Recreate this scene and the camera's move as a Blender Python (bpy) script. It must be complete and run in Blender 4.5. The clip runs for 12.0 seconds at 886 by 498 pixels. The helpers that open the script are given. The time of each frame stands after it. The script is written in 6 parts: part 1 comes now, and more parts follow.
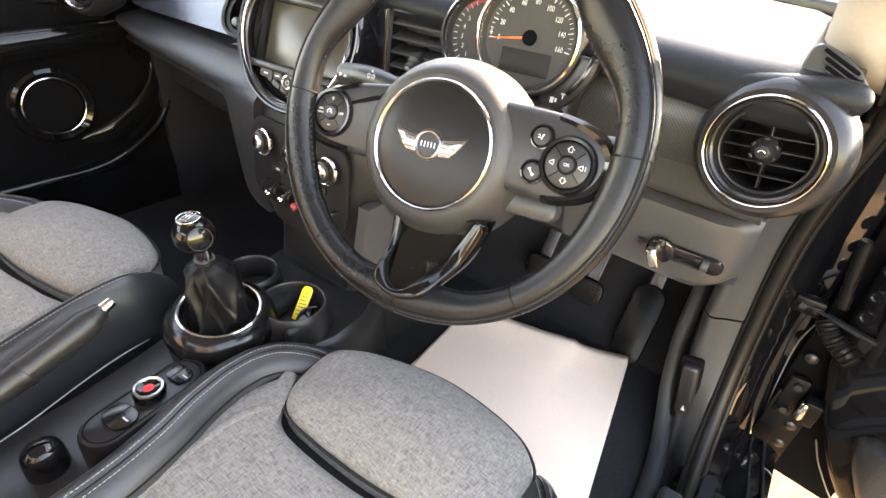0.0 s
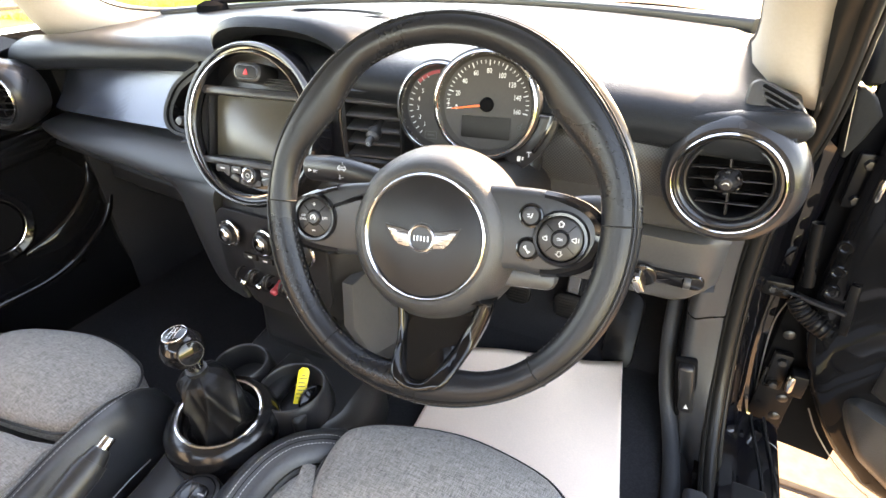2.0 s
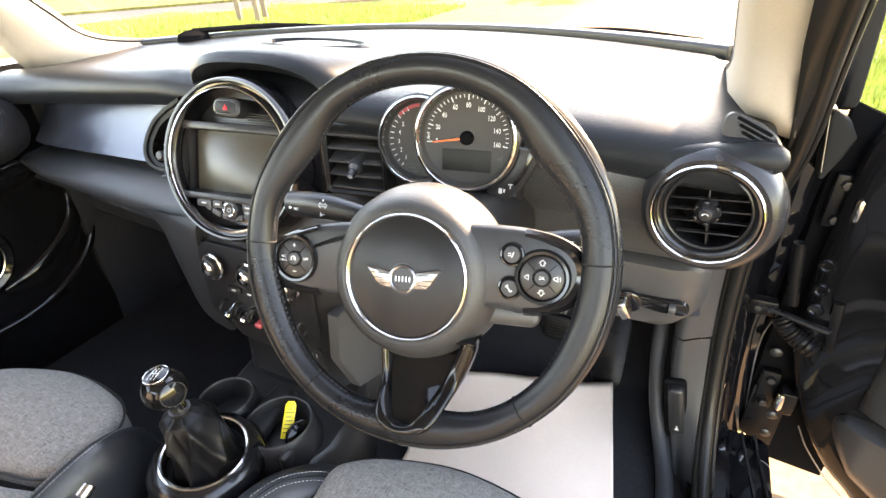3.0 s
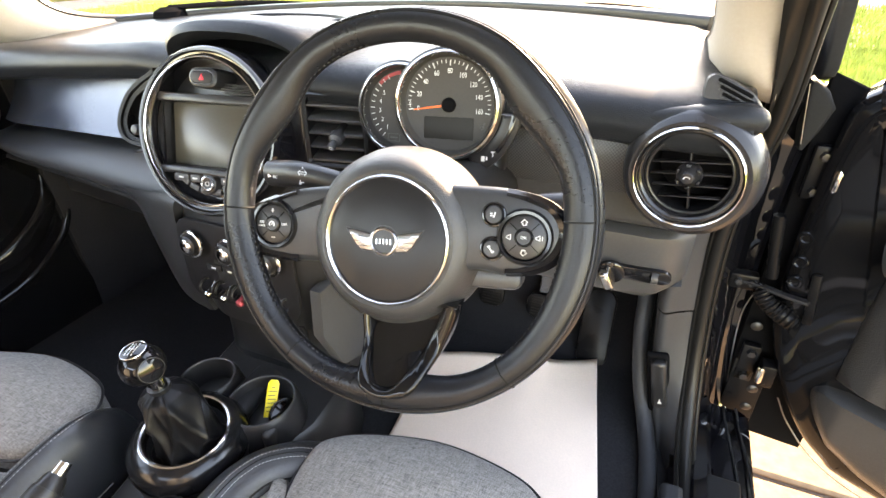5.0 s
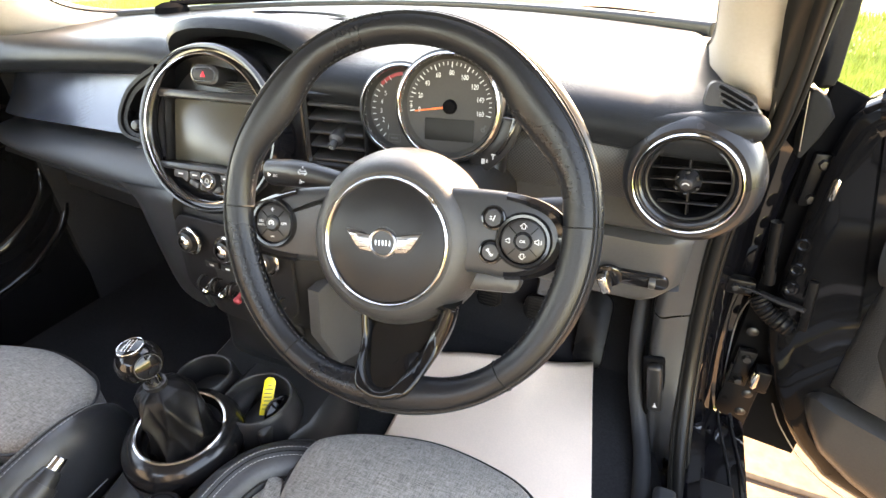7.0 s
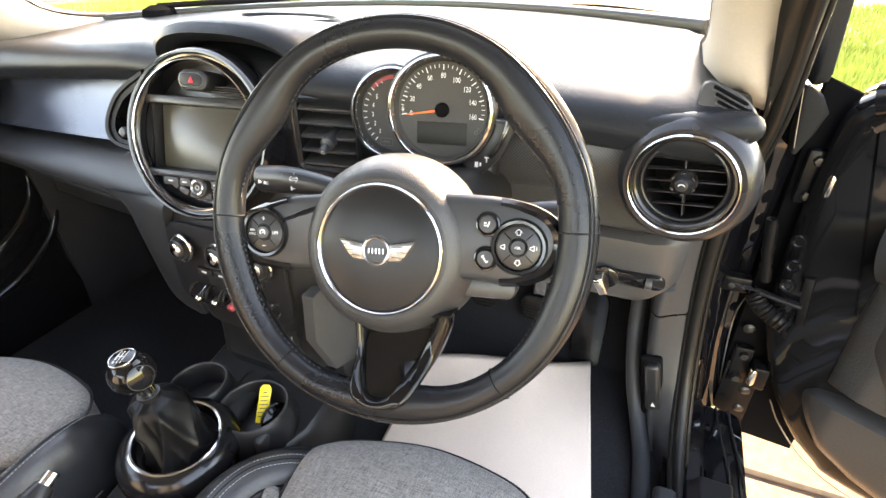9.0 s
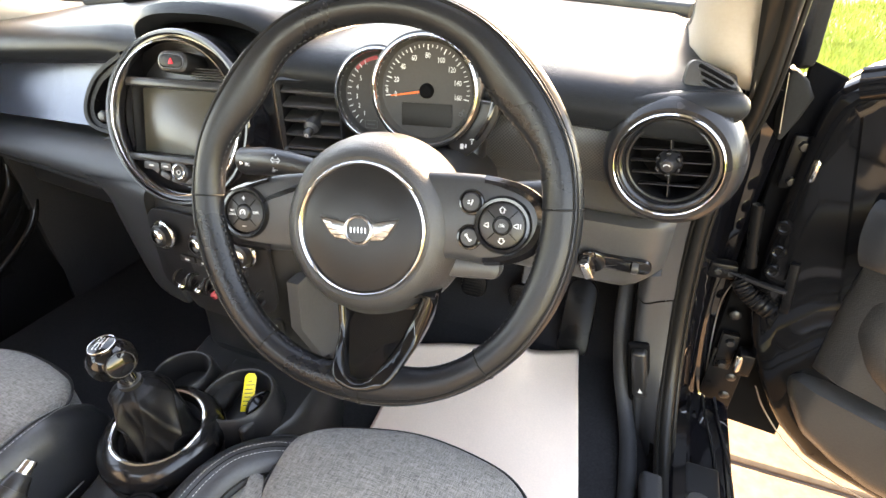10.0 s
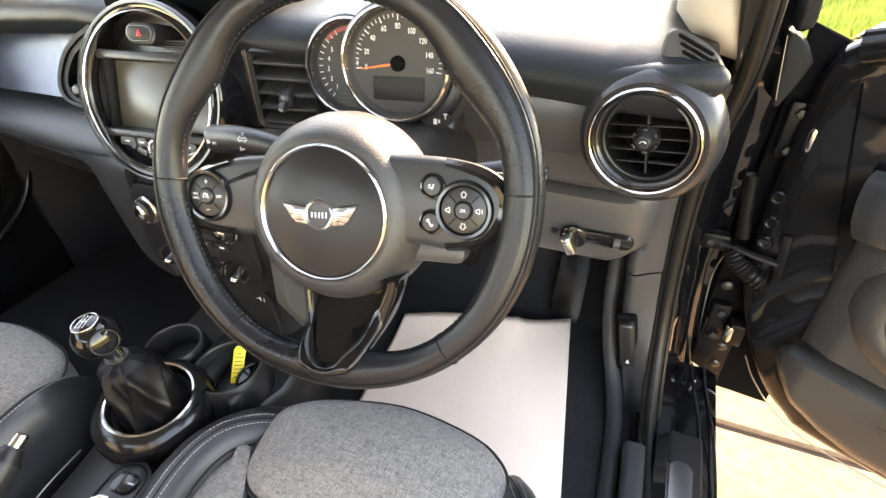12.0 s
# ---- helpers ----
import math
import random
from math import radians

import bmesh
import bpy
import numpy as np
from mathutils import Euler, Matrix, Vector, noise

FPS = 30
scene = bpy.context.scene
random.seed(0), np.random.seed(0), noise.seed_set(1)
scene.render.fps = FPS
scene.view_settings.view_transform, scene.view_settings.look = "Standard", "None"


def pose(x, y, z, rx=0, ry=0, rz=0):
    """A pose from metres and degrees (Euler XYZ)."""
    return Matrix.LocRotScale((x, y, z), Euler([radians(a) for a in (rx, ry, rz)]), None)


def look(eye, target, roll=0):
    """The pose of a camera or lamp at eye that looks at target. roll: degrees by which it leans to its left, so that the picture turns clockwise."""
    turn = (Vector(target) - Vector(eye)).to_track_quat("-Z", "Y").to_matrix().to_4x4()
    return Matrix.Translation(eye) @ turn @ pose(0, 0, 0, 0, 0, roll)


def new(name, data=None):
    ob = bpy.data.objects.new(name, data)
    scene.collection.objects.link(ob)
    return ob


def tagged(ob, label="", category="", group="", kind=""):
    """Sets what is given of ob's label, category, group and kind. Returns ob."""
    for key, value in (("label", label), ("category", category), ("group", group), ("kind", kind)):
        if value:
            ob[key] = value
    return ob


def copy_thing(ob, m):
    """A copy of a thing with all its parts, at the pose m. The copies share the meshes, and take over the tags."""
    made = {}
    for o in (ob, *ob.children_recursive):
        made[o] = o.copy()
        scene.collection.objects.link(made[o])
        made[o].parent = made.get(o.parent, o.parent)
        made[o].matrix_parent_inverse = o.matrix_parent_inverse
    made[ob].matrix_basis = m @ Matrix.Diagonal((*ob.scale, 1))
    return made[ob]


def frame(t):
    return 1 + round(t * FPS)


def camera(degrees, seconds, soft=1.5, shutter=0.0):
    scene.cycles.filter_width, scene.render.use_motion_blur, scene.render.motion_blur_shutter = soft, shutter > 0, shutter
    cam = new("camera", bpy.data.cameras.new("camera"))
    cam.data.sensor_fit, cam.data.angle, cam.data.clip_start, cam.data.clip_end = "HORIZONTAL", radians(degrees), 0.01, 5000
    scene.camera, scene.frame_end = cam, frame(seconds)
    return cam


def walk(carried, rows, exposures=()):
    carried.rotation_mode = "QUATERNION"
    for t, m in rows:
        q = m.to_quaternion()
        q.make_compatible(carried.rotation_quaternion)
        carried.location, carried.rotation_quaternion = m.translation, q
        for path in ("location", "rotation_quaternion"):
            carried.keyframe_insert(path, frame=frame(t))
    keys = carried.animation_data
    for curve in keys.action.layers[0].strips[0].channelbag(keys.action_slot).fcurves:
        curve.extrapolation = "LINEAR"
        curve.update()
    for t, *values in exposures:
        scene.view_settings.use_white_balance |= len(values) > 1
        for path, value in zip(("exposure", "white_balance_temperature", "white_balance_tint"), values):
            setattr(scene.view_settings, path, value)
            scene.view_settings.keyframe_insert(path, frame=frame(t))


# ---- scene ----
cam = camera(81.8, 12.0)
PATH = [
    (0, (0.637, -0.332, 1.025), (-0.283, 1.058, -0.08), 6.4),
    (0.5, (0.632, -0.331, 1.083), (-0.266, 1.083, -0.011), 3.5),
    (1, (0.596, -0.317, 1.098), (-0.254, 1.131, 0.01), 1.1),
    (1.5, (0.593, -0.336, 1.101), (-0.216, 1.137, 0.016), -0.7),
    (2, (0.583, -0.33, 1.089), (-0.209, 1.167, 0.026), -1.8),
    (2.5, (0.582, -0.318, 1.101), (-0.2, 1.204, 0.066), -2.4),
    (3, (0.584, -0.312, 1.108), (-0.185, 1.226, 0.087), -2.6),
    (5, (0.591, -0.319, 1.081), (-0.124, 1.227, 0.033), -2.1),
    (5.5, (0.592, -0.317, 1.081), (-0.118, 1.231, 0.033), -1.8),
    (6, (0.591, -0.318, 1.084), (-0.116, 1.233, 0.037), -1.3),
    (6.5, (0.595, -0.318, 1.085), (-0.112, 1.234, 0.039), -1.1),
    (7, (0.59, -0.319, 1.084), (-0.117, 1.229, 0.033), -1.0),
    (9, (0.587, -0.309, 1.088), (-0.102, 1.24, 0.028), -1.7),
    (9.5, (0.588, -0.314, 1.078), (-0.086, 1.236, 0.009), -1.6),
    (10, (0.594, -0.309, 1.072), (-0.06, 1.246, -0.003), -1.2),
    (10.5, (0.599, -0.303, 1.076), (-0.034, 1.261, 0.001), -0.9),
    (11, (0.604, -0.301, 1.079), (-0.019, 1.261, -0.005), -0.9),
    (11.5, (0.603, -0.301, 1.077), (-0.033, 1.225, -0.049), -1.4),
    (12, (0.625, -0.275, 1.084), (-0.036, 1.179, -0.119), -2.5),
]
walk(cam, [(t, look(eye, target, roll)) for t, eye, target, roll in PATH], [(0, 4.62, 11300, 22), (0.8, 4.70, 10700, 21), (2.5, 4.54, 10100, 20), (7, 4.51, 10400, 20), (10.5, 4.51, 10700, 20), (12, 4.53, 11100, 20)])

# ---- world, sun ----
SUN_AZ, SUN_EL = 17.0, 25.0      # degrees to the right of straight ahead, above the horizon
world = bpy.data.worlds.new("sky")
scene.world = world
world.use_nodes = True
wt = world.node_tree
sky = wt.nodes.new("ShaderNodeTexSky")
sky.sky_type, sky.sun_disc = "NISHITA", False
sky.sun_elevation, sky.sun_rotation = radians(SUN_EL), radians(SUN_AZ)
sky.air_density, sky.dust_density = 1.0, 0.4
wt.links.new(sky.outputs[0], wt.nodes["Background"].inputs[0])
wt.nodes["Background"].inputs[1].default_value = 0.15
sun = new("sun", bpy.data.lights.new("sun", "SUN"))
sun.data.energy, sun.data.angle, sun.data.color = 3.3, radians(0.6), (1.0, 0.92, 0.80)
sun.matrix_world = look((2 * math.sin(radians(SUN_AZ)), 2 * math.cos(radians(SUN_AZ)), 2 * math.tan(radians(SUN_EL))), (0, 0, 0))


# ---- materials ----
def nodes_of(name):
    m = bpy.data.materials.new(name)
    m.use_nodes = True
    return m, m.node_tree, m.node_tree.nodes["Principled BSDF"]


def surface(name, base, rough=0.5, metal=0.0, vary=0.25, big=6.0, fine=300.0, bump=0.0, bump_scale=800.0,
            rough_vary=0.1, coat=0.0, spec=0.5, voronoi=False, stretch=(1, 1, 1)):
    """A surface with stains at one scale, grain at another, and a fine relief."""
    m, t, p = nodes_of(name)
    N, L = t.nodes.new, t.links.new
    co = N("ShaderNodeTexCoord")
    mp = N("ShaderNodeMapping")
    mp.inputs["Scale"].default_value = stretch
    L(co.outputs["Object"], mp.inputs[0])
    n1, n2 = N("ShaderNodeTexNoise"), N("ShaderNodeTexNoise")
    n1.inputs["Scale"].default_value, n1.inputs["Detail"].default_value = big, 5
    n2.inputs["Scale"].default_value, n2.inputs["Detail"].default_value = fine, 2
    for n in (n1, n2):
        L(mp.outputs[0], n.inputs["Vector"])
    mix = N("ShaderNodeMath")
    mix.operation = "ADD"
    L(n1.outputs[0], mix.inputs[0])
    L(n2.outputs[0], mix.inputs[1])
    rng = N("ShaderNodeMapRange")
    rng.inputs[1].default_value, rng.inputs[2].default_value = 0.6, 1.4
    rng.inputs[3].default_value, rng.inputs[4].default_value = 1 - vary, 1 + vary
    L(mix.outputs[0], rng.inputs[0])
    col = N("ShaderNodeVectorMath")
    col.operation = "SCALE"
    col.inputs[0].default_value = base
    L(rng.outputs[0], col.inputs["Scale"])
    L(col.outputs[0], p.inputs["Base Color"])
    rr = N("ShaderNodeMapRange")
    rr.inputs[1].default_value, rr.inputs[2].default_value = 0.3, 0.7
    rr.inputs[3].default_value, rr.inputs[4].default_value = max(0.01, rough - rough_vary * rough), min(1, rough + rough_vary * rough)
    L(n1.outputs[0], rr.inputs[0])
    L(rr.outputs[0], p.inputs["Roughness"])
    p.inputs["Metallic"].default_value = metal
    p.inputs["Coat Weight"].default_value = coat
    p.inputs["Coat Roughness"].default_value = 0.03
    p.inputs["Specular IOR Level"].default_value = spec
    if bump:
        if voronoi:
            h = N("ShaderNodeTexVoronoi")
            h.inputs["Scale"].default_value = bump_scale
        else:
            h = N("ShaderNodeTexNoise")
            h.inputs["Scale"].default_value, h.inputs["Detail"].default_value = bump_scale, 2
        L(mp.outputs[0], h.inputs["Vector"])
        b = N("ShaderNodeBump")
        b.inputs["Strength"].default_value, b.inputs["Distance"].default_value = bump, 0.001
        L(h.outputs[0], b.inputs["Height"])
        L(b.outputs[0], p.inputs["Normal"])
    return m


def cloth(name, dark, light):
    """Woven melange: crossing threads of uneven tone."""
    m, t, p = nodes_of(name)
    N, L = t.nodes.new, t.links.new
    co = N("ShaderNodeTexCoord")
    outs = []
    for scale in ((95, 1050, 400), (1050, 95, 400)):
        mp = N("ShaderNodeMapping")
        mp.inputs["Scale"].default_value = scale
        L(co.outputs["Object"], mp.inputs[0])
        n = N("ShaderNodeTexNoise")
        n.inputs["Scale"].default_value, n.inputs["Detail"].default_value = 1.0, 2
        L(mp.outputs[0], n.inputs["Vector"])
        outs.append(n.outputs[0])
    big = N("ShaderNodeTexNoise")
    big.inputs["Scale"].default_value, big.inputs["Detail"].default_value = 14, 4
    L(co.outputs["Object"], big.inputs["Vector"])
    add = N("ShaderNodeMath")
    add.operation = "ADD"
    L(outs[0], add.inputs[0])
    L(outs[1], add.inputs[1])
    add2 = N("ShaderNodeMath")
    add2.operation = "MULTIPLY_ADD"
    L(big.outputs[0], add2.inputs[0])
    add2.inputs[1].default_value = 0.10
    L(add.outputs[0], add2.inputs[2])
    ramp = N("ShaderNodeMapRange")
    ramp.inputs[1].default_value, ramp.inputs[2].default_value = 0.74, 1.34
    L(add2.outputs[0], ramp.inputs[0])
    mix = N("ShaderNodeMix")
    mix.data_type = "RGBA"
    mix.inputs[6].default_value, mix.inputs[7].default_value = (*dark, 1), (*light, 1)
    L(ramp.outputs[0], mix.inputs[0])
    L(mix.outputs[2], p.inputs["Base Color"])
    p.inputs["Roughness"].default_value = 0.95
    p.inputs["Specular IOR Level"].default_value = 0.2
    p.inputs["Sheen Weight"].default_value = 0.15
    b = N("ShaderNodeBump")
    b.inputs["Strength"].default_value, b.inputs["Distance"].default_value = 0.6, 0.0008
    L(add.outputs[0], b.inputs["Height"])
    L(b.outputs[0], p.inputs["Normal"])
    return m


def checkered(name, dark, light, scale):
    """Small raised squares of two tones in a satin strip."""
    m = surface(name, light, 0.36, metal=0.4, vary=0.15)
    t = m.node_tree
    p = t.nodes["Principled BSDF"]
    co = t.nodes.new("ShaderNodeTexCoord")
    mp = t.nodes.new("ShaderNodeMapping")
    mp.inputs["Scale"].default_value = (1, 0, 1)
    t.links.new(co.outputs["Object"], mp.inputs[0])
    ch = t.nodes.new("ShaderNodeTexChecker")
    ch.inputs["Scale"].default_value = scale
    ch.inputs["Color1"].default_value, ch.inputs["Color2"].default_value = (*dark, 1), (*light, 1)
    mp.inputs["Location"].default_value = (0, 0.0005, 0)
    t.links.new(mp.outputs[0], ch.inputs["Vector"])
    t.links.new(ch.outputs[0], p.inputs["Base Color"])
    b = t.nodes.new("ShaderNodeBump")
    b.inputs["Strength"].default_value, b.inputs["Distance"].default_value = 0.3, 0.0006
    t.links.new(ch.outputs[1], b.inputs["Height"])
    t.links.new(b.outputs[0], p.inputs["Normal"])
    return m


def ribbed(name, base, rough, scale, axis):
    """Fine parallel ribs moulded into a satin panel."""
    m = surface(name, base, rough, vary=0.05, big=2, spec=0.6, rough_vary=0.02)
    t = m.node_tree
    p = t.nodes["Principled BSDF"]
    co = t.nodes.new("ShaderNodeTexCoord")
    w = t.nodes.new("ShaderNodeTexWave")
    w.bands_direction = axis
    w.inputs["Scale"].default_value = scale
    w.inputs["Distortion"].default_value = 0.06
    t.links.new(co.outputs["Object"], w.inputs["Vector"])
    b = t.nodes.new("ShaderNodeBump")
    b.inputs["Strength"].default_value, b.inputs["Distance"].default_value = 0.10, 0.0006
    t.links.new(w.outputs[1], b.inputs["Height"])
    t.links.new(b.outputs[0], p.inputs["Normal"])
    return m


def clear_glass(name, tint=(1, 1, 1)):
    m, t, p = nodes_of(name)
    t.nodes.remove(p)
    tr, gl, fr, mx = (t.nodes.new(n) for n in ("ShaderNodeBsdfTransparent", "ShaderNodeBsdfGlossy", "ShaderNodeFresnel", "ShaderNodeMixShader"))
    tr.inputs[0].default_value = (*tint, 1)
    gl.inputs["Roughness"].default_value = 0.02
    fr.inputs[0].default_value = 1.45
    t.links.new(fr.outputs[0], mx.inputs[0])
    t.links.new(tr.outputs[0], mx.inputs[1])
    t.links.new(gl.outputs[0], mx.inputs[2])
    t.links.new(mx.outputs[0], t.nodes["Material Output"].inputs[0])
    return m


SOFT = surface("soft_dash_plastic", (0.0110, 0.0122, 0.0142), 0.30, bump=0.5, bump_scale=850, vary=0.15, rough_vary=0.05, spec=0.10)
PLASTIC = surface("grained_black_plastic", (0.014, 0.014, 0.015), 0.36, bump=0.13, bump_scale=1100, vary=0.2, spec=0.4)
GREYPLASTIC = surface("charcoal_plastic", (0.033, 0.033, 0.034), 0.38, bump=0.13, bump_scale=1000, vary=0.18, spec=0.42)
SATIN = surface("satin_black_plastic", (0.0115, 0.0115, 0.0125), 0.32, bump=0.05, vary=0.2, spec=0.4)
HUBSKIN = surface("airbag_cover_grain", (0.024, 0.024, 0.025), 0.38, bump=0.6, bump_scale=800, vary=0.15)
HUBFACE = surface("airbag_face_satin", (0.009, 0.009, 0.010), 0.30, bump=0.08, bump_scale=1500, vary=0.1, spec=0.25)
WHEELSKIN = surface("wheel_leather", (0.0072, 0.0080, 0.0100), 0.29, bump=0.18, bump_scale=700, vary=0.25, rough_vary=0.25, spec=0.27)
LEATHER = surface("seat_leather", (0.022, 0.0235, 0.0265), 0.36, bump=0.35, bump_scale=600, vary=0.2, rough_vary=0.2, spec=0.55)
GAITERSKIN = surface("gaiter_leather", (0.006, 0.006, 0.0068), 0.36, bump=0.3, bump_scale=500, vary=0.2, spec=0.22)
GLOSS = surface("piano_black", (0.006, 0.006, 0.007), 0.09, vary=0.2, spec=0.45)
PAINT = surface("black_car_paint", (0.004, 0.004, 0.005), 0.06, vary=0.2, coat=1.0)
DARKMETAL = surface("painted_steel", (0.028, 0.028, 0.029), 0.28, metal=0.4, vary=0.3)
CHROME = surface("chrome", (0.62, 0.61, 0.60), 0.14, metal=1.0, vary=0.06, rough_vary=0.3)
BADGEMETAL = surface("badge_metal", (0.34, 0.34, 0.35), 0.26, metal=1.0, vary=0.1)
DULLMETAL = surface("worn_bright_metal", (0.5, 0.5, 0.5), 0.3, metal=1.0, vary=0.15)
RUBBER = surface("door_seal_rubber", (0.0085, 0.0082, 0.008), 0.34, vary=0.2, spec=0.20)
CARPET = surface("black_carpet", (0.0195, 0.0195, 0.0215), 0.95, bump=0.9, bump_scale=500, vary=0.4, spec=0.1)
# Near-black without gloss: shade of recesses put into colour; also plain black parts.
VOID = surface("shade_and_dull_black", (0.0050, 0.0050, 0.0055), 0.7, vary=0.2, spec=0.0)
FABRIC = cloth("grey_melange_cloth", (0.082, 0.079, 0.074), (0.266, 0.254, 0.237))
HEADLINING = surface("pale_headlining", (0.31, 0.275, 0.245), 0.85, bump=0.4, bump_scale=900, vary=0.06, spec=0.2)
# Unseen roof lining, toned neutral to cool the reflections on black parts.
ROOFCLOTH = surface("pale_grey_roof_cloth", (0.43, 0.435, 0.46), 0.85, bump=0.4, bump_scale=900, vary=0.06, spec=0.2)
PAPER = surface("paper_mat", (0.90, 0.72, 0.60), 0.75, vary=0.06, big=9, bump=0.25, bump_scale=30, spec=0.25)
# Blue of the sky's reflection is tinted into the base colour.
TRIMRIB = ribbed("ribbed_satin_trim", (0.056, 0.066, 0.088), 0.20, 150, "Z")
TRIMRIB.node_tree.nodes["Principled BSDF"].inputs["Metallic"].default_value = 0.5
CHECKTRIM = checkered("fine_chequer_trim", (0.036, 0.035, 0.035), (0.080, 0.079, 0.078), 480)
DASHLOWER = surface("grey_dash_plastic", (0.022, 0.0235, 0.026), 0.36, bump=0.12, bump_scale=1000, vary=0.12, spec=0.4)
DOORSHELL = surface("black_door_shell", (0.0042, 0.0042, 0.0048), 0.05, vary=0.3, spec=0.26)
SHEENBLACK = surface("smooth_black_plastic", (0.008, 0.008, 0.009), 0.18, vary=0.2)
SPOKEBLACK = surface("gloss_spoke_plastic", (0.004, 0.004, 0.0045), 0.08, vary=0.1, spec=0.34)
TRIMGREY = surface("warm_grey_plastic", (0.029, 0.029, 0.031), 0.48, bump=0.13, bump_scale=1000, vary=0.15, spec=0.22)
PANELGREY = surface("grey_panel_plastic", (0.039, 0.039, 0.0405), 0.42, bump=0.13, bump_scale=1000, vary=0.15, spec=0.34)
KICKPLASTIC = surface("footwell_side_plastic", (0.024, 0.025, 0.0275), 0.46, bump=0.12, bump_scale=900, vary=0.15, spec=0.26)
SIDEGREY = surface("plain_grey_trim", (0.046, 0.046, 0.048), 0.6, vary=0.12, bump=0.2, spec=0.2)
COVERGREY = surface("matte_grey_cover", (0.0135, 0.0135, 0.0135), 0.6, vary=0.15, spec=0.03)
EARTH = surface("olive_bank", (0.11, 0.10, 0.035), 0.9, bump=0.8, bump_scale=12, vary=0.5, big=1.0, fine=8, spec=0.05)
VENTSKIN = surface("vent_housing_plastic", (0.013, 0.013, 0.015), 0.28, bump=0.06, bump_scale=900, vary=0.12, spec=0.34)
BEDDING = surface("brown_joint_filling", (0.055, 0.036, 0.024), 0.95, vary=0.3, big=8)
PANELBLACK = surface("recessed_black_panel", (0.010, 0.010, 0.0115), 0.45, bump=0.2, bump_scale=1500, vary=0.2, spec=0.18)
DOORTRIM = surface("door_trim_plastic", (0.022, 0.022, 0.0225), 0.36, bump=0.6, bump_scale=420, vary=0.25, big=9, rough_vary=0.3, spec=0.50)
BLACKPART = surface("black_fitting", (0.0050, 0.0050, 0.0056), 0.30, vary=0.25, big=20, rough_vary=0.25, spec=0.10)
WHITE = surface("white_print", (0.55, 0.55, 0.55), 0.5, vary=0.03)
THREAD = surface("pale_thread", (0.40, 0.40, 0.39), 0.8, vary=0.1)
BLACKTHREAD = surface("grey_thread", (0.045, 0.045, 0.046), 0.6, vary=0.1)
RIMTHREAD = surface("black_rim_thread", (0.006, 0.006, 0.0065), 0.6, vary=0.1)
DARKSEAM = surface("sewn_seam", (0.006, 0.006, 0.006), 0.7, vary=0.1, spec=0.2)
ORANGE = surface("orange_needle", (0.80, 0.13, 0.03), 0.5, vary=0.05)
RED = surface("red_print", (0.75, 0.02, 0.03), 0.4, vary=0.05)
REDDIM = surface("dull_red_print", (0.30, 0.03, 0.04), 0.5, vary=0.1)
YELLOW = surface("yellow_tag_plastic", (0.82, 0.62, 0.02), 0.45, vary=0.05)
DIAL = surface("dial_face", (0.032, 0.030, 0.028), 0.5, vary=0.1, spec=0.3)
SCREEN = surface("dead_screen", (0.046, 0.041, 0.030), 0.24, vary=0.06, spec=0.5)
DARKSCREEN = surface("dark_display", (0.014, 0.013, 0.012), 0.4, vary=0.05, spec=0.15)
CLEAR = clear_glass("windscreen_glass", (0.97, 0.98, 0.97))
PAVING = surface("pale_concrete", (0.160, 0.113, 0.077), 0.9, bump=0.5, bump_scale=60, vary=0.30, big=2.5, fine=40, spec=0.05)
ASPHALT = surface("asphalt", (0.050, 0.050, 0.052), 0.9, bump=0.6, bump_scale=80, vary=0.2, big=0.8, fine=60, spec=0.05)
LAWN = surface("lawn", (0.155, 0.185, 0.045), 0.9, bump=0.9, bump_scale=25, vary=0.4, big=1.2, fine=20, spec=0.05)
BLADE = surface("grass_blade", (0.205, 0.245, 0.060), 0.7, vary=0.5, big=1.5, fine=9, spec=0.05)
BARK = surface("timber_stake", (0.10, 0.075, 0.05), 0.85, bump=0.6, bump_scale=60, vary=0.3)
LEAF = surface("hedge_leaf", (0.045, 0.06, 0.018), 0.8, vary=0.5, big=2, fine=12, spec=0.05)


# ---- mesh helpers ----
PLACE = {}


def thing(name, label, category, at=(0, 0, 0), group="", kind="", m=None):
    ob = new(name)
    ob.empty_display_size = 0.05
    ob.matrix_basis = m if m is not None else pose(*at)
    PLACE[ob] = ob.matrix_basis.copy()
    return tagged(ob, label, category, group, kind)


def part(name, bm, mat, parent, label="", m=None, smooth=True, angle=40):
    """Links a bmesh as one mesh under a thing or a part. m: from the bmesh's own space into the world."""
    home = PLACE[parent]
    bm.transform(home.inverted() @ (m if m is not None else Matrix()))
    bmesh.ops.recalc_face_normals(bm, faces=bm.faces)
    me = bpy.data.meshes.new(name)
    if smooth:
        for f in bm.faces:
            f.smooth = True
        lim = radians(angle)
        for e in bm.edges:
            if len(e.link_faces) == 2 and e.calc_face_angle(0) > lim:
                e.smooth = False
    bm.to_mesh(me)
    bm.free()
    me.materials.append(mat)
    ob = new(name, me)
    ob.parent = parent
    PLACE[ob] = home
    return tagged(ob, label)


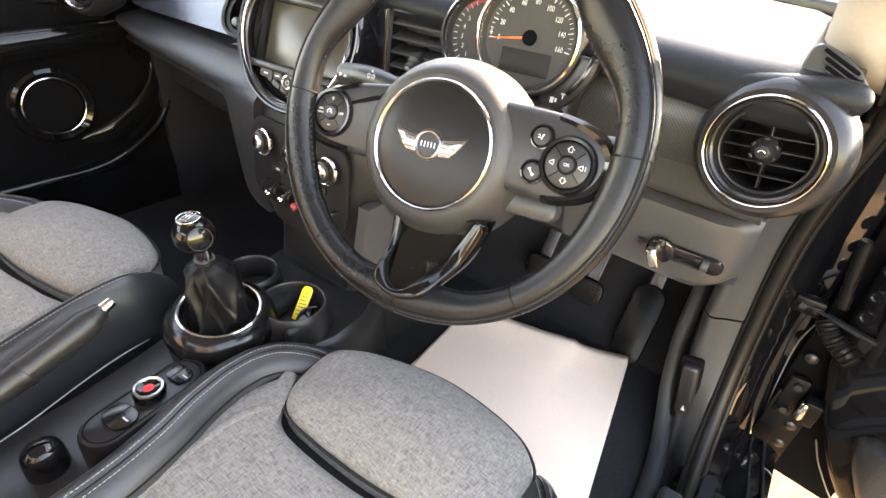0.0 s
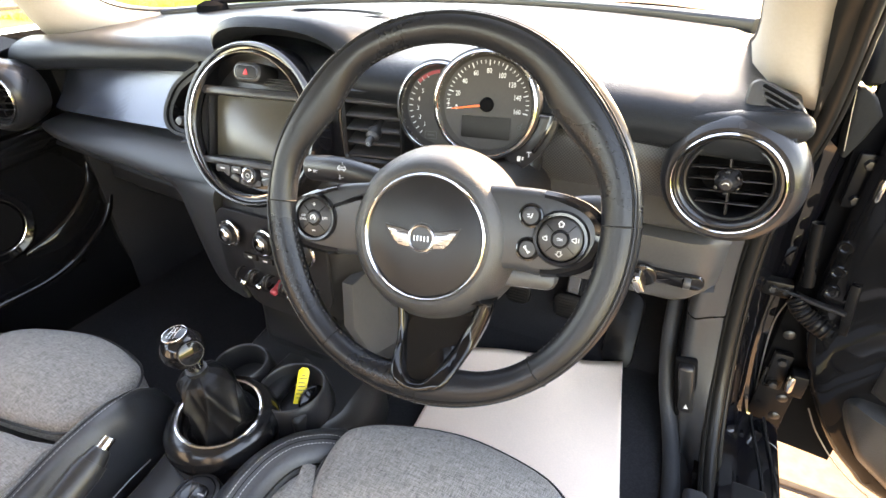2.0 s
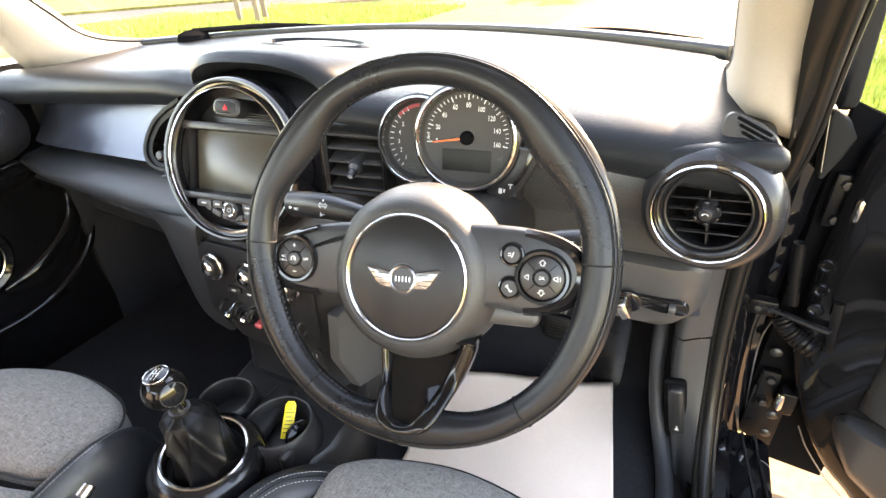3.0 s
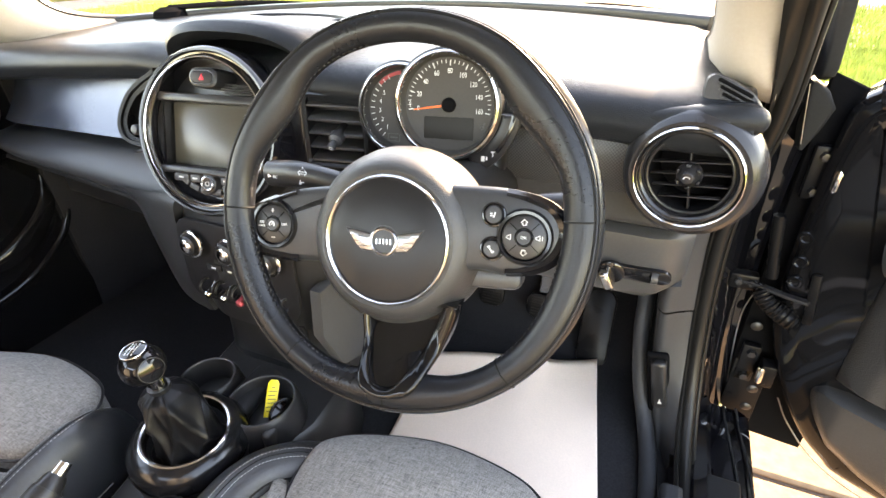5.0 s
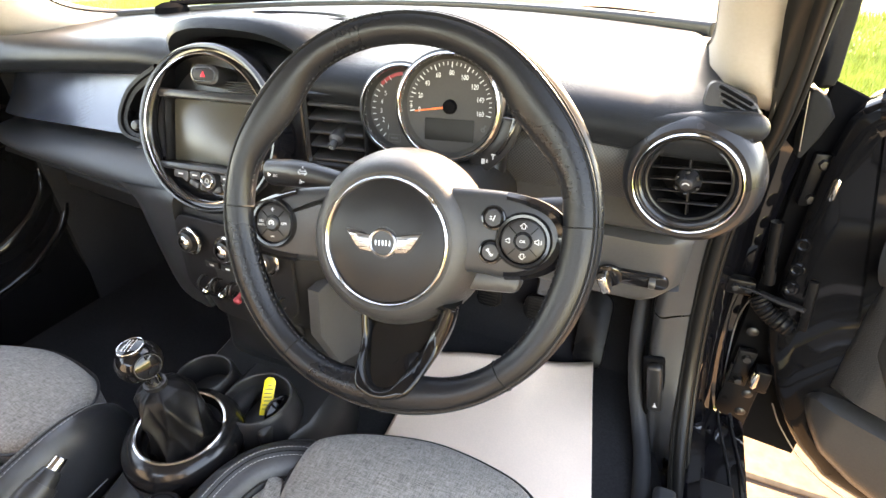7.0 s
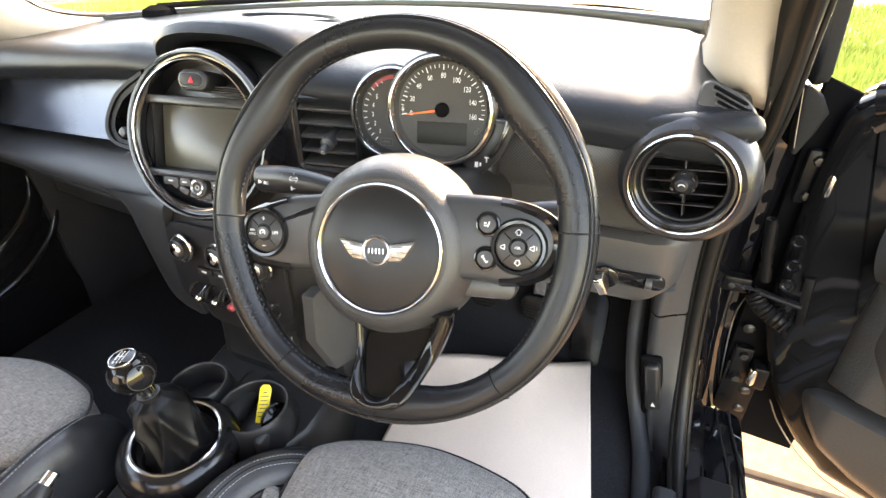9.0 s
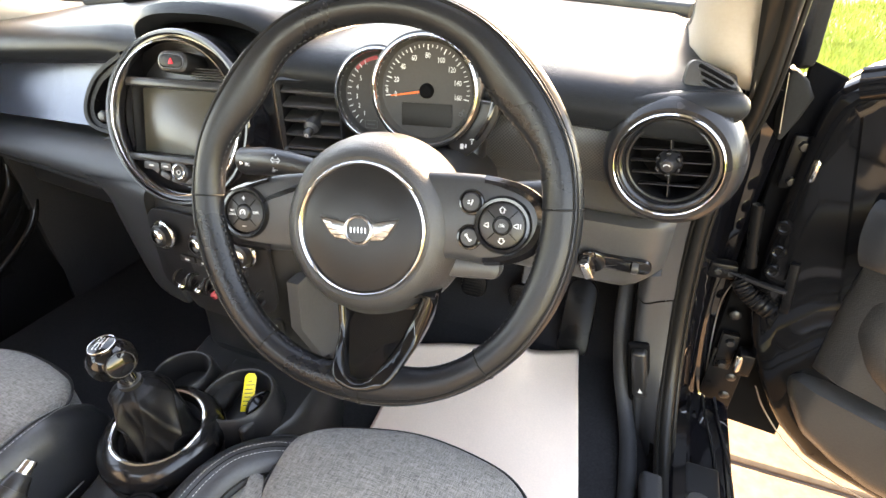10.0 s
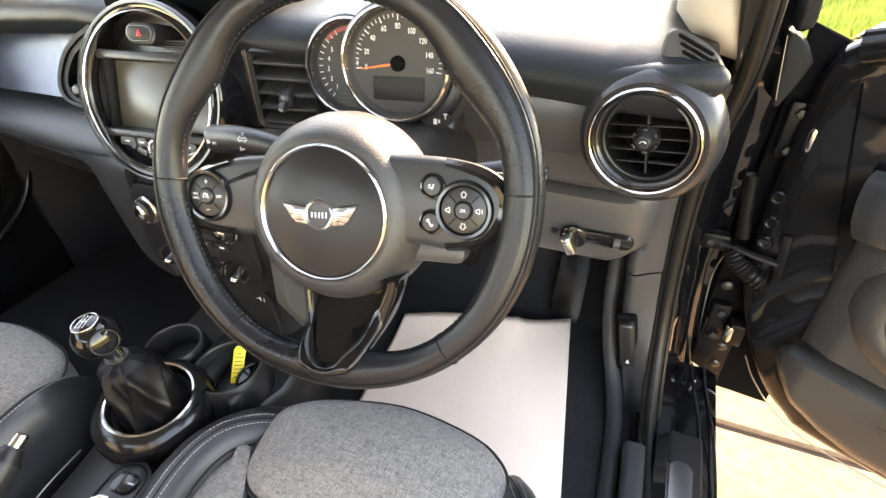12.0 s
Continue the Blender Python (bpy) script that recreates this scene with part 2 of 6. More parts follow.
def solo(name, bm, mat, label, category, at=(0, 0, 0), group="", kind="", m=None, angle=40):
    """A thing of one mesh."""
    home = pose(*at)
    bm.transform(home.inverted() @ (m if m is not None else Matrix()))
    bmesh.ops.recalc_face_normals(bm, faces=bm.faces)
    me = bpy.data.meshes.new(name)
    for f in bm.faces:
        f.smooth = True
    for e in bm.edges:
        if len(e.link_faces) == 2 and e.calc_face_angle(0) > radians(angle):
            e.smooth = False
    bm.to_mesh(me)
    bm.free()
    me.materials.append(mat)
    ob = new(name, me)
    ob.matrix_basis = home
    PLACE[ob] = home
    return tagged(ob, label, category, group, kind)


def grid(rows, close_u=False, close_v=False, cap=False):
    """Quads over rows of points. close_u: each row is a ring; close_v: the last row meets the first; cap: end faces."""
    bm = bmesh.new()
    vs = [[bm.verts.new(p) for p in row] for row in rows]
    nu, nv = len(rows[0]), len(rows)
    for j in range(nv if close_v else nv - 1):
        a, b = vs[j], vs[(j + 1) % nv]
        for i in range(nu if close_u else nu - 1):
            k = (i + 1) % nu
            try:
                bm.faces.new((a[i], a[k], b[k], b[i]))
            except ValueError:
                pass
    if cap:
        bm.faces.new(vs[0][::-1])
        bm.faces.new(vs[-1])
    return bm


def lathe(profile, seg=56, start=0.0, sweep=360.0):
    """Rings of (radius, height) about the local z axis."""
    full = sweep >= 359.9
    n = seg if full else seg + 1
    rows = []
    for r, z in profile:
        rows.append([(max(r, 1e-5) * math.cos(radians(start + sweep * i / seg)), max(r, 1e-5) * math.sin(radians(start + sweep * i / seg)), z) for i in range(n)])
    bm = grid(rows, close_u=full)
    bmesh.ops.remove_doubles(bm, verts=bm.verts, dist=3e-5)
    return bm


def torus(R, r, seg=72, ring=12, squash=1.0, z=0.0):
    return grid([[((R + r * math.cos(b)) * math.cos(a), (R + r * math.cos(b)) * math.sin(a), z + squash * r * math.sin(b))
                  for b in (2 * math.pi * k / ring for k in range(ring))] for a in (2 * math.pi * i / seg for i in range(seg))],
                close_u=True, close_v=True)


def spline(pts, n=8, closed=False):
    """A smooth line through points."""
    P = [Vector(p) for p in pts]
    out = []
    k = len(P)
    for i in range(k if closed else k - 1):
        a = P[(i - 1) % k] if closed or i > 0 else P[0] * 2 - P[1]
        b, c = P[i], P[(i + 1) % k]
        d = P[(i + 2) % k] if closed or i + 2 < k else P[-1] * 2 - P[-2]
        for s in range(n):
            t = s / n
            out.append(0.5 * ((2 * b) + (c - a) * t + (2 * a - 5 * b + 4 * c - d) * t * t + (3 * b - a - 3 * c + d) * t ** 3))
    if not closed:
        out.append(P[-1])
    return out


def sweep(path, section, up=(0, 0, 1), closed=False, scale=None, cap=True):
    """A section (across, up) carried along a path."""
    path = [Vector(p) for p in path]
    n = len(path)
    rows = []
    for i, p in enumerate(path):
        if closed:
            t = path[(i + 1) % n] - path[i - 1]
        else:
            t = path[min(i + 1, n - 1)] - path[max(i - 1, 0)]
        t.normalize()
        side = t.cross(Vector(up))
        side.normalize()
        top = side.cross(t)
        s = scale(i / max(1, n - 1)) if scale else 1.0
        rows.append([p + side * (a * s) + top * (b * s) for a, b in section])
    return grid(rows, close_u=True, close_v=closed, cap=cap and not closed)


def oval(a, b, n=14):
    return [(a * math.cos(2 * math.pi * i / n), b * math.sin(2 * math.pi * i / n)) for i in range(n)]


def rrect(w, h, r, n=5):
    """The outline of a rectangle with round corners, about its middle."""
    out = []
    for cx, cy, a0 in ((w / 2 - r, h / 2 - r, 0), (-w / 2 + r, h / 2 - r, 90), (-w / 2 + r, -h / 2 + r, 180), (w / 2 - r, -h / 2 + r, 270)):
        for i in range(n + 1):
            a = radians(a0 + 90 * i / n)
            out.append((cx + r * math.cos(a), cy + r * math.sin(a)))
    return out


def inset(outline, d):
    n = len(outline)
    area = sum(outline[i][0] * outline[(i + 1) % n][1] - outline[(i + 1) % n][0] * outline[i][1] for i in range(n))
    s = 1 if area > 0 else -1
    out = []
    for i in range(n):
        (ax, ay), (bx, by), (cx, cy) = outline[i - 1], outline[i], outline[(i + 1) % n]
        tx, ty = cx - ax, cy - ay
        l = math.hypot(tx, ty) or 1
        out.append((bx - s * ty / l * d, by + s * tx / l * d))
    return out


def slab(outline, z0, z1, bevel=0.001, dish=0.0):
    """A plate on an outline in local x, y, from z0 to z1, with a rounded upper edge."""
    rows = [[(x, y, z0) for x, y in outline], [(x, y, z1 - bevel) for x, y in outline],
            [(x, y, z1 - bevel * 0.3) for x, y in inset(outline, bevel * 0.3)], [(x, y, z1 + dish) for x, y in inset(outline, bevel)]]
    return grid(rows, close_u=True, cap=True)


def box(cx, cy, cz, sx, sy, sz, bevel=0.002, seg=2):
    bm = bmesh.new()
    bmesh.ops.create_cube(bm, size=1, matrix=Matrix.Translation((cx, cy, cz)) @ Matrix.Diagonal((sx, sy, sz, 1)))
    if bevel:
        bmesh.ops.bevel(bm, geom=bm.edges, offset=min(bevel, 0.45 * min(sx, sy, sz)), segments=seg, affect="EDGES", profile=0.5)
    return bm


def merge(*bms):
    out = bmesh.new()
    for b in bms:
        me = bpy.data.meshes.new("tmp")
        b.to_mesh(me)
        out.from_mesh(me)
        bpy.data.meshes.remove(me)
        b.free()
    return out


def moved(bm, m):
    bm.transform(m)
    return bm


def facing(c, nx, nz, roll=0.0):
    """A place for a disc that faces the driver: local x right, y up, z towards the driver."""
    n = Vector((nx, -1, nz)).normalized()
    r = Vector((0, 0, 1)).cross(n).normalized()
    u = n.cross(r)
    m = Matrix((r, u, n)).transposed().to_4x4()
    m.translation = c
    return m @ pose(0, 0, 0, 0, 0, roll)


def lettering(text, size, depth=0.0002):
    """Characters in the built-in font, centred on the local origin."""
    cu = bpy.data.curves.new("letters", "FONT")
    cu.body, cu.size, cu.extrude = text, size, depth
    cu.align_x, cu.align_y = "CENTER", "CENTER"
    cu.resolution_u = 2
    ob = bpy.data.objects.new("letters", cu)
    me = bpy.data.meshes.new_from_object(ob)
    bm = bmesh.new()
    bm.from_mesh(me)
    bpy.data.objects.remove(ob)
    bpy.data.curves.remove(cu)
    bpy.data.meshes.remove(me)
    return bm


def at(x, y, z=0.0, rz=0.0, rx=0.0, ry=0.0):
    return pose(x, y, z, rx, ry, rz)


def plain_bar(w, h, d=0.0004):
    return box(0, 0, 0, w, h, d, 0)


def dashes(path, length, gap, r, lift=0.0):
    """Separate stitches along a path."""
    path = [Vector(p) for p in path]
    cum = [0.0]
    for a, b in zip(path, path[1:]):
        cum.append(cum[-1] + (b - a).length)

    def point(s):
        for i in range(len(path) - 1):
            if s <= cum[i + 1]:
                return path[i].lerp(path[i + 1], (s - cum[i]) / max(1e-9, cum[i + 1] - cum[i]))
        return path[-1]
    out = bmesh.new()
    s = 0.0
    while s + length < cum[-1]:
        a, b = point(s), point(s + length)
        d = (b - a).normalized()
        side = d.cross(Vector((0, 0, 1)))
        side = side.normalized() if side.length > 1e-6 else Vector((1, 0, 0))
        top = side.cross(d)
        vs = []
        for q, f in ((a, 0.5), (a.lerp(b, 0.5) + top * r * 0.6, 1.0), (b, 0.5)):
            vs.append([out.verts.new(q + top * lift + side * r * f * x + top * r * f * y) for x, y in ((1, 0), (0, 1), (-1, 0), (0, -1))])
        for i in range(2):
            for k in range(4):
                out.faces.new((vs[i][k], vs[i][(k + 1) % 4], vs[i + 1][(k + 1) % 4], vs[i + 1][k]))
        out.faces.new(vs[0][::-1])
        out.faces.new(vs[2])
        s += length + gap
    return out


def thick(ob, t, offset=-1):
    mod = ob.modifiers.new("thickness", "SOLIDIFY")
    mod.thickness, mod.offset = t, offset
    return ob


def inward(ob):
    """Turns an open pane so that its face looks into the cabin."""
    me = ob.data
    c = ob.matrix_basis.inverted() @ Vector((0.0, -0.3, 1.0))
    if sum((c - f.center).dot(f.normal) for f in me.polygons) < 0:
        me.flip_normals()


# ---- setting: ground ----
def sheet(x0, y0, x1, y1, z0, z1):
    return box((x0 + x1) / 2, (y0 + y1) / 2, (z0 + z1) / 2, x1 - x0, y1 - y0, z1 - z0, 0)


solo("ground", sheet(-400, -400, 400, 400, -0.3, -0.012), LAWN, "sunlit green lawn reaching to the horizon", "lawn", kind="structure")
drive = thing("pavement", "pale concrete driveway in large bays", "driveway", (0, 0, -0.05), kind="structure")
for bx in (-3.6, -0.55, 2.5):
    for by in (-5.37, -2.37, 0.63, 3.63, 6.63, 9.63):
        if (bx > 2 and by > 2) or (bx < -3 and by > 3):
            continue
        part("paving_slab", box(bx + 0.5, by + 1.5 - 0.0, -0.03, 3.036, 2.986, 0.06, 0.008, 1), PAVING, drive)
part("bedding", merge(sheet(-4.6, -5.35, 4.5, 3.6, -0.055, -0.0105), sheet(-1.55, 3.6, 1.5, 12.6, -0.055, -0.0105)), BEDDING, drive)
ROAD = Matrix.Rotation(radians(53.8), 4, "Z")


def strip(d0, d1, z0, z1):
    """A long strip beside the road, between two distances from the car."""
    return moved(sheet(-70, d0, 70, d1, z0, z1), ROAD)


solo("road", strip(12.55, 15.6, -0.1, 0.0), ASPHALT, "grey asphalt road beyond the grass", "road", kind="structure")
solo("kerb", strip(12.43, 12.55, -0.1, 0.05), PAVING, "pale concrete kerb along the road", "kerb", kind="structure")
solo("far_verge", strip(15.6, 40, -0.1, 0.06), EARTH, "olive green bank across the road", "verge", kind="structure")


def blades(regions, count, seed):
    rnd = random.Random(seed)
    verts, faces = [], []
    for _ in range(count):
        x0, y0, x1, y1 = regions[rnd.randrange(len(regions))]
        x, y = rnd.uniform(x0, x1), rnd.uniform(y0, y1)
        h, a = rnd.uniform(0.04, 0.11), rnd.uniform(0, math.pi)
        w = rnd.uniform(0.006, 0.013)
        lx, ly = rnd.uniform(-0.05, 0.05), rnd.uniform(-0.05, 0.05)
        b = len(verts)
        verts += [(x - w * math.cos(a), y - w * math.sin(a), -0.012), (x + w * math.cos(a), y + w * math.sin(a), -0.012), (x + lx, y + ly, h)]
        faces.append((b, b + 1, b + 2))
    me = bpy.data.meshes.new("grass")
    me.from_pydata(verts, [], faces)
    me.materials.append(BLADE)
    ob = new("grass", me)
    return tagged(ob, "bright green uneven grass in full sun", "grass", kind="stuff")


blades([(1.3, 3.4, 5.5, 9.5), (1.3, 3.4, 4.0, 6.0), (-10.4, 4.6, -6.0, 8.5), (-9.0, 6.0, -4.0, 10.5)], 60000, 4)

# ---- setting: the car's shell ----
solo("floor", sheet(-0.70, -1.30, 0.70, 0.80, 0.20, 0.272), CARPET, "black carpeted car floor", "floor", kind="structure")
toe = [(0.56, 0.272), (0.62, 0.285), (0.80, 0.50), (0.86, 0.90), (0.90, 0.90), (0.90, 0.20), (0.56, 0.20)]
solo("wall_front", grid([[(x, y, z) for y, z in toe] for x in (-0.70, 0.70)], close_u=True, cap=True), CARPET,
     "black carpeted footwell bulkhead", "bulkhead", kind="structure")


def roof_line(x):
    return 1.375 - 0.06 * (x / 0.6) ** 2


solo("ceiling", grid([[(x, y, roof_line(x) - (0.0 if y > -0.9 else 0.02)) for x in np.linspace(-0.58, 0.58, 13)] for y in (0.03, -0.4, -0.9, -1.35)]
                     + [[(x, y, roof_line(x) - (0.0 if y > -0.9 else 0.02) + 0.03) for x in np.linspace(-0.58, 0.58, 13)] for y in (-1.35, -0.9, -0.4, 0.03)], close_v=True),
     ROOFCLOTH, "pale headlining under the car roof", "roof lining", kind="structure")
# Out of view; its height keeps the rear sky out of gloss reflections.
solo("wall_rear", sheet(-0.70, -1.36, 0.70, -1.30, 0.20, 1.10), PLASTIC, "unseen dark wall closing the rear of the cabin", "rear wall", kind="structure")
for s, nm in ((-1, "rear_quarter_panel"), (1, "rear_quarter_panel")):
    solo(nm, merge(sheet(min(s * 0.68, s * 0.74), -1.36, max(s * 0.68, s * 0.74), -0.72, 0.20, 0.98),
                   sweep([(s * 0.70, -0.74, 0.97), (s * 0.60, -0.80, 1.35)], rrect(0.10, 0.05, 0.015)),
                   sweep([(s * 0.70, -1.30, 0.97), (s * 0.60, -1.25, 1.35)], rrect(0.16, 0.05, 0.015)),
                   sweep([(s * 0.60, -0.06, 1.335), (s * 0.60, -0.8, 1.35), (s * 0.60, -1.3, 1.33)], rrect(0.07, 0.05, 0.015))),
         PLASTIC, "dark rear side panel and roof rail of the car", "body panel", kind="structure")


# windscreen, its base curved forward in the middle
def base_y(x):
    return 0.735 - 0.20 * (x / 0.62) ** 2


def base_z(x):
    return 0.955 - 0.010 * (x / 0.62) ** 2 + 0.014 * (x / 0.62)


def screen_point(x, t):
    top = Vector((x * 0.88, 0.05 - 0.10 * (x / 0.62) ** 2, 1.345 - 0.03 * (x / 0.62) ** 2))
    return Vector((x, base_y(x) + 0.012, base_z(x))).lerp(top, t) + Vector((0, 0.03, 0.03)) * math.sin(math.pi * t)


XS = [0.625 * (i / 12 - 1) for i in range(25)]
glass = solo("window_1", grid([[screen_point(x, j / 8) for x in XS] for j in range(9)]), CLEAR,
             "clear curved windscreen of the car", "windscreen", kind="structure")
glass.visible_shadow = False
inward(glass)
solo("windscreen_surround", merge(sweep([(x, base_y(x) + 0.012, base_z(x) + 0.001) for x in XS], rrect(0.026, 0.020, 0.005), scale=lambda t: 1.25 - 0.45 * t * (1 - t) * 4 + 0.1 * t),
                                  sweep([screen_point(x, 1.0) for x in XS], rrect(0.05, 0.03, 0.008))),
     SATIN, "black rubber edge round the windscreen", "windscreen trim", kind="structure")


def bonnet_z(x, y):
    t = (y - 0.76) / 0.95
    return 0.910 - 0.12 * t - 0.05 * t ** 2 - 0.07 * (x / 0.7) ** 2


bon = solo("bonnet", grid([[(x, y, bonnet_z(x, y) - (0.012 if y < 0.80 else 0)) for x in np.linspace(-0.70, 0.70, 21)] for y in np.linspace(0.77, 1.75, 12)]), PAINT,
           "glossy black car bonnet beyond the windscreen", "bonnet", kind="structure")
thick(bon, 0.02)
solo("front_body", merge(sheet(-0.80, 0.86, -0.70, 1.75, 0.25, 0.80), sheet(0.74, 0.70, 0.83, 1.75, 0.25, 0.80), sheet(-0.80, 1.72, 0.82, 1.80, 0.25, 0.76)), PAINT,
     "glossy black front wings of the car", "body panel", kind="structure")


def wiper(px, py, tx, ty):
    w = thing("windscreen_wiper", "black wiper arm resting at the windscreen base", "wiper", (px, py, 0.955), group="windscreen wipers")
    part("pivot_cap", lathe([(0, 0.010), (0.018, 0.009), (0.034, 0.002), (0.040, -0.02)], 24), VOID, w, m=pose(px, py, 0.950))
    part("arm", sweep(spline([(px, py, 0.958), ((px + tx) / 2, (py + ty) / 2 + 0.02, 0.958), (tx, ty, 0.948)], 6), oval(0.009, 0.006, 8)), VOID, w)
    part("blade", sweep(spline([(tx - 0.22, ty + 0.02, 0.944), (tx, ty, 0.942), (tx + 0.20, ty - 0.06, 0.940)], 6), oval(0.006, 0.009, 8)), RUBBER, w)


wiper(-0.50, 0.600, -0.22, 0.78)
wiper(0.58, 0.66, 0.30, 0.80)

# ---- pillars, sill and door frame ----
for s in (-1, 1):
    A = [Vector((s * x, y, z)) for x, y, z in ((0.590, 0.605, 0.930), (0.612, 0.500, 0.942), (0.619, 0.415, 0.968), (0.612, 0.346, 1.027), (0.585, 0.17, 1.19), (0.555, 0.0, 1.335))]
    B = [Vector((s * x, y, z)) for x, y, z in ((0.692, 0.330, 0.912), (0.689, 0.315, 0.926), (0.684, 0.298, 0.95), (0.667, 0.25, 1.022), (0.638, 0.09, 1.18), (0.60, -0.08, 1.325))]
    A, B = spline(A, 6), spline(B, 6)
    rows = []
    for a, b in zip(A, B):
        out = Vector((s * 0.016, 0.05, 0.01))
        f = min(1.0, max(0.0, (1.03 - a.z) / 0.07)) * (1.0 if s > 0 else 0.4)
        inn = Vector((-s * 0.012, -0.024 - 0.048 * f, -0.014 + 0.014 * f))
        rows.append([a, a.lerp(b, 0.18) + inn * 0.75, a.lerp(b, 0.5) + inn, a.lerp(b, 0.85) + inn * 0.42, b, b + out * 0.5, a.lerp(b, 0.5) + out, a + Vector((0, 0.02, 0.01))])
    edge_line = [p + Vector((s * 0.004, 0.010, 0.006)) for p in A]
    solo("glass_edge", sweep(edge_line, oval(0.006, 0.005, 8)), SATIN, "black edge band of the windscreen along the pillar", "windscreen trim", kind="structure")
    solo("pillar_trim", grid(rows, close_u=True, cap=True), HEADLINING, "pale beige cloth-covered windscreen pillar trim", "pillar", kind="structure", angle=60)

SEAL = [(0.74, -0.62, 0.345), (0.738, -0.2, 0.335), (0.732, 0.12, 0.318), (0.722, 0.31, 0.315), (0.713, 0.41, 0.39), (0.702, 0.455, 0.53), (0.695, 0.453, 0.68),
        (0.699, 0.42, 0.79), (0.703, 0.355, 0.895), (0.686, 0.245, 1.03), (0.658, 0.07, 1.19), (0.614, -0.12, 1.325), (0.600, -0.74, 1.35)]
seal_path = spline(SEAL, 8)
seal = thing("door_seal", "black rubber seal round the open door frame", "door seal", (0.72, 0.3, 0.32), kind="structure")
part("bulb", sweep(seal_path, oval(0.013, 0.0105, 12), up=(1, 0, 0)), RUBBER, seal)
part("lip", sweep([p + Vector((0.0125, 0.006, 0.0)) for p in seal_path], oval(0.0060, 0.0045, 10), up=(1, 0, 0)), RUBBER, seal)
part("inner_lip", sweep([p + Vector((-0.012, 0.000, 0.0)) for p in seal_path], oval(0.008, 0.004, 10), up=(1, 0, 0)), RUBBER, seal)
part("carrier", sweep(seal_path, [(a + 0.010, b + 0.001) for a, b in rrect(0.010, 0.032, 0.004)], up=(1, 0, 0)), RUBBER, seal)
band = []
for z, bx, by, sx, sy in ((0.875, 0.698, 0.400, 0.696, 0.368), (0.905, 0.692, 0.345, 0.698, 0.348), (0.95, 0.681, 0.295, 0.696, 0.311), (1.022, 0.664, 0.243, 0.692, 0.252), (1.10, 0.649, 0.166, 0.682, 0.170), (1.18, 0.634, 0.080, 0.670, 0.082), (1.325, 0.596, -0.09, 0.626, -0.118)):
    p, q = Vector((bx, by, z)), Vector((sx, sy, z))
    o_ = Vector((-0.004, -0.010, -0.003))
    band.append([p + Vector((0.006, 0.012, 0)), p + o_ * 0.5, p.lerp(q, 0.3) + o_, p.lerp(q, 0.7) + o_ * 0.9, q + o_ * 0.3, q + Vector((0.006, 0.012, 0))])
part("pillar_lip", grid(band), RUBBER, seal)

solo("scuttle", grid([[(x, y0 + (0.86 - y0) * v, base_z(x) - 0.025 - (base_z(x) - 0.905) * v) for v in (0, 0.5, 1)] for x, y0 in ((xx, base_y(xx)) for xx in np.linspace(-0.72, 0.72, 19))]
                      ), SATIN, "black scuttle panel under the windscreen", "scuttle panel", kind="structure")
solo("wing_inner", merge(sheet(0.70, 0.66, 0.83, 0.95, 0.22, 0.78), sheet(-0.80, 0.50, -0.70, 0.95, 0.22, 0.85), sheet(-0.72, 0.86, 0.72, 0.92, 0.22, 0.86)), SATIN,
     "black inner wing and bulkhead panels", "body panel", kind="structure")
# door post: painted steel behind the hinge, facing the open door
post = thing("door_post", "glossy black painted door post of the car", "door post", (0.76, 0.55, 0.25), kind="structure")
rows = []
for z, x0, y0, x1, y1 in ((0.12, 0.735, 0.45, 0.835, 0.48), (0.18, 0.735, 0.45, 0.832, 0.520), (0.23, 0.733, 0.45, 0.826, 0.555), (0.28, 0.731, 0.455, 0.816, 0.574), (0.34, 0.727, 0.463, 0.806, 0.583), (0.42, 0.72, 0.478, 0.80, 0.590), (0.55, 0.704, 0.50, 0.81, 0.60),
                          (0.70, 0.694, 0.50, 0.815, 0.60), (0.78, 0.697, 0.475, 0.808, 0.592), (0.83, 0.700, 0.445, 0.780, 0.575), (0.88, 0.702, 0.405, 0.752, 0.52), (0.95, 0.698, 0.35, 0.730, 0.45)):
    rows.append([(x0, y0, z), (x0 + 0.018, y0 + 0.022, z), (x0 * 0.45 + x1 * 0.55, y1 - 0.012, z), (x1, y1, z), (x1 + 0.005, y1 + 0.25, z), (x0, y1 + 0.25, z)])
cols = [spline(list(c), 4) for c in zip(*rows)]
part("panel", grid([list(r) for r in zip(*cols)], close_u=True, cap=True), PAINT, post)
# Lightless black: the wing edge's dark reflections are put into the colour.
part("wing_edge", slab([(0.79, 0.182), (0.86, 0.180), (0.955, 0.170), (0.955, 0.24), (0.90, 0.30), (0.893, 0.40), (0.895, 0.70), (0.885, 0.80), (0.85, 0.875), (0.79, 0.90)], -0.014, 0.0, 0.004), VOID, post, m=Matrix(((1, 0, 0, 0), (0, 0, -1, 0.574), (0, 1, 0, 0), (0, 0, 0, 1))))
part("wing_skin", box(0.884, 0.80, 0.50, 0.012, 0.44, 0.58, 0.004), PAINT, post)
outer_a = [Vector(p) + Vector((0.000, 0.035, 0.012)) for p in SEAL[4:12]]
part("frame_flange", sweep(spline(outer_a, 6), rrect(0.04, 0.030, 0.01), up=(1, 0, 0)), COVERGREY, post)
# Reflection of the paving along the post, built as a bright strip.
part("panel_glint", sweep(spline([(0.790, 0.572, 0.530), (0.7795, 0.571, 0.470), (0.786, 0.570, 0.375), (0.797, 0.569, 0.285), (0.810, 0.568, 0.205)], 8), oval(0.0012, 0.0012, 8), up=(0, 1, 0)), DULLMETAL, post, "thin bright strip standing for a reflection")
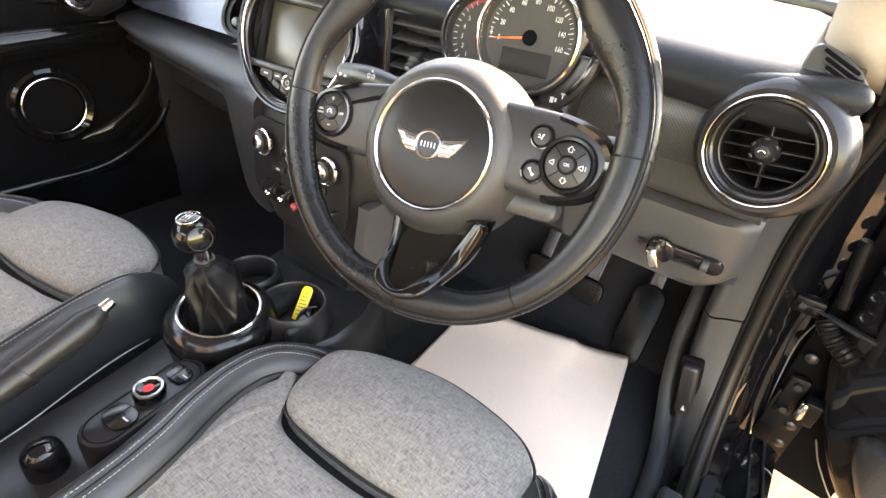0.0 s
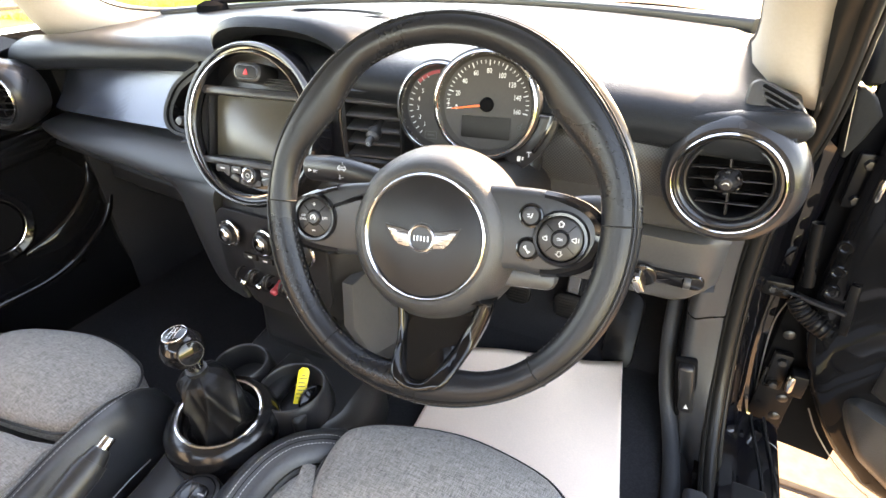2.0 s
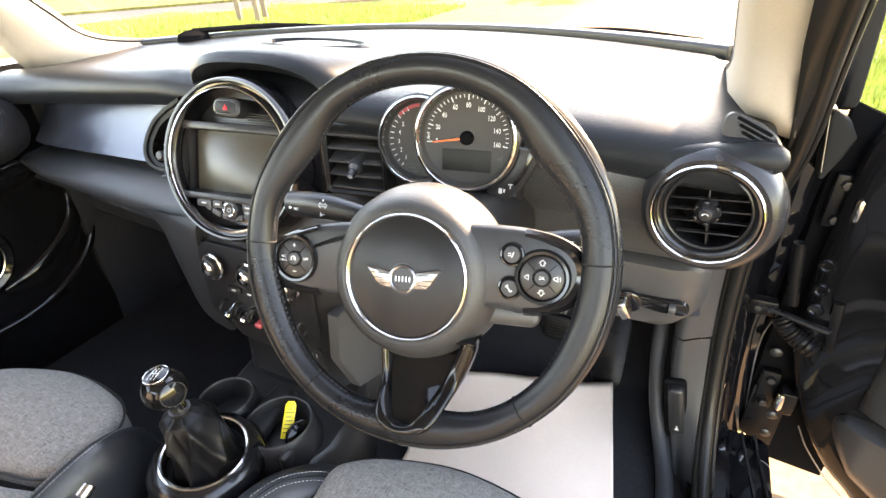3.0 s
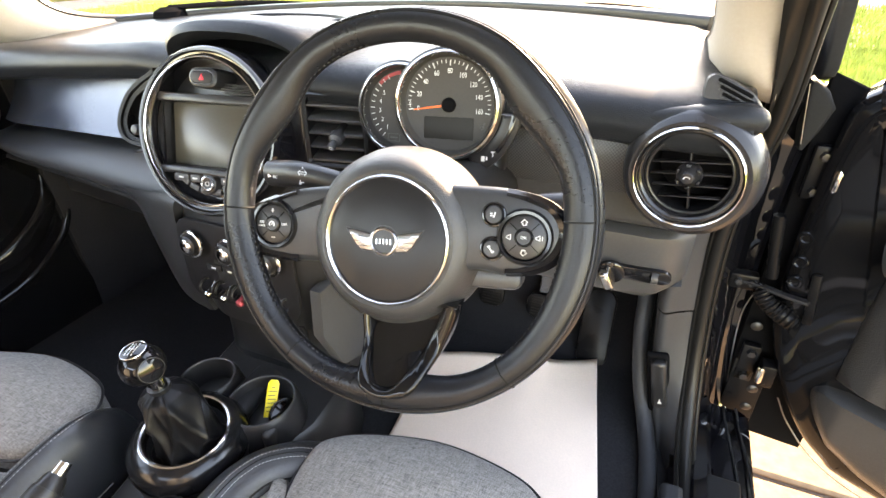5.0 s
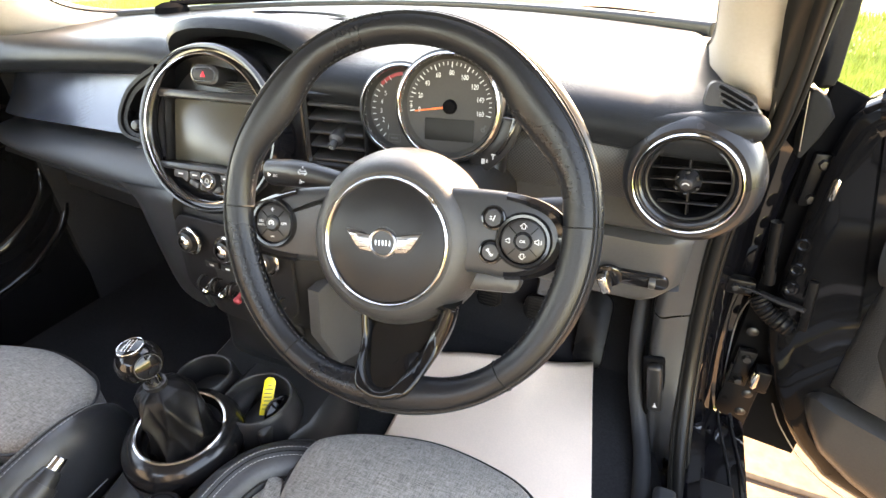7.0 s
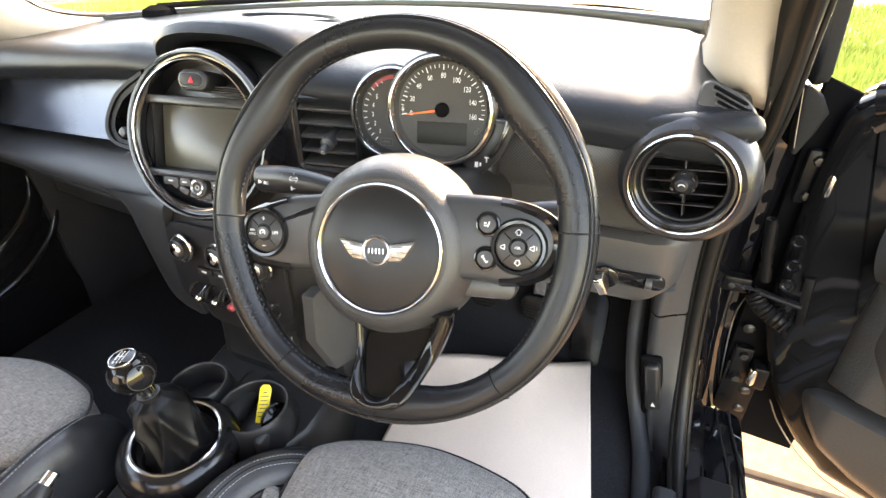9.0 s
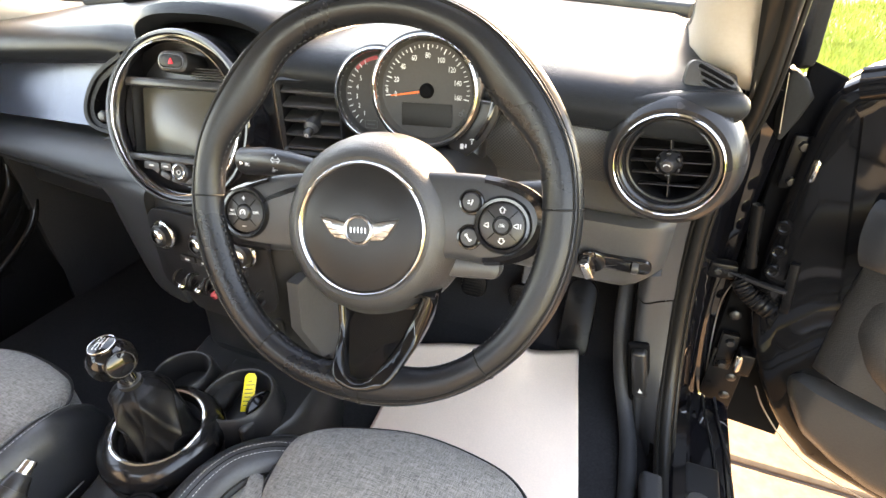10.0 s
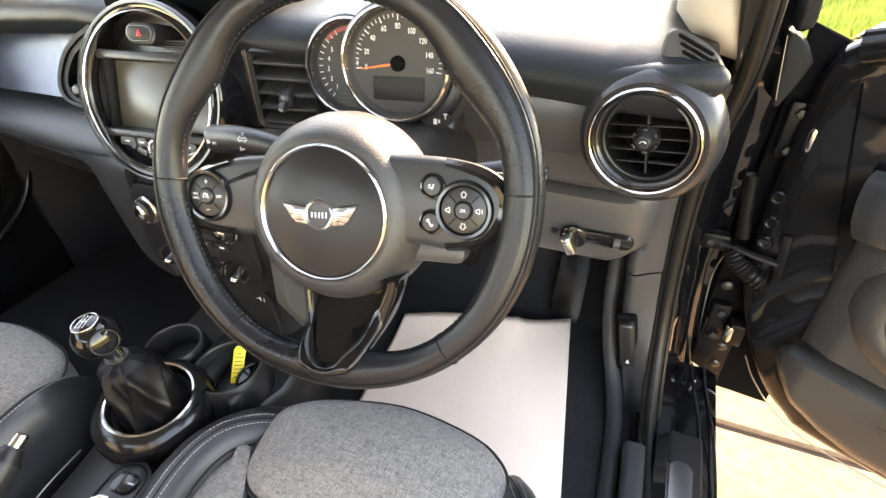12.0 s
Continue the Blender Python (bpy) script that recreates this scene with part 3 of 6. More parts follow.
part("pillar_cover", grid([[(x + a * sx, y + b * sy, z) for a, b in rrect(2, 2, 0.4, 4)] for x, y, z, sx, sy in
                           ((0.7700, 0.550, 0.898, 0.0055, 0.020), (0.7728, 0.550, 0.905, 0.0092, 0.030), (0.7735, 0.550, 0.915, 0.0100, 0.032), (0.7708, 0.550, 0.962, 0.0098, 0.032), (0.7660, 0.545, 1.02, 0.0098, 0.032), (0.7600, 0.535, 1.09, 0.0090, 0.030))],
                          close_u=True, cap=True), COVERGREY, post, "satin grey outer pillar cover")
part("shoulder", grid([[((l + r) / 2 + a * (r - l) / 2, 0.565 + b * 0.022, z) for a, b in rrect(2, 2, 0.5, 4)] for z, l, r in ((0.795, 0.772, 0.779), (0.825, 0.766, 0.793), (0.856, 0.762, 0.802), (0.878, 0.760, 0.789), (0.888, 0.761, 0.777), (0.892, 0.763, 0.770))],
                      close_u=True, cap=True), COVERGREY, post, "satin grey mirror foot")
# Black sheet added to close the gap beside the pillar cover.
part("added_gap_sheet", box(0.742, 0.590, 0.96, 0.056, 0.012, 0.34, 0.004), VOID, post)
# Bright gap line beside the mirror foot, made as a metal strip.
part("shoulder_bright_line", sweep([(0.7595, 0.540, 0.890), (0.7655, 0.540, 0.850), (0.7725, 0.540, 0.805)], oval(0.0005, 0.0005, 6), up=(0, 1, 0)), DULLMETAL, post)

sill = thing("door_sill", "black door sill with a scuff plate", "sill", (0.77, 0.0, 0.2), kind="structure")
sec = [(0.70, 0.20), (0.70, 0.30), (0.735, 0.325), (0.755, 0.318), (0.765, 0.30), (0.815, 0.298), (0.832, 0.288), (0.836, 0.20)]
part("panel", grid([[(x, y, z) for x, z in sec] for y in (-0.75, -0.2, 0.2, 0.50)], close_u=True, cap=True), PAINT, sill)
part("scuff_plate", box(0.773, -0.11, 0.304, 0.068, 0.88, 0.012, 0.005, 3), PLASTIC, sill)
# Two thin beads added for the highlights along the sill edges.
for ex in (0.0, 0.021):
    part("edge_glint", sweep(spline([(0.808 + ex, -0.6, 0.300), (0.808 + ex, 0.1, 0.300), (0.805 + ex, 0.33, 0.300), (0.791 + ex, 0.45, 0.300), (0.786 + ex, 0.50, 0.302)], 6), oval(0.0026, 0.0026, 8)), DARKMETAL, sill)
part("badge", moved(slab(rrect(0.034, 0.18, 0.015), 0, 0.003), pose(0.776, 0.183, 0.3095)), DULLMETAL, sill, "bright metal insert")

kick = thing("kick_panel", "charcoal plastic footwell side panel with a release lever", "side panel", (0.68, 0.45, 0.28), kind="structure")


def jamb(rows_in):
    """A panel that turns from the footwell side to the door seal. Each row: z, its left edge, its right edge."""
    out = []
    for z, xl, yl, xr, yr in rows_in:
        out.append(spline([(xl, 0.80, z), (xl, yl + 0.05, z), (xl + 0.001, yl + 0.018, z), (xl + 0.007, yl + 0.004, z), (xl + 0.016, yl, z), ((xl + xr) / 2 + 0.006, (yl + yr) / 2, z), (xr, yr, z), (xr + 0.012, yr + 0.012, z), (xr + 0.016, yr + 0.06, z)], 3))
    cols_ = [spline(c, 4) for c in zip(*out)]
    return grid([list(r) for r in zip(*cols_)])


part("panel", jamb(((0.27, 0.672, 0.375, 0.718, 0.300), (0.33, 0.660, 0.400, 0.708, 0.365), (0.40, 0.646, 0.416, 0.700, 0.412), (0.47, 0.637, 0.423, 0.692, 0.437), (0.536, 0.631, 0.427, 0.684, 0.450))), KICKPLASTIC, kick)
part("upper_panel", jamb(((0.540, 0.630, 0.426, 0.684, 0.449), (0.61, 0.630, 0.424, 0.680, 0.452), (0.70, 0.634, 0.410, 0.680, 0.445), (0.79, 0.644, 0.390, 0.686, 0.415), (0.88, 0.655, 0.350, 0.692, 0.355))), TRIMGREY, kick, "smooth grey upper panel")
part("carpet_edge", sweep(spline([(0.612, 0.60, 0.60), (0.614, 0.54, 0.52), (0.618, 0.490, 0.440), (0.632, 0.450, 0.365), (0.652, 0.405, 0.310), (0.668, 0.330, 0.288), (0.676, 0.20, 0.282), (0.680, 0.0, 0.280), (0.680, -0.5, 0.280)], 8), oval(0.015, 0.013, 14)), KICKPLASTIC, kick)
part("sill_cover", sweep([(0.704, 0.27, 0.312), (0.708, 0.15, 0.316), (0.712, -0.6, 0.318)], rrect(0.034, 0.030, 0.010)), KICKPLASTIC, kick)
LV = pose(0.657, 0.414, 0.411, 0, -10.5, 0)
# Solid dark box in place of the shade behind the lever.
part("recess", box(0, 0.004, -0.018, 0.036, 0.012, 0.136, 0.010, 3), VOID, kick, m=LV)
lev = part("release_lever", box(0.002, -0.006, -0.009, 0.025, 0.022, 0.104, 0.007, 3), SATIN, kick, m=LV)
part("symbol", merge(moved(plain_bar(0.007, 0.0016), pose(0.003, -0.0175, -0.046, 90, 0, 0)), moved(plain_bar(0.004, 0.0035), pose(0.003, -0.0175, -0.0432, 90, 0, 0)), moved(plain_bar(0.0014, 0.004), pose(0.003, -0.0175, -0.039, 90, 0, 0))), WHITE, lev, m=LV)


# ---- dashboard ----
dash = thing("dashboard", "black soft-grained dashboard with ribbed satin trim", "dashboard", (0, 0.35, 0.6))


def pad_section(x):
    e = abs(x / 0.66)
    yl = 0.250 - 0.010 * e ** 3 - 0.024 * math.exp(-((x - 0.64) / 0.13) ** 2) - 0.018 * math.exp(-((x + 0.66) / 0.10) ** 2)
    zl = float(np.interp(x, (-0.66, -0.58, -0.2, 0.1, 0.44, 0.66), (0.913, 0.916, 0.940, 0.928, 0.924, 0.926)))
    yb, zb = base_y(x) - 0.002, base_z(x) - 0.003
    zb -= (0.025 if x > 0 else 0.008) * max(0.0, (abs(x) - 0.600) / 0.065) ** 1.3
    pts = [(yl + 0.08, zl - 0.046), (yl + 0.018, zl - 0.044), (yl + 0.002, zl - 0.030), (yl, zl - 0.014), (yl + 0.016, zl + 0.004), (yl + 0.055, zl + 0.014),
           (yl * 0.6 + yb * 0.4, zl * 0.45 + zb * 0.55 + 0.004), (yl * 0.25 + yb * 0.75, zb + 0.002), (yb, zb), (yb, zb - 0.06)]
    return spline([(x, y, z) for y, z in pts], 4)


part("top_pad", grid([pad_section(x) for x in np.linspace(-0.665, 0.665, 60)]), SOFT, dash, "soft grained dash top")
# arch over the round display
rows = []
for k, (y, w, h, zc) in enumerate(((0.30, 0.118, 0.046, 0.924), (0.262, 0.122, 0.050, 0.926), (0.250, 0.128, 0.056, 0.928), (0.256, 0.135, 0.062, 0.928), (0.275, 0.141, 0.064, 0.928),
                                   (0.32, 0.150, 0.058, 0.930), (0.38, 0.160, 0.044, 0.934), (0.46, 0.175, 0.020, 0.942), (0.52, 0.18, 0.004, 0.948))):
    rows.append([(w * math.copysign(abs(math.cos(a)) ** 0.75, math.cos(a)), y + 0.02 * (1 - math.sin(a)), zc - 0.006 + h * math.sin(a) ** 0.8) for a in np.linspace(0.0, math.pi, 33)])
thick(part("display_hood", grid(rows), SOFT, dash), 0.006, 1)
# body under the pad
sec = [(0.32, 0.90), (0.312, 0.888), (0.312, 0.84), (0.305, 0.795), (0.292, 0.776), (0.262, 0.773), (0.246, 0.769), (0.224, 0.761), (0.211, 0.754), (0.203, 0.746), (0.1995, 0.738), (0.201, 0.730), (0.208, 0.724), (0.222, 0.719), (0.246, 0.716), (0.262, 0.712), (0.62, 0.71), (0.62, 0.90)]
glove = [(0.40, 0.714), (0.252, 0.711), (0.240, 0.704), (0.233, 0.700), (0.231, 0.695), (0.238, 0.689), (0.275, 0.672), (0.315, 0.640), (0.345, 0.60), (0.37, 0.55), (0.62, 0.55)]
rows = []
for x in np.linspace(-0.655, -0.12, 28):
    f = max(0.0, (-x - 0.5) / 0.155)
    rows.append([(x, y + 0.02 * f ** 2 * (1 if z < 0.80 else 0.3), z - (0.10 * (x + 0.46) * min(1.0, (0.772 - z) / 0.03) if 0.60 < z < 0.772 else 0.0)) for y, z in sec])
part("passenger_body", grid(rows, close_u=True, cap=True), DASHLOWER, dash)
# Dark plastic, blackened further for the shade under the dash overhang.
part("glovebox", grid([[(x, y, z - (0.10 * (x + 0.46) if z > 0.60 else 0.0)) for y, z in glove] for x in np.linspace(-0.655, -0.14, 14)]), PANELBLACK, dash, "black glovebox front under the dash")
part("glovebox_lid", sweep(spline([(-0.60, 0.300, 0.655), (-0.40, 0.290, 0.645), (-0.24, 0.290, 0.63), (-0.17, 0.31, 0.61)], 8), rrect(0.012, 0.07, 0.005)), SATIN, dash)
trim_rows = []
for x in np.linspace(-0.652, -0.235, 34):
    top, bot = 0.905 + 0.085 * (x + 0.18), 0.792 + 0.012 * (x + 0.274)
    lead = 0.012 * max(0, (-x - 0.56) / 0.09) ** 2
    trim_rows.append([(x, 0.300, bot + 0.001)] + [(x, 0.298 - 0.050 * (1 - v) ** 1.5 + lead, bot + (top - bot) * v) for v in np.linspace(0, 1, 18)])
part("passenger_trim", grid(trim_rows), TRIMRIB, dash, "satin trim panel with fine ribs")
sec = [(0.32, 0.90), (0.285, 0.885), (0.282, 0.83), (0.282, 0.775), (0.288, 0.765), (0.300, 0.758), (0.62, 0.75), (0.62, 0.90)]
part("driver_body", grid([[(x, y, z) for y, z in sec] for x in np.linspace(0.12, 0.645, 12)], close_u=True, cap=True), PANELGREY, dash)
part("driver_trim", grid([[(x, 0.286 - 0.012 * math.sin(math.pi * v) ** 0.7, 0.800 + 0.084 * v) for v in np.linspace(0, 1, 10)] for x in np.linspace(0.40, 0.565, 10)]), CHECKTRIM, dash,
     "dark trim panel with a fine chequered relief")
# panel below, with the light switch
rows = []
for x in np.linspace(0.42, 0.65, 16):
    f = max(0.0, (x - 0.60) / 0.05)
    rows.append([(x, 0.45, 0.756), (x, 0.302 + 0.02 * f ** 2, 0.756), (x, 0.288 + 0.03 * f ** 2, 0.748), (x, 0.286 + 0.035 * f ** 2, 0.735), (x, 0.292 + 0.04 * f ** 2, 0.69),
                 (x, 0.302 + 0.045 * f ** 2, 0.655 + 0.006 * f), (x, 0.312 + 0.05 * f ** 2, 0.642 + 0.012 * f), (x, 0.34, 0.636 + 0.016 * f), (x, 0.45, 0.64)])
part("switch_panel", grid(rows, close_u=True, cap=True), PANELGREY, dash)
part("knee_panel", grid([[(x, y, z) for y, z in ((0.30, 0.76), (0.31, 0.72), (0.33, 0.64), (0.38, 0.60), (0.55, 0.60), (0.55, 0.76))] for x in (0.14, 0.25, 0.43)], close_u=True, cap=True), PLASTIC, dash)
part("brow_end", sweep(spline([(0.30, 0.266, 0.902), (0.45, 0.258, 0.906), (0.56, 0.244, 0.911), (0.61, 0.234, 0.917), (0.645, 0.231, 0.9215), (0.662, 0.235, 0.921), (0.670, 0.243, 0.918)], 8), oval(0.017, 0.0150, 20),
                       scale=lambda t: (0.7 + 0.3 * min(1.0, t * 1.4)) * math.sqrt(max(0.03, 1.0 - max(0.0, (t - 0.84) / 0.16) ** 2))), SOFT, dash)
# corner block with demister slots
BKM = facing((0.646, 0.246, 0.932), -0.05, 0.30)
bo_ = [(p.x, p.y) for p in spline([(-0.029, -0.006, 0), (-0.030, 0.017, 0), (-0.027, 0.0255, 0), (-0.019, 0.0275, 0), (-0.002, 0.0215, 0), (0.013, 0.0130, 0), (0.023, 0.003, 0), (0.029, -0.010, 0), (0.029, -0.022, 0), (0.023, -0.030, 0), (0.0, -0.026, 0), (-0.02, -0.018, 0)], 5, True)]
blk = part("corner_block", moved(slab(bo_, -0.11, 0.0, 0.007), BKM), TRIMGREY, dash)
for k in range(3):
    part("slot", moved(slab(rrect(0.036 - 0.002 * k, 0.0034, 0.0016), -0.004, 0.0012, 0.0005), BKM @ pose(-0.002 + 0.0022 * k, 0.0150 - 0.0062 * k, 0.0, 0, 0, -24)), VOID, blk)
    part("louvre", moved(slab(rrect(0.034, 0.0012, 0.0005), -0.004, 0.0022, 0.0004), BKM @ pose(-0.003 + 0.0022 * k, 0.0124 - 0.0062 * k, 0.0, 0, 0, -24)), SATIN, blk)
# loudspeaker and demister grilles in the top
GP = pose(-0.095, 0.530, 0.950, -2, 0, -4) @ Matrix.Diagonal((2.3, 1.0, 1, 1))
pod = part("speaker_pod", lathe([(0.0585, -0.006), (0.0575, 0.004), (0.0545, 0.0085), (0.0510, 0.0080), (0.0490, 0.002), (0.0480, -0.006)], 64), SOFT, dash, m=GP)
part("grille", lathe([(0.0, 0.0035), (0.030, 0.0030), (0.0485, 0.0005)], 56), GREYPLASTIC, pod, "grey mesh grille", m=GP @ pose(0, 0, 0, 4, 0, 0))
part("grille_slot", moved(slab(rrect(0.19, 0.012, 0.005), 0, 0.004, 0.001), pose(0.16, 0.665, 0.951)), VOID, dash)

# centre stack
rows = []
for z, w, yf in ((0.80, 0.184, 0.225), (0.76, 0.194, 0.205), (0.72, 0.193, 0.185), (0.68, 0.186, 0.172), (0.64, 0.176, 0.166), (0.59, 0.160, 0.163), (0.545, 0.143, 0.163), (0.52, 0.132, 0.166), (0.512, 0.120, 0.20)):
    rows.append([(w * math.copysign(abs(math.cos(a)) ** 0.55, math.cos(a)), 0.40 - (0.40 - yf) * max(0.0, math.sin(a)) ** 0.45, z) for a in np.linspace(0, math.pi, 41)])
stack = thing("centre_stack", "charcoal plastic centre stack with climate knobs and toggle switches", "centre console", (0, 0.2, 0.5))
part("body", grid(rows), PLASTIC, stack)
wing_l = spline([(-0.300, 0.206, 0.722), (-0.264, 0.204, 0.710), (-0.243, 0.2025, 0.690), (-0.2315, 0.199, 0.660), (-0.219, 0.199, 0.594), (-0.204, 0.199, 0.532), (-0.183, 0.199, 0.507), (-0.142, 0.198, 0.502)], 6)
wing_r = spline([(-0.105, 0.184, 0.740), (-0.110, 0.173, 0.722), (-0.1125, 0.170, 0.690), (-0.1125, 0.169, 0.655), (-0.109, 0.168, 0.596), (-0.102, 0.168, 0.560), (-0.094, 0.169, 0.538), (-0.090, 0.172, 0.520)], 6)
rows = []
for l, r in zip(wing_l, wing_r):
    rows.append([(l.x + 0.006, 0.40, l.z), (l.x + 0.001, l.y + 0.035, l.z), (l.x, l.y + 0.012, l.z), (l.x + 0.004, l.y + 0.003, l.z), l.lerp(r, 0.12) + Vector((0, -0.004, 0)), l.lerp(r, 0.35) + Vector((0, -0.007, 0)),
                 l.lerp(r, 0.65) + Vector((0, -0.006, 0)), l.lerp(r, 0.92) + Vector((0, -0.002, 0)), r, r + Vector((0.002, 0.03, 0))])
part("stack_wing", grid(rows), DASHLOWER, stack, "charcoal panel sweeping down from the dash", angle=60)
part("lower_body", grid([[(w * math.copysign(abs(math.cos(a)) ** 0.5, math.cos(a)), 0.42 - (0.42 - yf) * max(0.0, math.sin(a)) ** 0.4, z) for a in np.linspace(0, math.pi, 33)]
                         for z, w, yf in ((0.53, 0.128, 0.186), (0.46, 0.128, 0.182), (0.40, 0.132, 0.176), (0.27, 0.14, 0.17))]), PLASTIC, stack)
side_o = [(0.171, 0.625), (0.160, 0.545), (0.198, 0.453), (0.268, 0.425), (0.350, 0.425), (0.350, 0.625)]
part("side_panel", moved(slab(side_o, -0.02, 0.0, 0.003), Matrix(((0, 0, 1, 0.158), (1, 0, 0, 0), (0, 1, 0, 0), (0, 0, 0, 1)))), SIDEGREY, stack, "plain grey side panel")
part("face_panel", moved(slab(rrect(0.235, 0.150, 0.03), 0, 0.006, 0.003), facing((0.0, 0.172, 0.632), 0, 0.06)), PANELBLACK, stack)
part("lower_panel", moved(slab(rrect(0.17, 0.10, 0.01), 0, 0.006, 0.002), facing((0.02, 0.182, 0.485), 0, 0.0)), SATIN, stack)
part("symbol", merge(*[moved(plain_bar(w, h), facing((x, 0.1745, 0.521), 0, 0.0)) for x, w, h in ((0.070, 0.003, 0.008), (0.078, 0.006, 0.0015), (0.086, 0.0018, 0.008), (0.094, 0.0018, 0.008))]), WHITE, stack)
KNOB_PROFILE = [(0.0, 0.020), (0.013, 0.020), (0.0165, 0.018), (0.018, 0.010), (0.018, 0.0)]
for x in (-0.075, 0.002, 0.08):
    M = facing((x, 0.166, 0.668), 0, 0.15)
    kn = part("climate_knob", lathe(KNOB_PROFILE, 32), SATIN, stack, m=M)
    part("knob_ring", torus(0.0205, 0.0032, 40, 8, z=0.008), CHROME, kn, "chrome ring", m=M)
    part("knob_cap", lathe([(0.0, 0.0225), (0.009, 0.022), (0.0115, 0.020)], 24), CHROME, kn, "chrome cap", m=M)
for k in range(5):
    M = facing((-0.056 + 0.034 * k, 0.168, 0.592), 0, 0.1)
    tg = part("toggle_switch", moved(merge(lathe([(0.0, 0.0), (0.006, 0.001), (0.0055, 0.02), (0.0072, 0.025), (0.005, 0.029), (0, 0.030)], 14)), M @ pose(0, 0, 0, 25)),
              CHROME if k != 2 else REDDIM, stack, "chrome toggle" if k != 2 else "red toggle")
    for s in (-1, 1):
        part("toggle_guard", moved(torus(0.012, 0.0022, 24, 6), M @ pose(s * 0.0135, -0.002, 0.012, 0, 90)), SATIN, tg)
for k in range(4):
    M = facing((-0.045 + 0.034 * k, 0.1665, 0.628), 0, 0.05)
    bt = part("push_button", moved(slab(rrect(0.030, 0.012, 0.002), 0, 0.005, 0.001), M), SATIN, stack)
    part("symbol", moved(plain_bar(0.009, 0.003), M @ pose(0, 0, 0.0054)), WHITE, bt)

# ---- round centre display ----
DM = facing((0.001, 0.181, 0.8535), 0.1085, 0.367)
disp = thing("centre_display", "round centre display with dark screen, chrome ring and gloss black rim", "display", m=DM)
part("housing", lathe([(0.0985, -0.035), (0.0990, 0.003), (0.1045, 0.0045), (0.1062, 0.001), (0.1085, 0.0015), (0.1105, 0.0048), (0.1135, 0.0052), (0.1162, 0.002), (0.1182, -0.005), (0.1195, -0.04), (0.116, -0.11)], 112), GLOSS, disp, m=DM)
part("chrome_ring", lathe([(0.0985, -0.002), (0.0992, 0.0050), (0.1004, 0.0076), (0.1020, 0.0074), (0.1032, 0.003)], 112), CHROME, disp, m=DM)
part("backing", lathe([(0.0, -0.034), (0.0995, -0.034)], 64), SATIN, disp, m=DM)
part("screen", moved(slab(rrect(0.160, 0.090, 0.004), -0.034, -0.026, 0.001), DM @ pose(0, -0.004, 0)), SCREEN, disp, "dark blank screen")
for sx in (-1, 1):
    cheek = [(sx * 0.083, 0.045), (sx * 0.085, -0.05)] + [(sx * 0.0980 * math.cos(a), 0.0980 * math.sin(a)) for a in np.linspace(-0.55, 0.50, 10)]
    part("side_cheek", moved(slab(cheek, -0.034, -0.012, 0.002), DM), SATIN, disp)
part("upper_bar", moved(slab(rrect(0.176, 0.012, 0.003), -0.034, -0.004, 0.002), DM @ pose(0, 0.0475, 0)), SATIN, disp)
part("lower_bar", moved(slab(rrect(0.172, 0.010, 0.003), -0.034, -0.002, 0.002), DM @ pose(0, -0.0545, 0)), SATIN, disp)
arc = [(0.0975 * math.cos(a), 0.0975 * math.sin(a)) for a in np.linspace(radians(218), radians(322), 22)]
part("lower_panel", moved(slab([(-0.074, -0.058)] + arc + [(0.074, -0.058)], -0.034, -0.010, 0.002), DM), GLOSS, disp)
hz = part("hazard_button", moved(slab(rrect(0.048, 0.027, 0.0125), -0.03, 0.008, 0.004), DM @ pose(0.003, 0.0745, 0)), SATIN, disp)
part("button_face", moved(slab(rrect(0.034, 0.015, 0.0070), 0.006, 0.0100, 0.001), DM @ pose(0.003, 0.0745, 0)), PANELBLACK, hz)
part("button_rim", moved(sweep([(x, y, 0.0085) for x, y in rrect(0.037, 0.0175, 0.0085)], oval(0.0011, 0.0011, 6), closed=True), DM @ pose(0.003, 0.0745, 0)), DARKMETAL, hz)
part("warning_triangle", moved(slab([(-0.0042, -0.0036), (0.0042, -0.0036), (0.0, 0.0044)], 0.0096, 0.0107, 0.0003), DM @ pose(0.003, 0.0745, 0)), RED, hz, "red warning triangle")
for k in range(5):
    part("slot_rib", moved(slab(rrect(0.052, 0.0016, 0.0007), -0.03, -0.008, 0.0004), DM @ pose(0.036 + 0.002 * k, 0.0685 - 0.0032 * k, 0)), SATIN, disp)
JM = DM @ pose(-0.0015, -0.0707, -0.010)
joy = part("rotary_knob", lathe([(0.0, 0.008), (0.008, 0.008), (0.0095, 0.0085), (0.0135, 0.007), (0.0165, 0.0)], 32), SATIN, disp, m=JM)
part("knob_ring", torus(0.0092, 0.0016, 32, 8, z=0.009), CHROME, joy, "chrome ring", m=JM)
part("symbol", moved(torus(0.0030, 0.0005, 20, 6), JM @ pose(0, 0, 0.0088)), WHITE, joy)
for x, w in ((-0.052, 0.026), (-0.0275, 0.018), (0.026, 0.018), (0.050, 0.026)):
    b = part("media_button", moved(slab(rrect(w, 0.011, 0.003), -0.012, -0.0065, 0.001), DM @ pose(x, -0.0655, 0)), GREYPLASTIC, disp)
    part("symbol", moved(plain_bar(0.008, 0.002), DM @ pose(x, -0.0655, -0.0062)), WHITE, b)
for k in range(6):
    a = radians(236 + 13.5 * k)
    part("preset_button", moved(slab(rrect(0.0165, 0.0085, 0.002), -0.012, -0.0065, 0.001), DM @ pose(0.083 * math.cos(a), 0.083 * math.sin(a), 0, 0, 0, math.degrees(a) + 90)), GREYPLASTIC, disp)

# ---- centre air vents beside the display ----


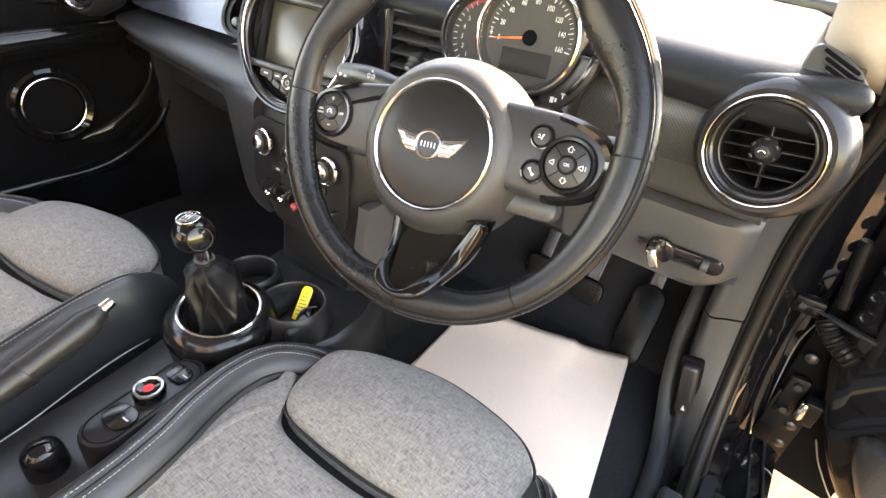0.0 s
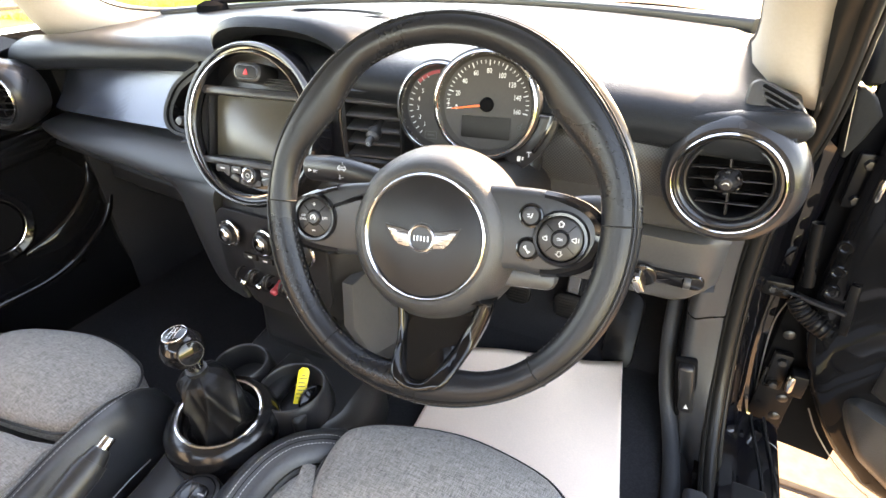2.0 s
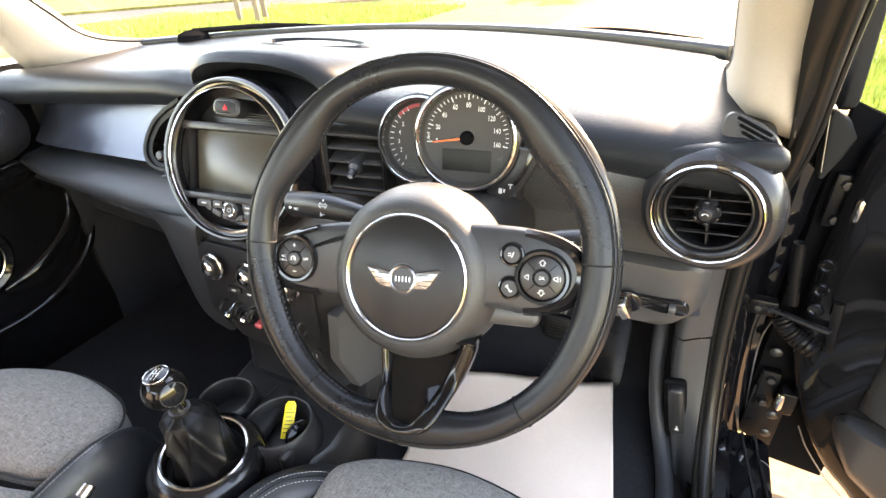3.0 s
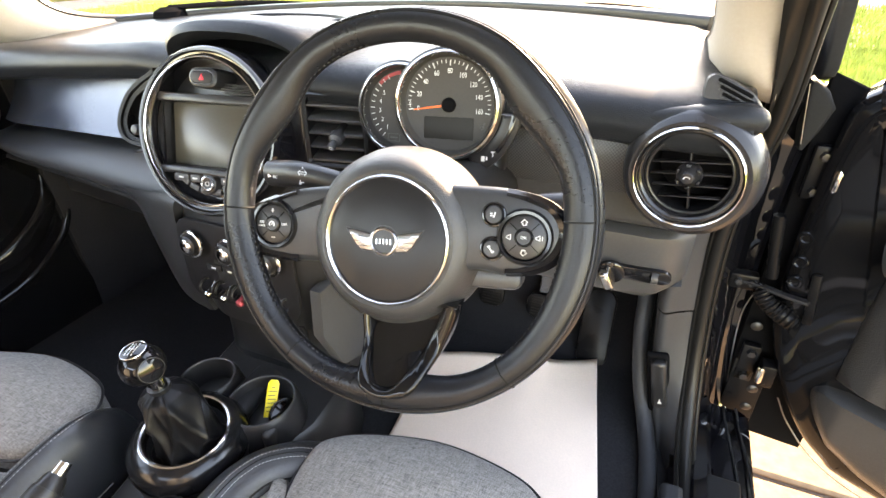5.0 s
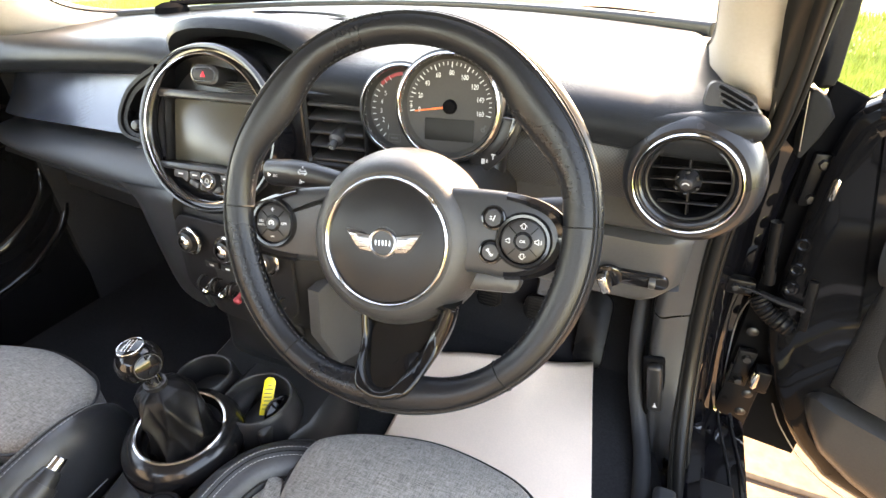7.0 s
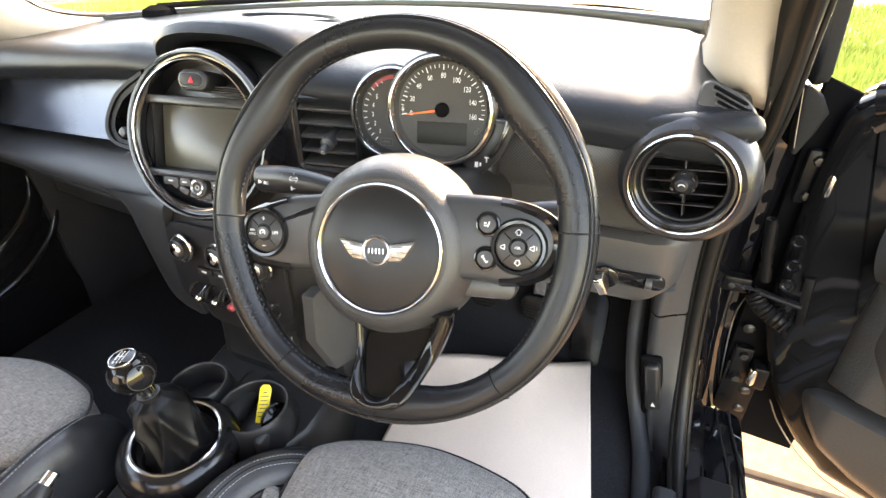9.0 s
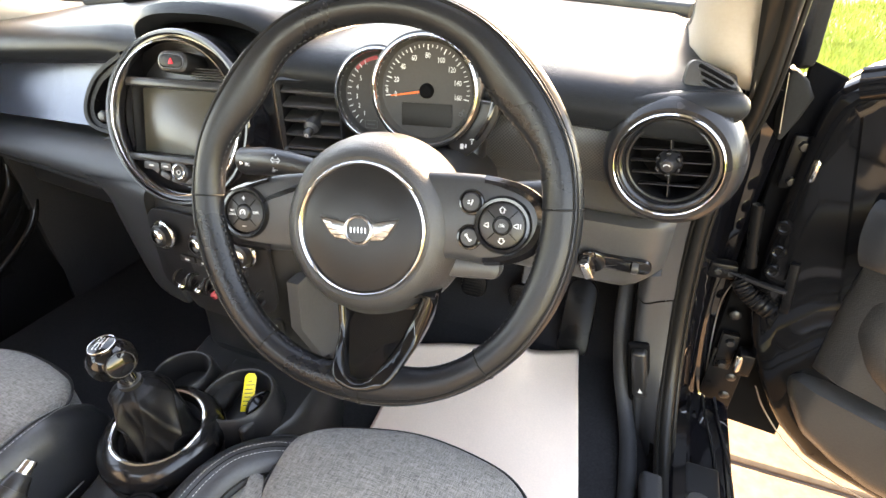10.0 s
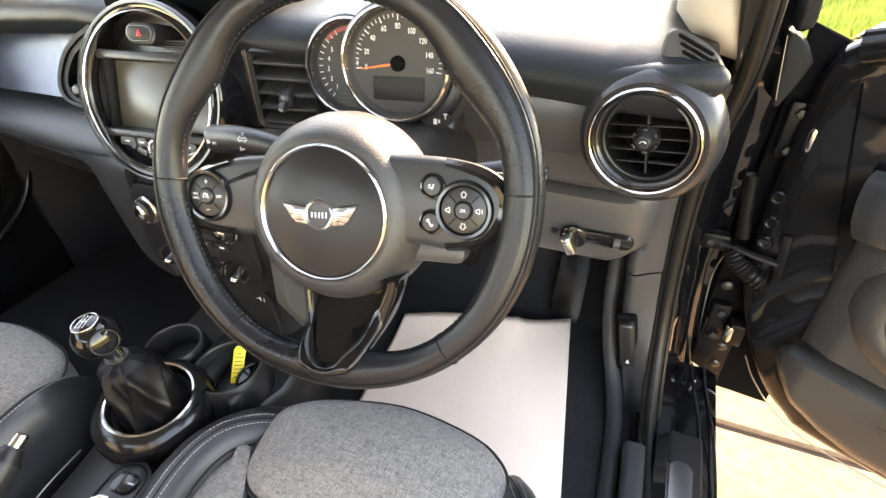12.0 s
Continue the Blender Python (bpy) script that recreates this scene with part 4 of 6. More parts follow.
def centre_vent(cx, cy, cz, w, h, lean, knob_x, bow):
    M = facing((cx, cy, cz), lean, 0.10)
    v = thing("centre_air_vent", "black slatted air vent beside the centre display", "air vent", m=M, group="dashboard air vents")
    o = rrect(w, h, 0.012)
    i2 = rrect(w - 0.014, h - 0.014, 0.007)
    rows = [[(x, y, -0.05) for x, y in o], [(x, y, 0.004) for x, y in o], [(x, y, 0.007) for x, y in inset(o, 0.003)], [(x, y, 0.003) for x, y in i2], [(x, y, -0.05) for x, y in i2]]
    part("frame", grid(rows, close_u=True), SATIN, v, m=M)
    # Backing coloured near-black for the shade inside the vent.
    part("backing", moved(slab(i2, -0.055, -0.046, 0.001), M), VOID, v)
    side_b = [(-w / 2 + 0.002, h / 2 - 0.002), (-w / 2 - 0.010, h / 2 - 0.003), (-w / 2 - 0.019, h / 2 - 0.012), (-w / 2 - 0.021, 0.010), (-w / 2 - 0.022, -h / 2 + 0.010), (-w / 2 - 0.018, -h / 2 - 0.002), (-w / 2 + 0.002, -h / 2 + 0.001)]
    part("side_border", moved(slab(side_b, -0.03, 0.005, 0.004), M), SHEENBLACK, v, "smooth black side border")
    part("border_edge", moved(sweep(spline([(x - 0.0008, y, 0.003) for x, y in side_b[1:6]], 4), oval(0.0010, 0.0010, 6)), M), DARKMETAL, v)
    n = 5
    for k in range(n):
        y = -h / 2 + h * (k + 0.75) / (n + 0.5)
        part("slat", moved(box(0, 0, 0, w - 0.015, 0.0042, 0.026, 0.0018), M @ pose(0, y, -0.008, 20)), GREYPLASTIC, v)
    kb = part("thumb_knob", lathe([(0.0, 0.030), (0.0045, 0.030), (0.006, 0.027), (0.0055, 0.018), (0.0100, 0.014), (0.0105, 0.004), (0.007, -0.006), (0.006, -0.02)], 20), GREYPLASTIC, v, m=M @ pose(knob_x, -0.004, 0.0, 25))
    part("mark", moved(torus(0.0022, 0.0005, 16, 6), M @ pose(knob_x, -0.004, 0.0, 25) @ pose(0, 0, 0.0302)), WHITE, kb)
    return v


centre_vent(0.170, 0.252, 0.852, 0.098, 0.105, 0.12, 0.004, 0)


def crescent_vent():
    """The vent that hugs the display ring on the passenger side."""
    M = DM @ pose(0, 0, -0.022)
    v = thing("centre_air_vent", "black crescent air vent hugging the round display", "air vent", m=M, group="dashboard air vents")
    arc = spline([(-0.112, 0.088, 0), (-0.1257, 0.0800, 0), (-0.142, 0.0705, 0), (-0.165, 0.051, 0), (-0.180, 0.0257, 0), (-0.1858, 0.0044, 0), (-0.1826, -0.0123, 0), (-0.170, -0.024, 0), (-0.143, -0.0300, 0), (-0.112, -0.034, 0)], 6)
    ins = [Vector((p.x + 0.0165 * math.cos(a), p.y + 0.0165 * math.sin(a), 0)) for p, a in ((p, math.atan2(0.022 - p.y, -0.105 - p.x)) for p in arc)]
    rows = []
    for p, q in zip(arc, ins):
        rows.append([(p.x, p.y, -0.06), (p.x, p.y, -0.003), (p.x * 0.85 + q.x * 0.15, p.y * 0.85 + q.y * 0.15, 0.001), (p.x * 0.5 + q.x * 0.5, p.y * 0.5 + q.y * 0.5, 0.0005), (p.x * 0.45 + q.x * 0.55, p.y * 0.45 + q.y * 0.55, -0.003), (q.x, q.y, -0.004), (q.x, q.y, -0.06)])
    part("frame", grid(rows), BLACKPART, v, m=M)
    # Near-black plate: the crescent's inner shade is in its colour.
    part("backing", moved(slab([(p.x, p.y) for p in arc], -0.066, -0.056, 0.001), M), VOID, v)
    for k, (y, x0) in enumerate(((0.056, -0.140), (0.038, -0.156), (0.020, -0.165), (0.003, -0.169), (-0.012, -0.164))):
        part("slat", moved(box((x0 - 0.10) / 2, 0, 0, abs(x0 + 0.10), 0.0028, 0.022, 0.001), M @ pose(0, y, -0.020, 22, 0, 8)), GREYPLASTIC, v)
    part("thumb_knob", lathe([(0.0, 0.012), (0.006, 0.011), (0.008, 0.008), (0.0085, -0.004), (0.006, -0.02)], 18), GREYPLASTIC, v, m=M @ pose(-0.150, -0.004, -0.008))


crescent_vent()


# ---- round end vents ----
def round_vent(c, nx, nz, roll=0):
    M0 = facing(c, nx, nz, roll)
    M = M0 @ Matrix.Diagonal((0.965, 0.965, 1, 1))
    v = thing("round_air_vent", "round black air vent with a chrome ring at the dashboard end", "air vent", m=M0, group="dashboard air vents")
    part("housing", lathe([(0.0515, -0.004), (0.0540, 0.0015), (0.0575, 0.002), (0.0620, -0.002), (0.0660, -0.009), (0.0685, -0.019), (0.0688, -0.030), (0.066, -0.045), (0.058, -0.075)], 80), VENTSKIN, v, m=M0)
    part("chrome_ring", lathe([(0.0505, -0.004), (0.0515, 0.003), (0.0535, 0.0052), (0.0552, 0.0035), (0.0558, -0.001)], 72), CHROME, v, "chrome ring", m=M)
    part("bezel", lathe([(0.0507, -0.001), (0.0485, -0.0010), (0.0462, -0.0030), (0.0442, -0.0075), (0.0436, -0.010)], 64), SHEENBLACK, v, "smooth black inner bezel", m=M)
    # Bore darkened by colour, as shade deep in the vent.
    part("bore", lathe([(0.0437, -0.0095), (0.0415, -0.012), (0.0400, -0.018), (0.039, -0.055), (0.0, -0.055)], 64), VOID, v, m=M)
    part("inner_ring", torus(0.0425, 0.0017, 56, 8, z=-0.0085), SATIN, v, m=M)
    for k in range(5):
        y = -0.026 + 0.013 * k
        half = math.sqrt(0.0410 ** 2 - y ** 2)
        part("slat", moved(box(0, y, -0.0150, 2 * half - 0.002, 0.0015, 0.007, 0.0005, 1), M), SATIN, v)
    part("divider", moved(box(0, 0, -0.0175, 0.0022, 0.080, 0.008, 0.0006, 1), M), SATIN, v)
    kb = part("thumb_knob", lathe([(0.0, 0.0030), (0.0058, 0.0025), (0.0078, 0.0005), (0.0092, -0.004), (0.0122, -0.007), (0.0134, -0.012), (0.0120, -0.018), (0.007, -0.026)], 28), VENTSKIN, v, m=M)
    for k in range(6):
        a = radians(30 + 60 * k)
        part("grip_rib", moved(box(0, 0, 0, 0.0030, 0.0052, 0.0125, 0.0012, 2), M @ pose(0.0118 * math.cos(a), 0.0118 * math.sin(a), -0.0085, 0, 0, 60 * k + 30)), VENTSKIN, kb)
    part("mark", moved(lathe([(0.0026, 0.0), (0.0034, 0.0005), (0.0040, 0.0)], 14, 20, 140), M @ pose(0, -0.0012, 0.0026)), WHITE, kb)


round_vent((0.6185, 0.2131, 0.8640), -0.1676, 0.0274, 8)
round_vent((-0.637, 0.150, 0.836), 0.30, 0.03)


# ---- light switch ----
sw = thing("light_switch", "chrome-tipped rotary light switch in a dark oblong plate", "switch", (0.575, 0.288, 0.69))
SM = facing((0.570, 0.2875, 0.692), 0.02, -0.12, 1)
part("plate", moved(slab(rrect(0.088, 0.021, 0.0105), -0.004, 0.003, 0.0015), SM @ pose(0.018, 0, 0)), GLOSS, sw, "black oblong plate")
part("collar", lathe([(0.0, 0.006), (0.014, 0.006), (0.017, 0.004), (0.018, 0.0)], 28), GLOSS, sw, m=SM @ pose(-0.012, 0.0, 0.002))
part("grip", moved(box(0, 0, 0, 0.013, 0.028, 0.018, 0.004, 3), SM @ pose(-0.016, -0.005, 0.014, 0, 0, 25)), CHROME, sw, "chrome grip")
part("grip_face", moved(box(0, 0, 0, 0.0065, 0.020, 0.004, 0.001), SM @ pose(-0.016, -0.005, 0.0235, 0, 0, 25)), DULLMETAL, sw)
part("thumb_wheel", moved(lathe([(0.0, -0.004), (0.0085, -0.004), (0.009, 0.0), (0.0085, 0.004), (0.0, 0.004)], 20), SM @ pose(0.042, 0, 0.002, 0, 90)), GREYPLASTIC, sw)
part("small_button", lathe([(0, 0.004), (0.004, 0.0035), (0.005, 0.0)], 16), SATIN, sw, m=facing((0.532, 0.2885, 0.692), 0, -0.1))


# ---- instrument cluster ----
CM = facing((0.3553, 0.2152, 0.9138), 0.15, 0.19)
clu = thing("instrument_cluster", "twin round instrument dials with chrome rims, needle at rest", "instrument cluster", m=CM)


def dial(R, M):
    part("housing", lathe([(R - 0.001, 0.004), (R + 0.0022, 0.001), (R + 0.003, -0.02), (R - 0.006, -0.075), (0.02, -0.085)], 72), SATIN, clu, m=M)
    part("chrome_rim", lathe([(R - 0.0052, -0.002), (R - 0.0048, 0.003), (R - 0.0028, 0.0055), (R - 0.0006, 0.004), (R + 0.0004, 0.0)], 72), CHROME, clu, "chrome rim", m=M)
    return part("dial_face", lathe([(0.0, -0.010), (R - 0.012, -0.010), (R - 0.0085, -0.009), (R - 0.005, -0.001)], 72), DIAL, clu, "charcoal dial face", m=M)


face = dial(0.0612, CM)
ticks_big, ticks_small = [], []
for k in range(33):
    a = radians(188 - 198.0 * k / 32)
    r0 = 0.0435 if k % 4 == 0 else 0.0460
    w = 0.0011 if k % 4 == 0 else 0.0007
    b = moved(plain_bar(0.0495 - r0, w), CM @ pose((0.0495 + r0) / 2 * math.cos(a), (0.0495 + r0) / 2 * math.sin(a), -0.0096, 0, 0, math.degrees(a)))
    (ticks_big if k % 4 == 0 else ticks_small).append(b)
part("tick_marks", merge(*ticks_big, *ticks_small), WHITE, face)
for k in range(9):
    a = radians(188 - 198.0 * k / 8)
    r = 0.0375 if k < 5 else 0.0365
    part("numeral", moved(lettering(str(20 * k), 0.0084), CM @ pose(r * math.cos(a), r * math.sin(a), -0.0096) @ Matrix.Diagonal((0.72, 1, 1, 1))), WHITE, face)
part("unit_mark", moved(lettering("mph", 0.0036), CM @ pose(-0.0475, -0.001, -0.0096, 0, 0, 90)), WHITE, face)
part("lower_display", moved(slab(rrect(0.060, 0.026, 0.001), -0.010, -0.0092, 0.0003), CM @ pose(0.000, -0.0265, 0)), DARKSCREEN, face, "dark blank display strip")
part("needle", moved(slab([(0.002, -0.0014), (0.0425, -0.0006), (0.0425, 0.0006), (0.002, 0.0014)], -0.0075, -0.0062, 0.0004), CM @ pose(0, 0, 0, 0, 0, 189)), ORANGE, clu, "orange needle")
part("needle_hub", lathe([(0.0, -0.0035), (0.0062, -0.0038), (0.0080, -0.006), (0.0084, -0.0095)], 28), VOID, clu, m=CM)
part("spanner_mark", merge(moved(plain_bar(0.006, 0.0018), CM @ pose(0.042, -0.021, -0.0094, 0, 0, 60)), moved(torus(0.002, 0.0007, 14, 6), CM @ pose(0.0405, -0.0235, -0.0094))), BLACKTHREAD, face)

TM = facing((0.2865, 0.2300, 0.9000), 0.10, 0.26)
tface = dial(0.0545, TM)
for k, txt in enumerate("12345"):
    a = radians(228 - 20.5 * k)
    part("numeral", moved(lettering(txt, 0.0080), TM @ pose(0.0315 * math.cos(a), 0.0315 * math.sin(a), -0.0096) @ Matrix.Diagonal((0.75, 1, 1, 1))), WHITE, tface)
part("tick_marks", merge(*[moved(plain_bar(0.005, 0.0010), TM @ pose(0.0415 * math.cos(a), 0.0415 * math.sin(a), -0.0096, 0, 0, math.degrees(a))) for a in (radians(232 - 10.25 * k) for k in range(12))]), WHITE, tface)
redarc = [(r * math.cos(a), r * math.sin(a)) for r, angs in ((0.0465, np.linspace(radians(138), radians(96), 12)), (0.0405, np.linspace(radians(96), radians(138), 12))) for a in angs]
part("red_zone", moved(slab(redarc, -0.010, -0.0094, 0.0002), TM), REDDIM, tface, "dull red band")
part("service_box", merge(*[moved(plain_bar(w, h), TM @ pose(-0.012 + x, -0.036 + y, -0.0095)) for x, y, w, h in ((0, 0.0045, 0.016, 0.0008), (0, -0.0045, 0.016, 0.0008), (-0.008, 0, 0.0008, 0.009), (0.008, 0, 0.0008, 0.009), (0, 0, 0.010, 0.002))]), BLACKTHREAD, tface)
# fuel gauge crescent to the right of the dials
cres = [(r * math.cos(a), r * math.sin(a)) for r, angs in ((0.086, np.linspace(radians(-66), radians(-6), 18)), (0.0625, np.linspace(radians(-6), radians(-66), 18))) for a in angs]
fg = part("fuel_gauge", moved(slab(cres, -0.022, -0.004, 0.003), CM), SATIN, clu)
lamps = [(r * math.cos(a), r * math.sin(a)) for r, angs in ((0.080, np.linspace(radians(-40), radians(-4), 12)), (0.075, np.linspace(radians(-4), radians(-40), 12))) for a in angs]
part("gauge_window", moved(slab(lamps, -0.005, -0.0035, 0.0003), CM), GLOSS, fg)
part("pump_symbol", merge(moved(plain_bar(0.004, 0.006), CM @ pose(0.044, -0.0585, -0.0034)), moved(plain_bar(0.002, 0.004), CM @ pose(0.0485, -0.058, -0.0034)), moved(plain_bar(0.005, 0.0012), CM @ pose(0.0555, -0.050, -0.0034)), moved(plain_bar(0.0012, 0.005), CM @ pose(0.0555, -0.053, -0.0034))), WHITE, fg)
part("full_mark", moved(lettering("1/1", 0.0042), CM @ pose(0.0785, -0.002, -0.0034)), WHITE, fg)

# ---- steering column and stalks ----
col = thing("steering_column", "dark plastic steering column shroud", "steering column", (0.36, 0.16, 0.80))
cpath = [(0.372, 0.075, 0.838), (0.368, 0.13, 0.818), (0.366, 0.22, 0.795), (0.365, 0.34, 0.755)]
part("shroud", sweep(cpath, [(x * 1.0, y * 1.0) for x, y in rrect(0.115, 0.105, 0.04)], scale=lambda t: 0.92 + 0.15 * t), PLASTIC, col)
part("cluster_neck", sweep([(0.36, 0.235, 0.79), (0.355, 0.285, 0.870)], rrect(0.11, 0.05, 0.02)), SATIN, col)


def stalk(path, tip_w, label):
    st = thing("column_stalk", label, "stalk", path[0], group="steering column stalks")
    p = spline(path, 8)
    part("lever", sweep(p, oval(0.0130, 0.0150, 20), scale=lambda t: (0.62 + 0.46 * min(1.0, t * 1.7)) * math.sqrt(max(0.02, 1.0 - max(0.0, (t - 0.86) / 0.14) ** 2))), PLASTIC, st)
    return st


ls = stalk([(0.315, 0.115, 0.842), (0.27, 0.113, 0.848), (0.22, 0.116, 0.849), (0.175, 0.120, 0.843), (0.158, 0.121, 0.840)], 0.02, "black indicator stalk with white symbols")
LM = facing((0.212, 0.1035, 0.8495), 0.10, 0.42)
part("symbol", merge(*[moved(plain_bar(w * 0.66, h * 0.8), LM @ pose(0.016 + (x - 0.016) * 0.68, 0.004 + (y - 0.004) * 0.8, 0.0095, 0, 0, rz)) for x, y, w, h, rz in
                       ((0.010, 0.010, 0.006, 0.0009, 45), (0.010, 0.006, 0.006, 0.0009, -45), (0.022, 0.010, 0.006, 0.0009, -45), (0.022, 0.006, 0.006, 0.0009, 45), (0.016, 0.0094, 0.010, 0.0008, 0),
                        (0.016, 0.0066, 0.010, 0.0008, 0), (0.013, -0.005, 0.0012, 0.006, 0), (0.018, -0.005, 0.006, 0.0009, 0))]), WHITE, ls)
for text, size, x, y, z in (("BC", 0.0046, -0.018, -0.0005, 0.0105), ("R", 0.0034, 0.016, 0.0125, 0.0088), ("L", 0.0034, 0.016, -0.0040, 0.0098)):
    part("letters", moved(lettering(text, size), LM @ pose(x, y, z)), WHITE, ls)
part("wedge_mark", moved(slab([(-0.0022, -0.002), (0.0022, 0.0), (-0.0022, 0.002)], 0.0080, 0.0086, 0.0002), LM @ pose(-0.0255, 0.0, 0.0020)), WHITE, ls)
rs = stalk([(0.42, 0.125, 0.832), (0.46, 0.125, 0.842), (0.50, 0.136, 0.847), (0.530, 0.143, 0.846), (0.541, 0.146, 0.845)], 0.02, "black wiper stalk with white symbols")
part("end_cap", moved(slab(rrect(0.024, 0.02, 0.008), 0, 0.006, 0.002), pose(0.538, 0.145, 0.845, 0, 90, 10)), GLOSS, rs)
part("symbol", merge(*[moved(plain_bar(0.006, 0.001), facing((0.505 + 0.008 * (k % 2), 0.122, 0.850 + 0.004 * k), 0.2, 0.4)) for k in range(3)]), WHITE, rs)

# ---- steering wheel ----
WM = facing((0.3792, 0.0369, 0.8606), 0.123, 0.446, 3.7)
wheel = thing("steering_wheel", "three-spoke black leather steering wheel with grey winged badge", "steering wheel", m=WM)
# inner and outer radius of the rim by angle, from three o'clock: thumb rests at ten and two, a broad foot over the lower spoke
RIM_IN = ((0, 0.1500), (10, 0.1505), (18, 0.1500), (28, 0.1432), (38, 0.1388), (46, 0.1405), (53, 0.1490), (60, 0.1532), (75, 0.1550), (105, 0.1555), (120, 0.1535), (127, 0.1490), (134, 0.1405), (142, 0.1388),
          (152, 0.1440), (162, 0.1515), (170, 0.1510), (180, 0.1505), (200, 0.1480), (215, 0.1515), (228, 0.1545), (242, 0.1550), (252, 0.1520), (262, 0.1440), (280, 0.1440), (290, 0.1520), (302, 0.1550), (320, 0.1545), (338, 0.1505), (350, 0.1500), (360, 0.1500))
RIM_OUT = ((0, 0.1828), (25, 0.1838), (50, 0.1853), (80, 0.1850), (110, 0.1836), (140, 0.1812), (170, 0.1800), (200, 0.1812), (230, 0.1825), (262, 0.1842), (290, 0.1835), (330, 0.1835), (360, 0.1828))


def rim_at(d, table):
    """A radius of the rim at an angle in degrees, eased over a few degrees."""
    return sum(float(np.interp((d + k) % 360, *zip(*table))) for k in (-5, -2.5, 0, 2.5, 5)) / 5


def rim_point(d, b, lift=0.0):
    """A point of the rim: angle round the wheel, angle round the section (0 outside, 90 towards the driver)."""
    ri, ro = rim_at(d, RIM_IN), rim_at(d, RIM_OUT)
    m, w = (ri + ro) / 2, (ro - ri) / 2
    q, e = math.cos(radians(b)), math.sin(radians(b))
    # the thumb rests are thinner on their inner side
    flat = 0.0135 * (1 - 0.30 * min(1.0, max(0.0, (w - 0.0165) / 0.005)) * max(0.0, -q))
    r, z = m + (w + lift) * q, (flat + lift) * e
    return (r * math.cos(radians(d)), r * math.sin(radians(d)), z)


rim = part("rim", grid([[rim_point(d, b) for b in range(0, 360, 15)] for d in np.arange(0, 360, 2.0)], close_u=True, close_v=True), WHEELSKIN, wheel, "worn black leather rim", m=WM)
for b, r, name, mat in ((52, 0.0013, "seam_ridge", WHEELSKIN), (60, 0.0006, "front_seam", DARKSEAM), (43, 0.0006, "outer_seam", DARKSEAM)):
    part(name, sweep([Vector(rim_point(d, b, 0.0001)) for d in np.arange(0, 360, 2.5)], oval(r, r, 6), closed=True, cap=False), mat, rim, m=WM)
for d in (2, 178, 232, 309, 268):
    part("cross_seam", sweep([Vector(rim_point(d, b, 0.0001)) for b in range(0, 360, 12)], oval(0.0008, 0.0008, 6), up=(math.cos(radians(d)), math.sin(radians(d)), 0.3), closed=True, cap=False), DARKSEAM, rim, m=WM)
for a0, a1 in ((14, 80), (100, 170), (186, 246), (292, 352)):
    line = [Vector(rim_point(a, 170, 0.0002)) for a in np.linspace(a0, a1, 60)]
    part("stitching", moved(dashes(line, 0.0030, 0.0026, 0.0008), WM), RIMTHREAD, rim)

# hub
HM = WM @ pose(-0.0076, -0.0195, 0.002)
hub = part("airbag_cover", lathe([(0.0612, 0.0005), (0.0640, 0.0020), (0.0690, 0.0005), (0.0765, -0.008), (0.0840, -0.022), (0.0886, -0.042), (0.0895, -0.058), (0.085, -0.068), (0.05, -0.074)], 96), HUBSKIN, wheel, "grained airbag cover", m=HM)
part("chrome_ring", lathe([(0.0562, 0.000), (0.0568, 0.0026), (0.0586, 0.0042), (0.0604, 0.0030), (0.0613, 0.0)], 96), CHROME, hub, "chrome ring", m=HM)
part("centre_face", lathe([(0.0, 0.0052), (0.03, 0.0046), (0.047, 0.0028), (0.0560, 0.0006)], 64), HUBFACE, hub, m=HM)
BM = HM @ pose(0, 0, 0.0040) @ Matrix.Diagonal((0.94, 0.94, 1, 1))


def wing(s):
    out = [(s * 0.0125, 0.0064), (s * 0.0260, 0.0090), (s * 0.0390, 0.0112), (s * 0.0340, 0.0040), (s * 0.0285, -0.0040), (s * 0.0238, -0.0082), (s * 0.0125, -0.0092)]
    return out if s > 0 else out[::-1]


badge = part("badge", merge(*[moved(slab(inset(wing(s), -0.0014), -0.001, 0.0012, 0.0004), BM) for s in (-1, 1)], moved(lathe([(0, 0.0014), (0.0155, 0.0014), (0.0158, -0.001)], 32), BM)), SATIN, hub)
for s in (-1, 1):
    part("badge_wing", moved(slab(wing(s), 0.0005, 0.0022, 0.0006), BM), BADGEMETAL, badge, "chrome wing")
    for k in range(3):
        part("badge_groove", moved(plain_bar(0.018 - 0.003 * k, 0.0006), BM @ pose(s * (0.0245 - 0.0015 * k), 0.0048 - 0.0050 * k, 0.0023)), SATIN, badge)
part("badge_ring", torus(0.0128, 0.0017, 40, 8, z=0.0020), BADGEMETAL, badge, "chrome ring", m=BM)
part("badge_centre", lathe([(0, 0.0022), (0.0115, 0.0020)], 28), SATIN, badge, m=BM)
part("badge_bars", merge(*[moved(plain_bar(w, 0.0052, 0.0006), BM @ pose(x, 0, 0.0024)) for x, w in ((-0.0072, 0.0015), (-0.0036, 0.0015), (0.0, 0.0015), (0.0036, 0.0015), (0.0072, 0.0015))]), BADGEMETAL, badge)


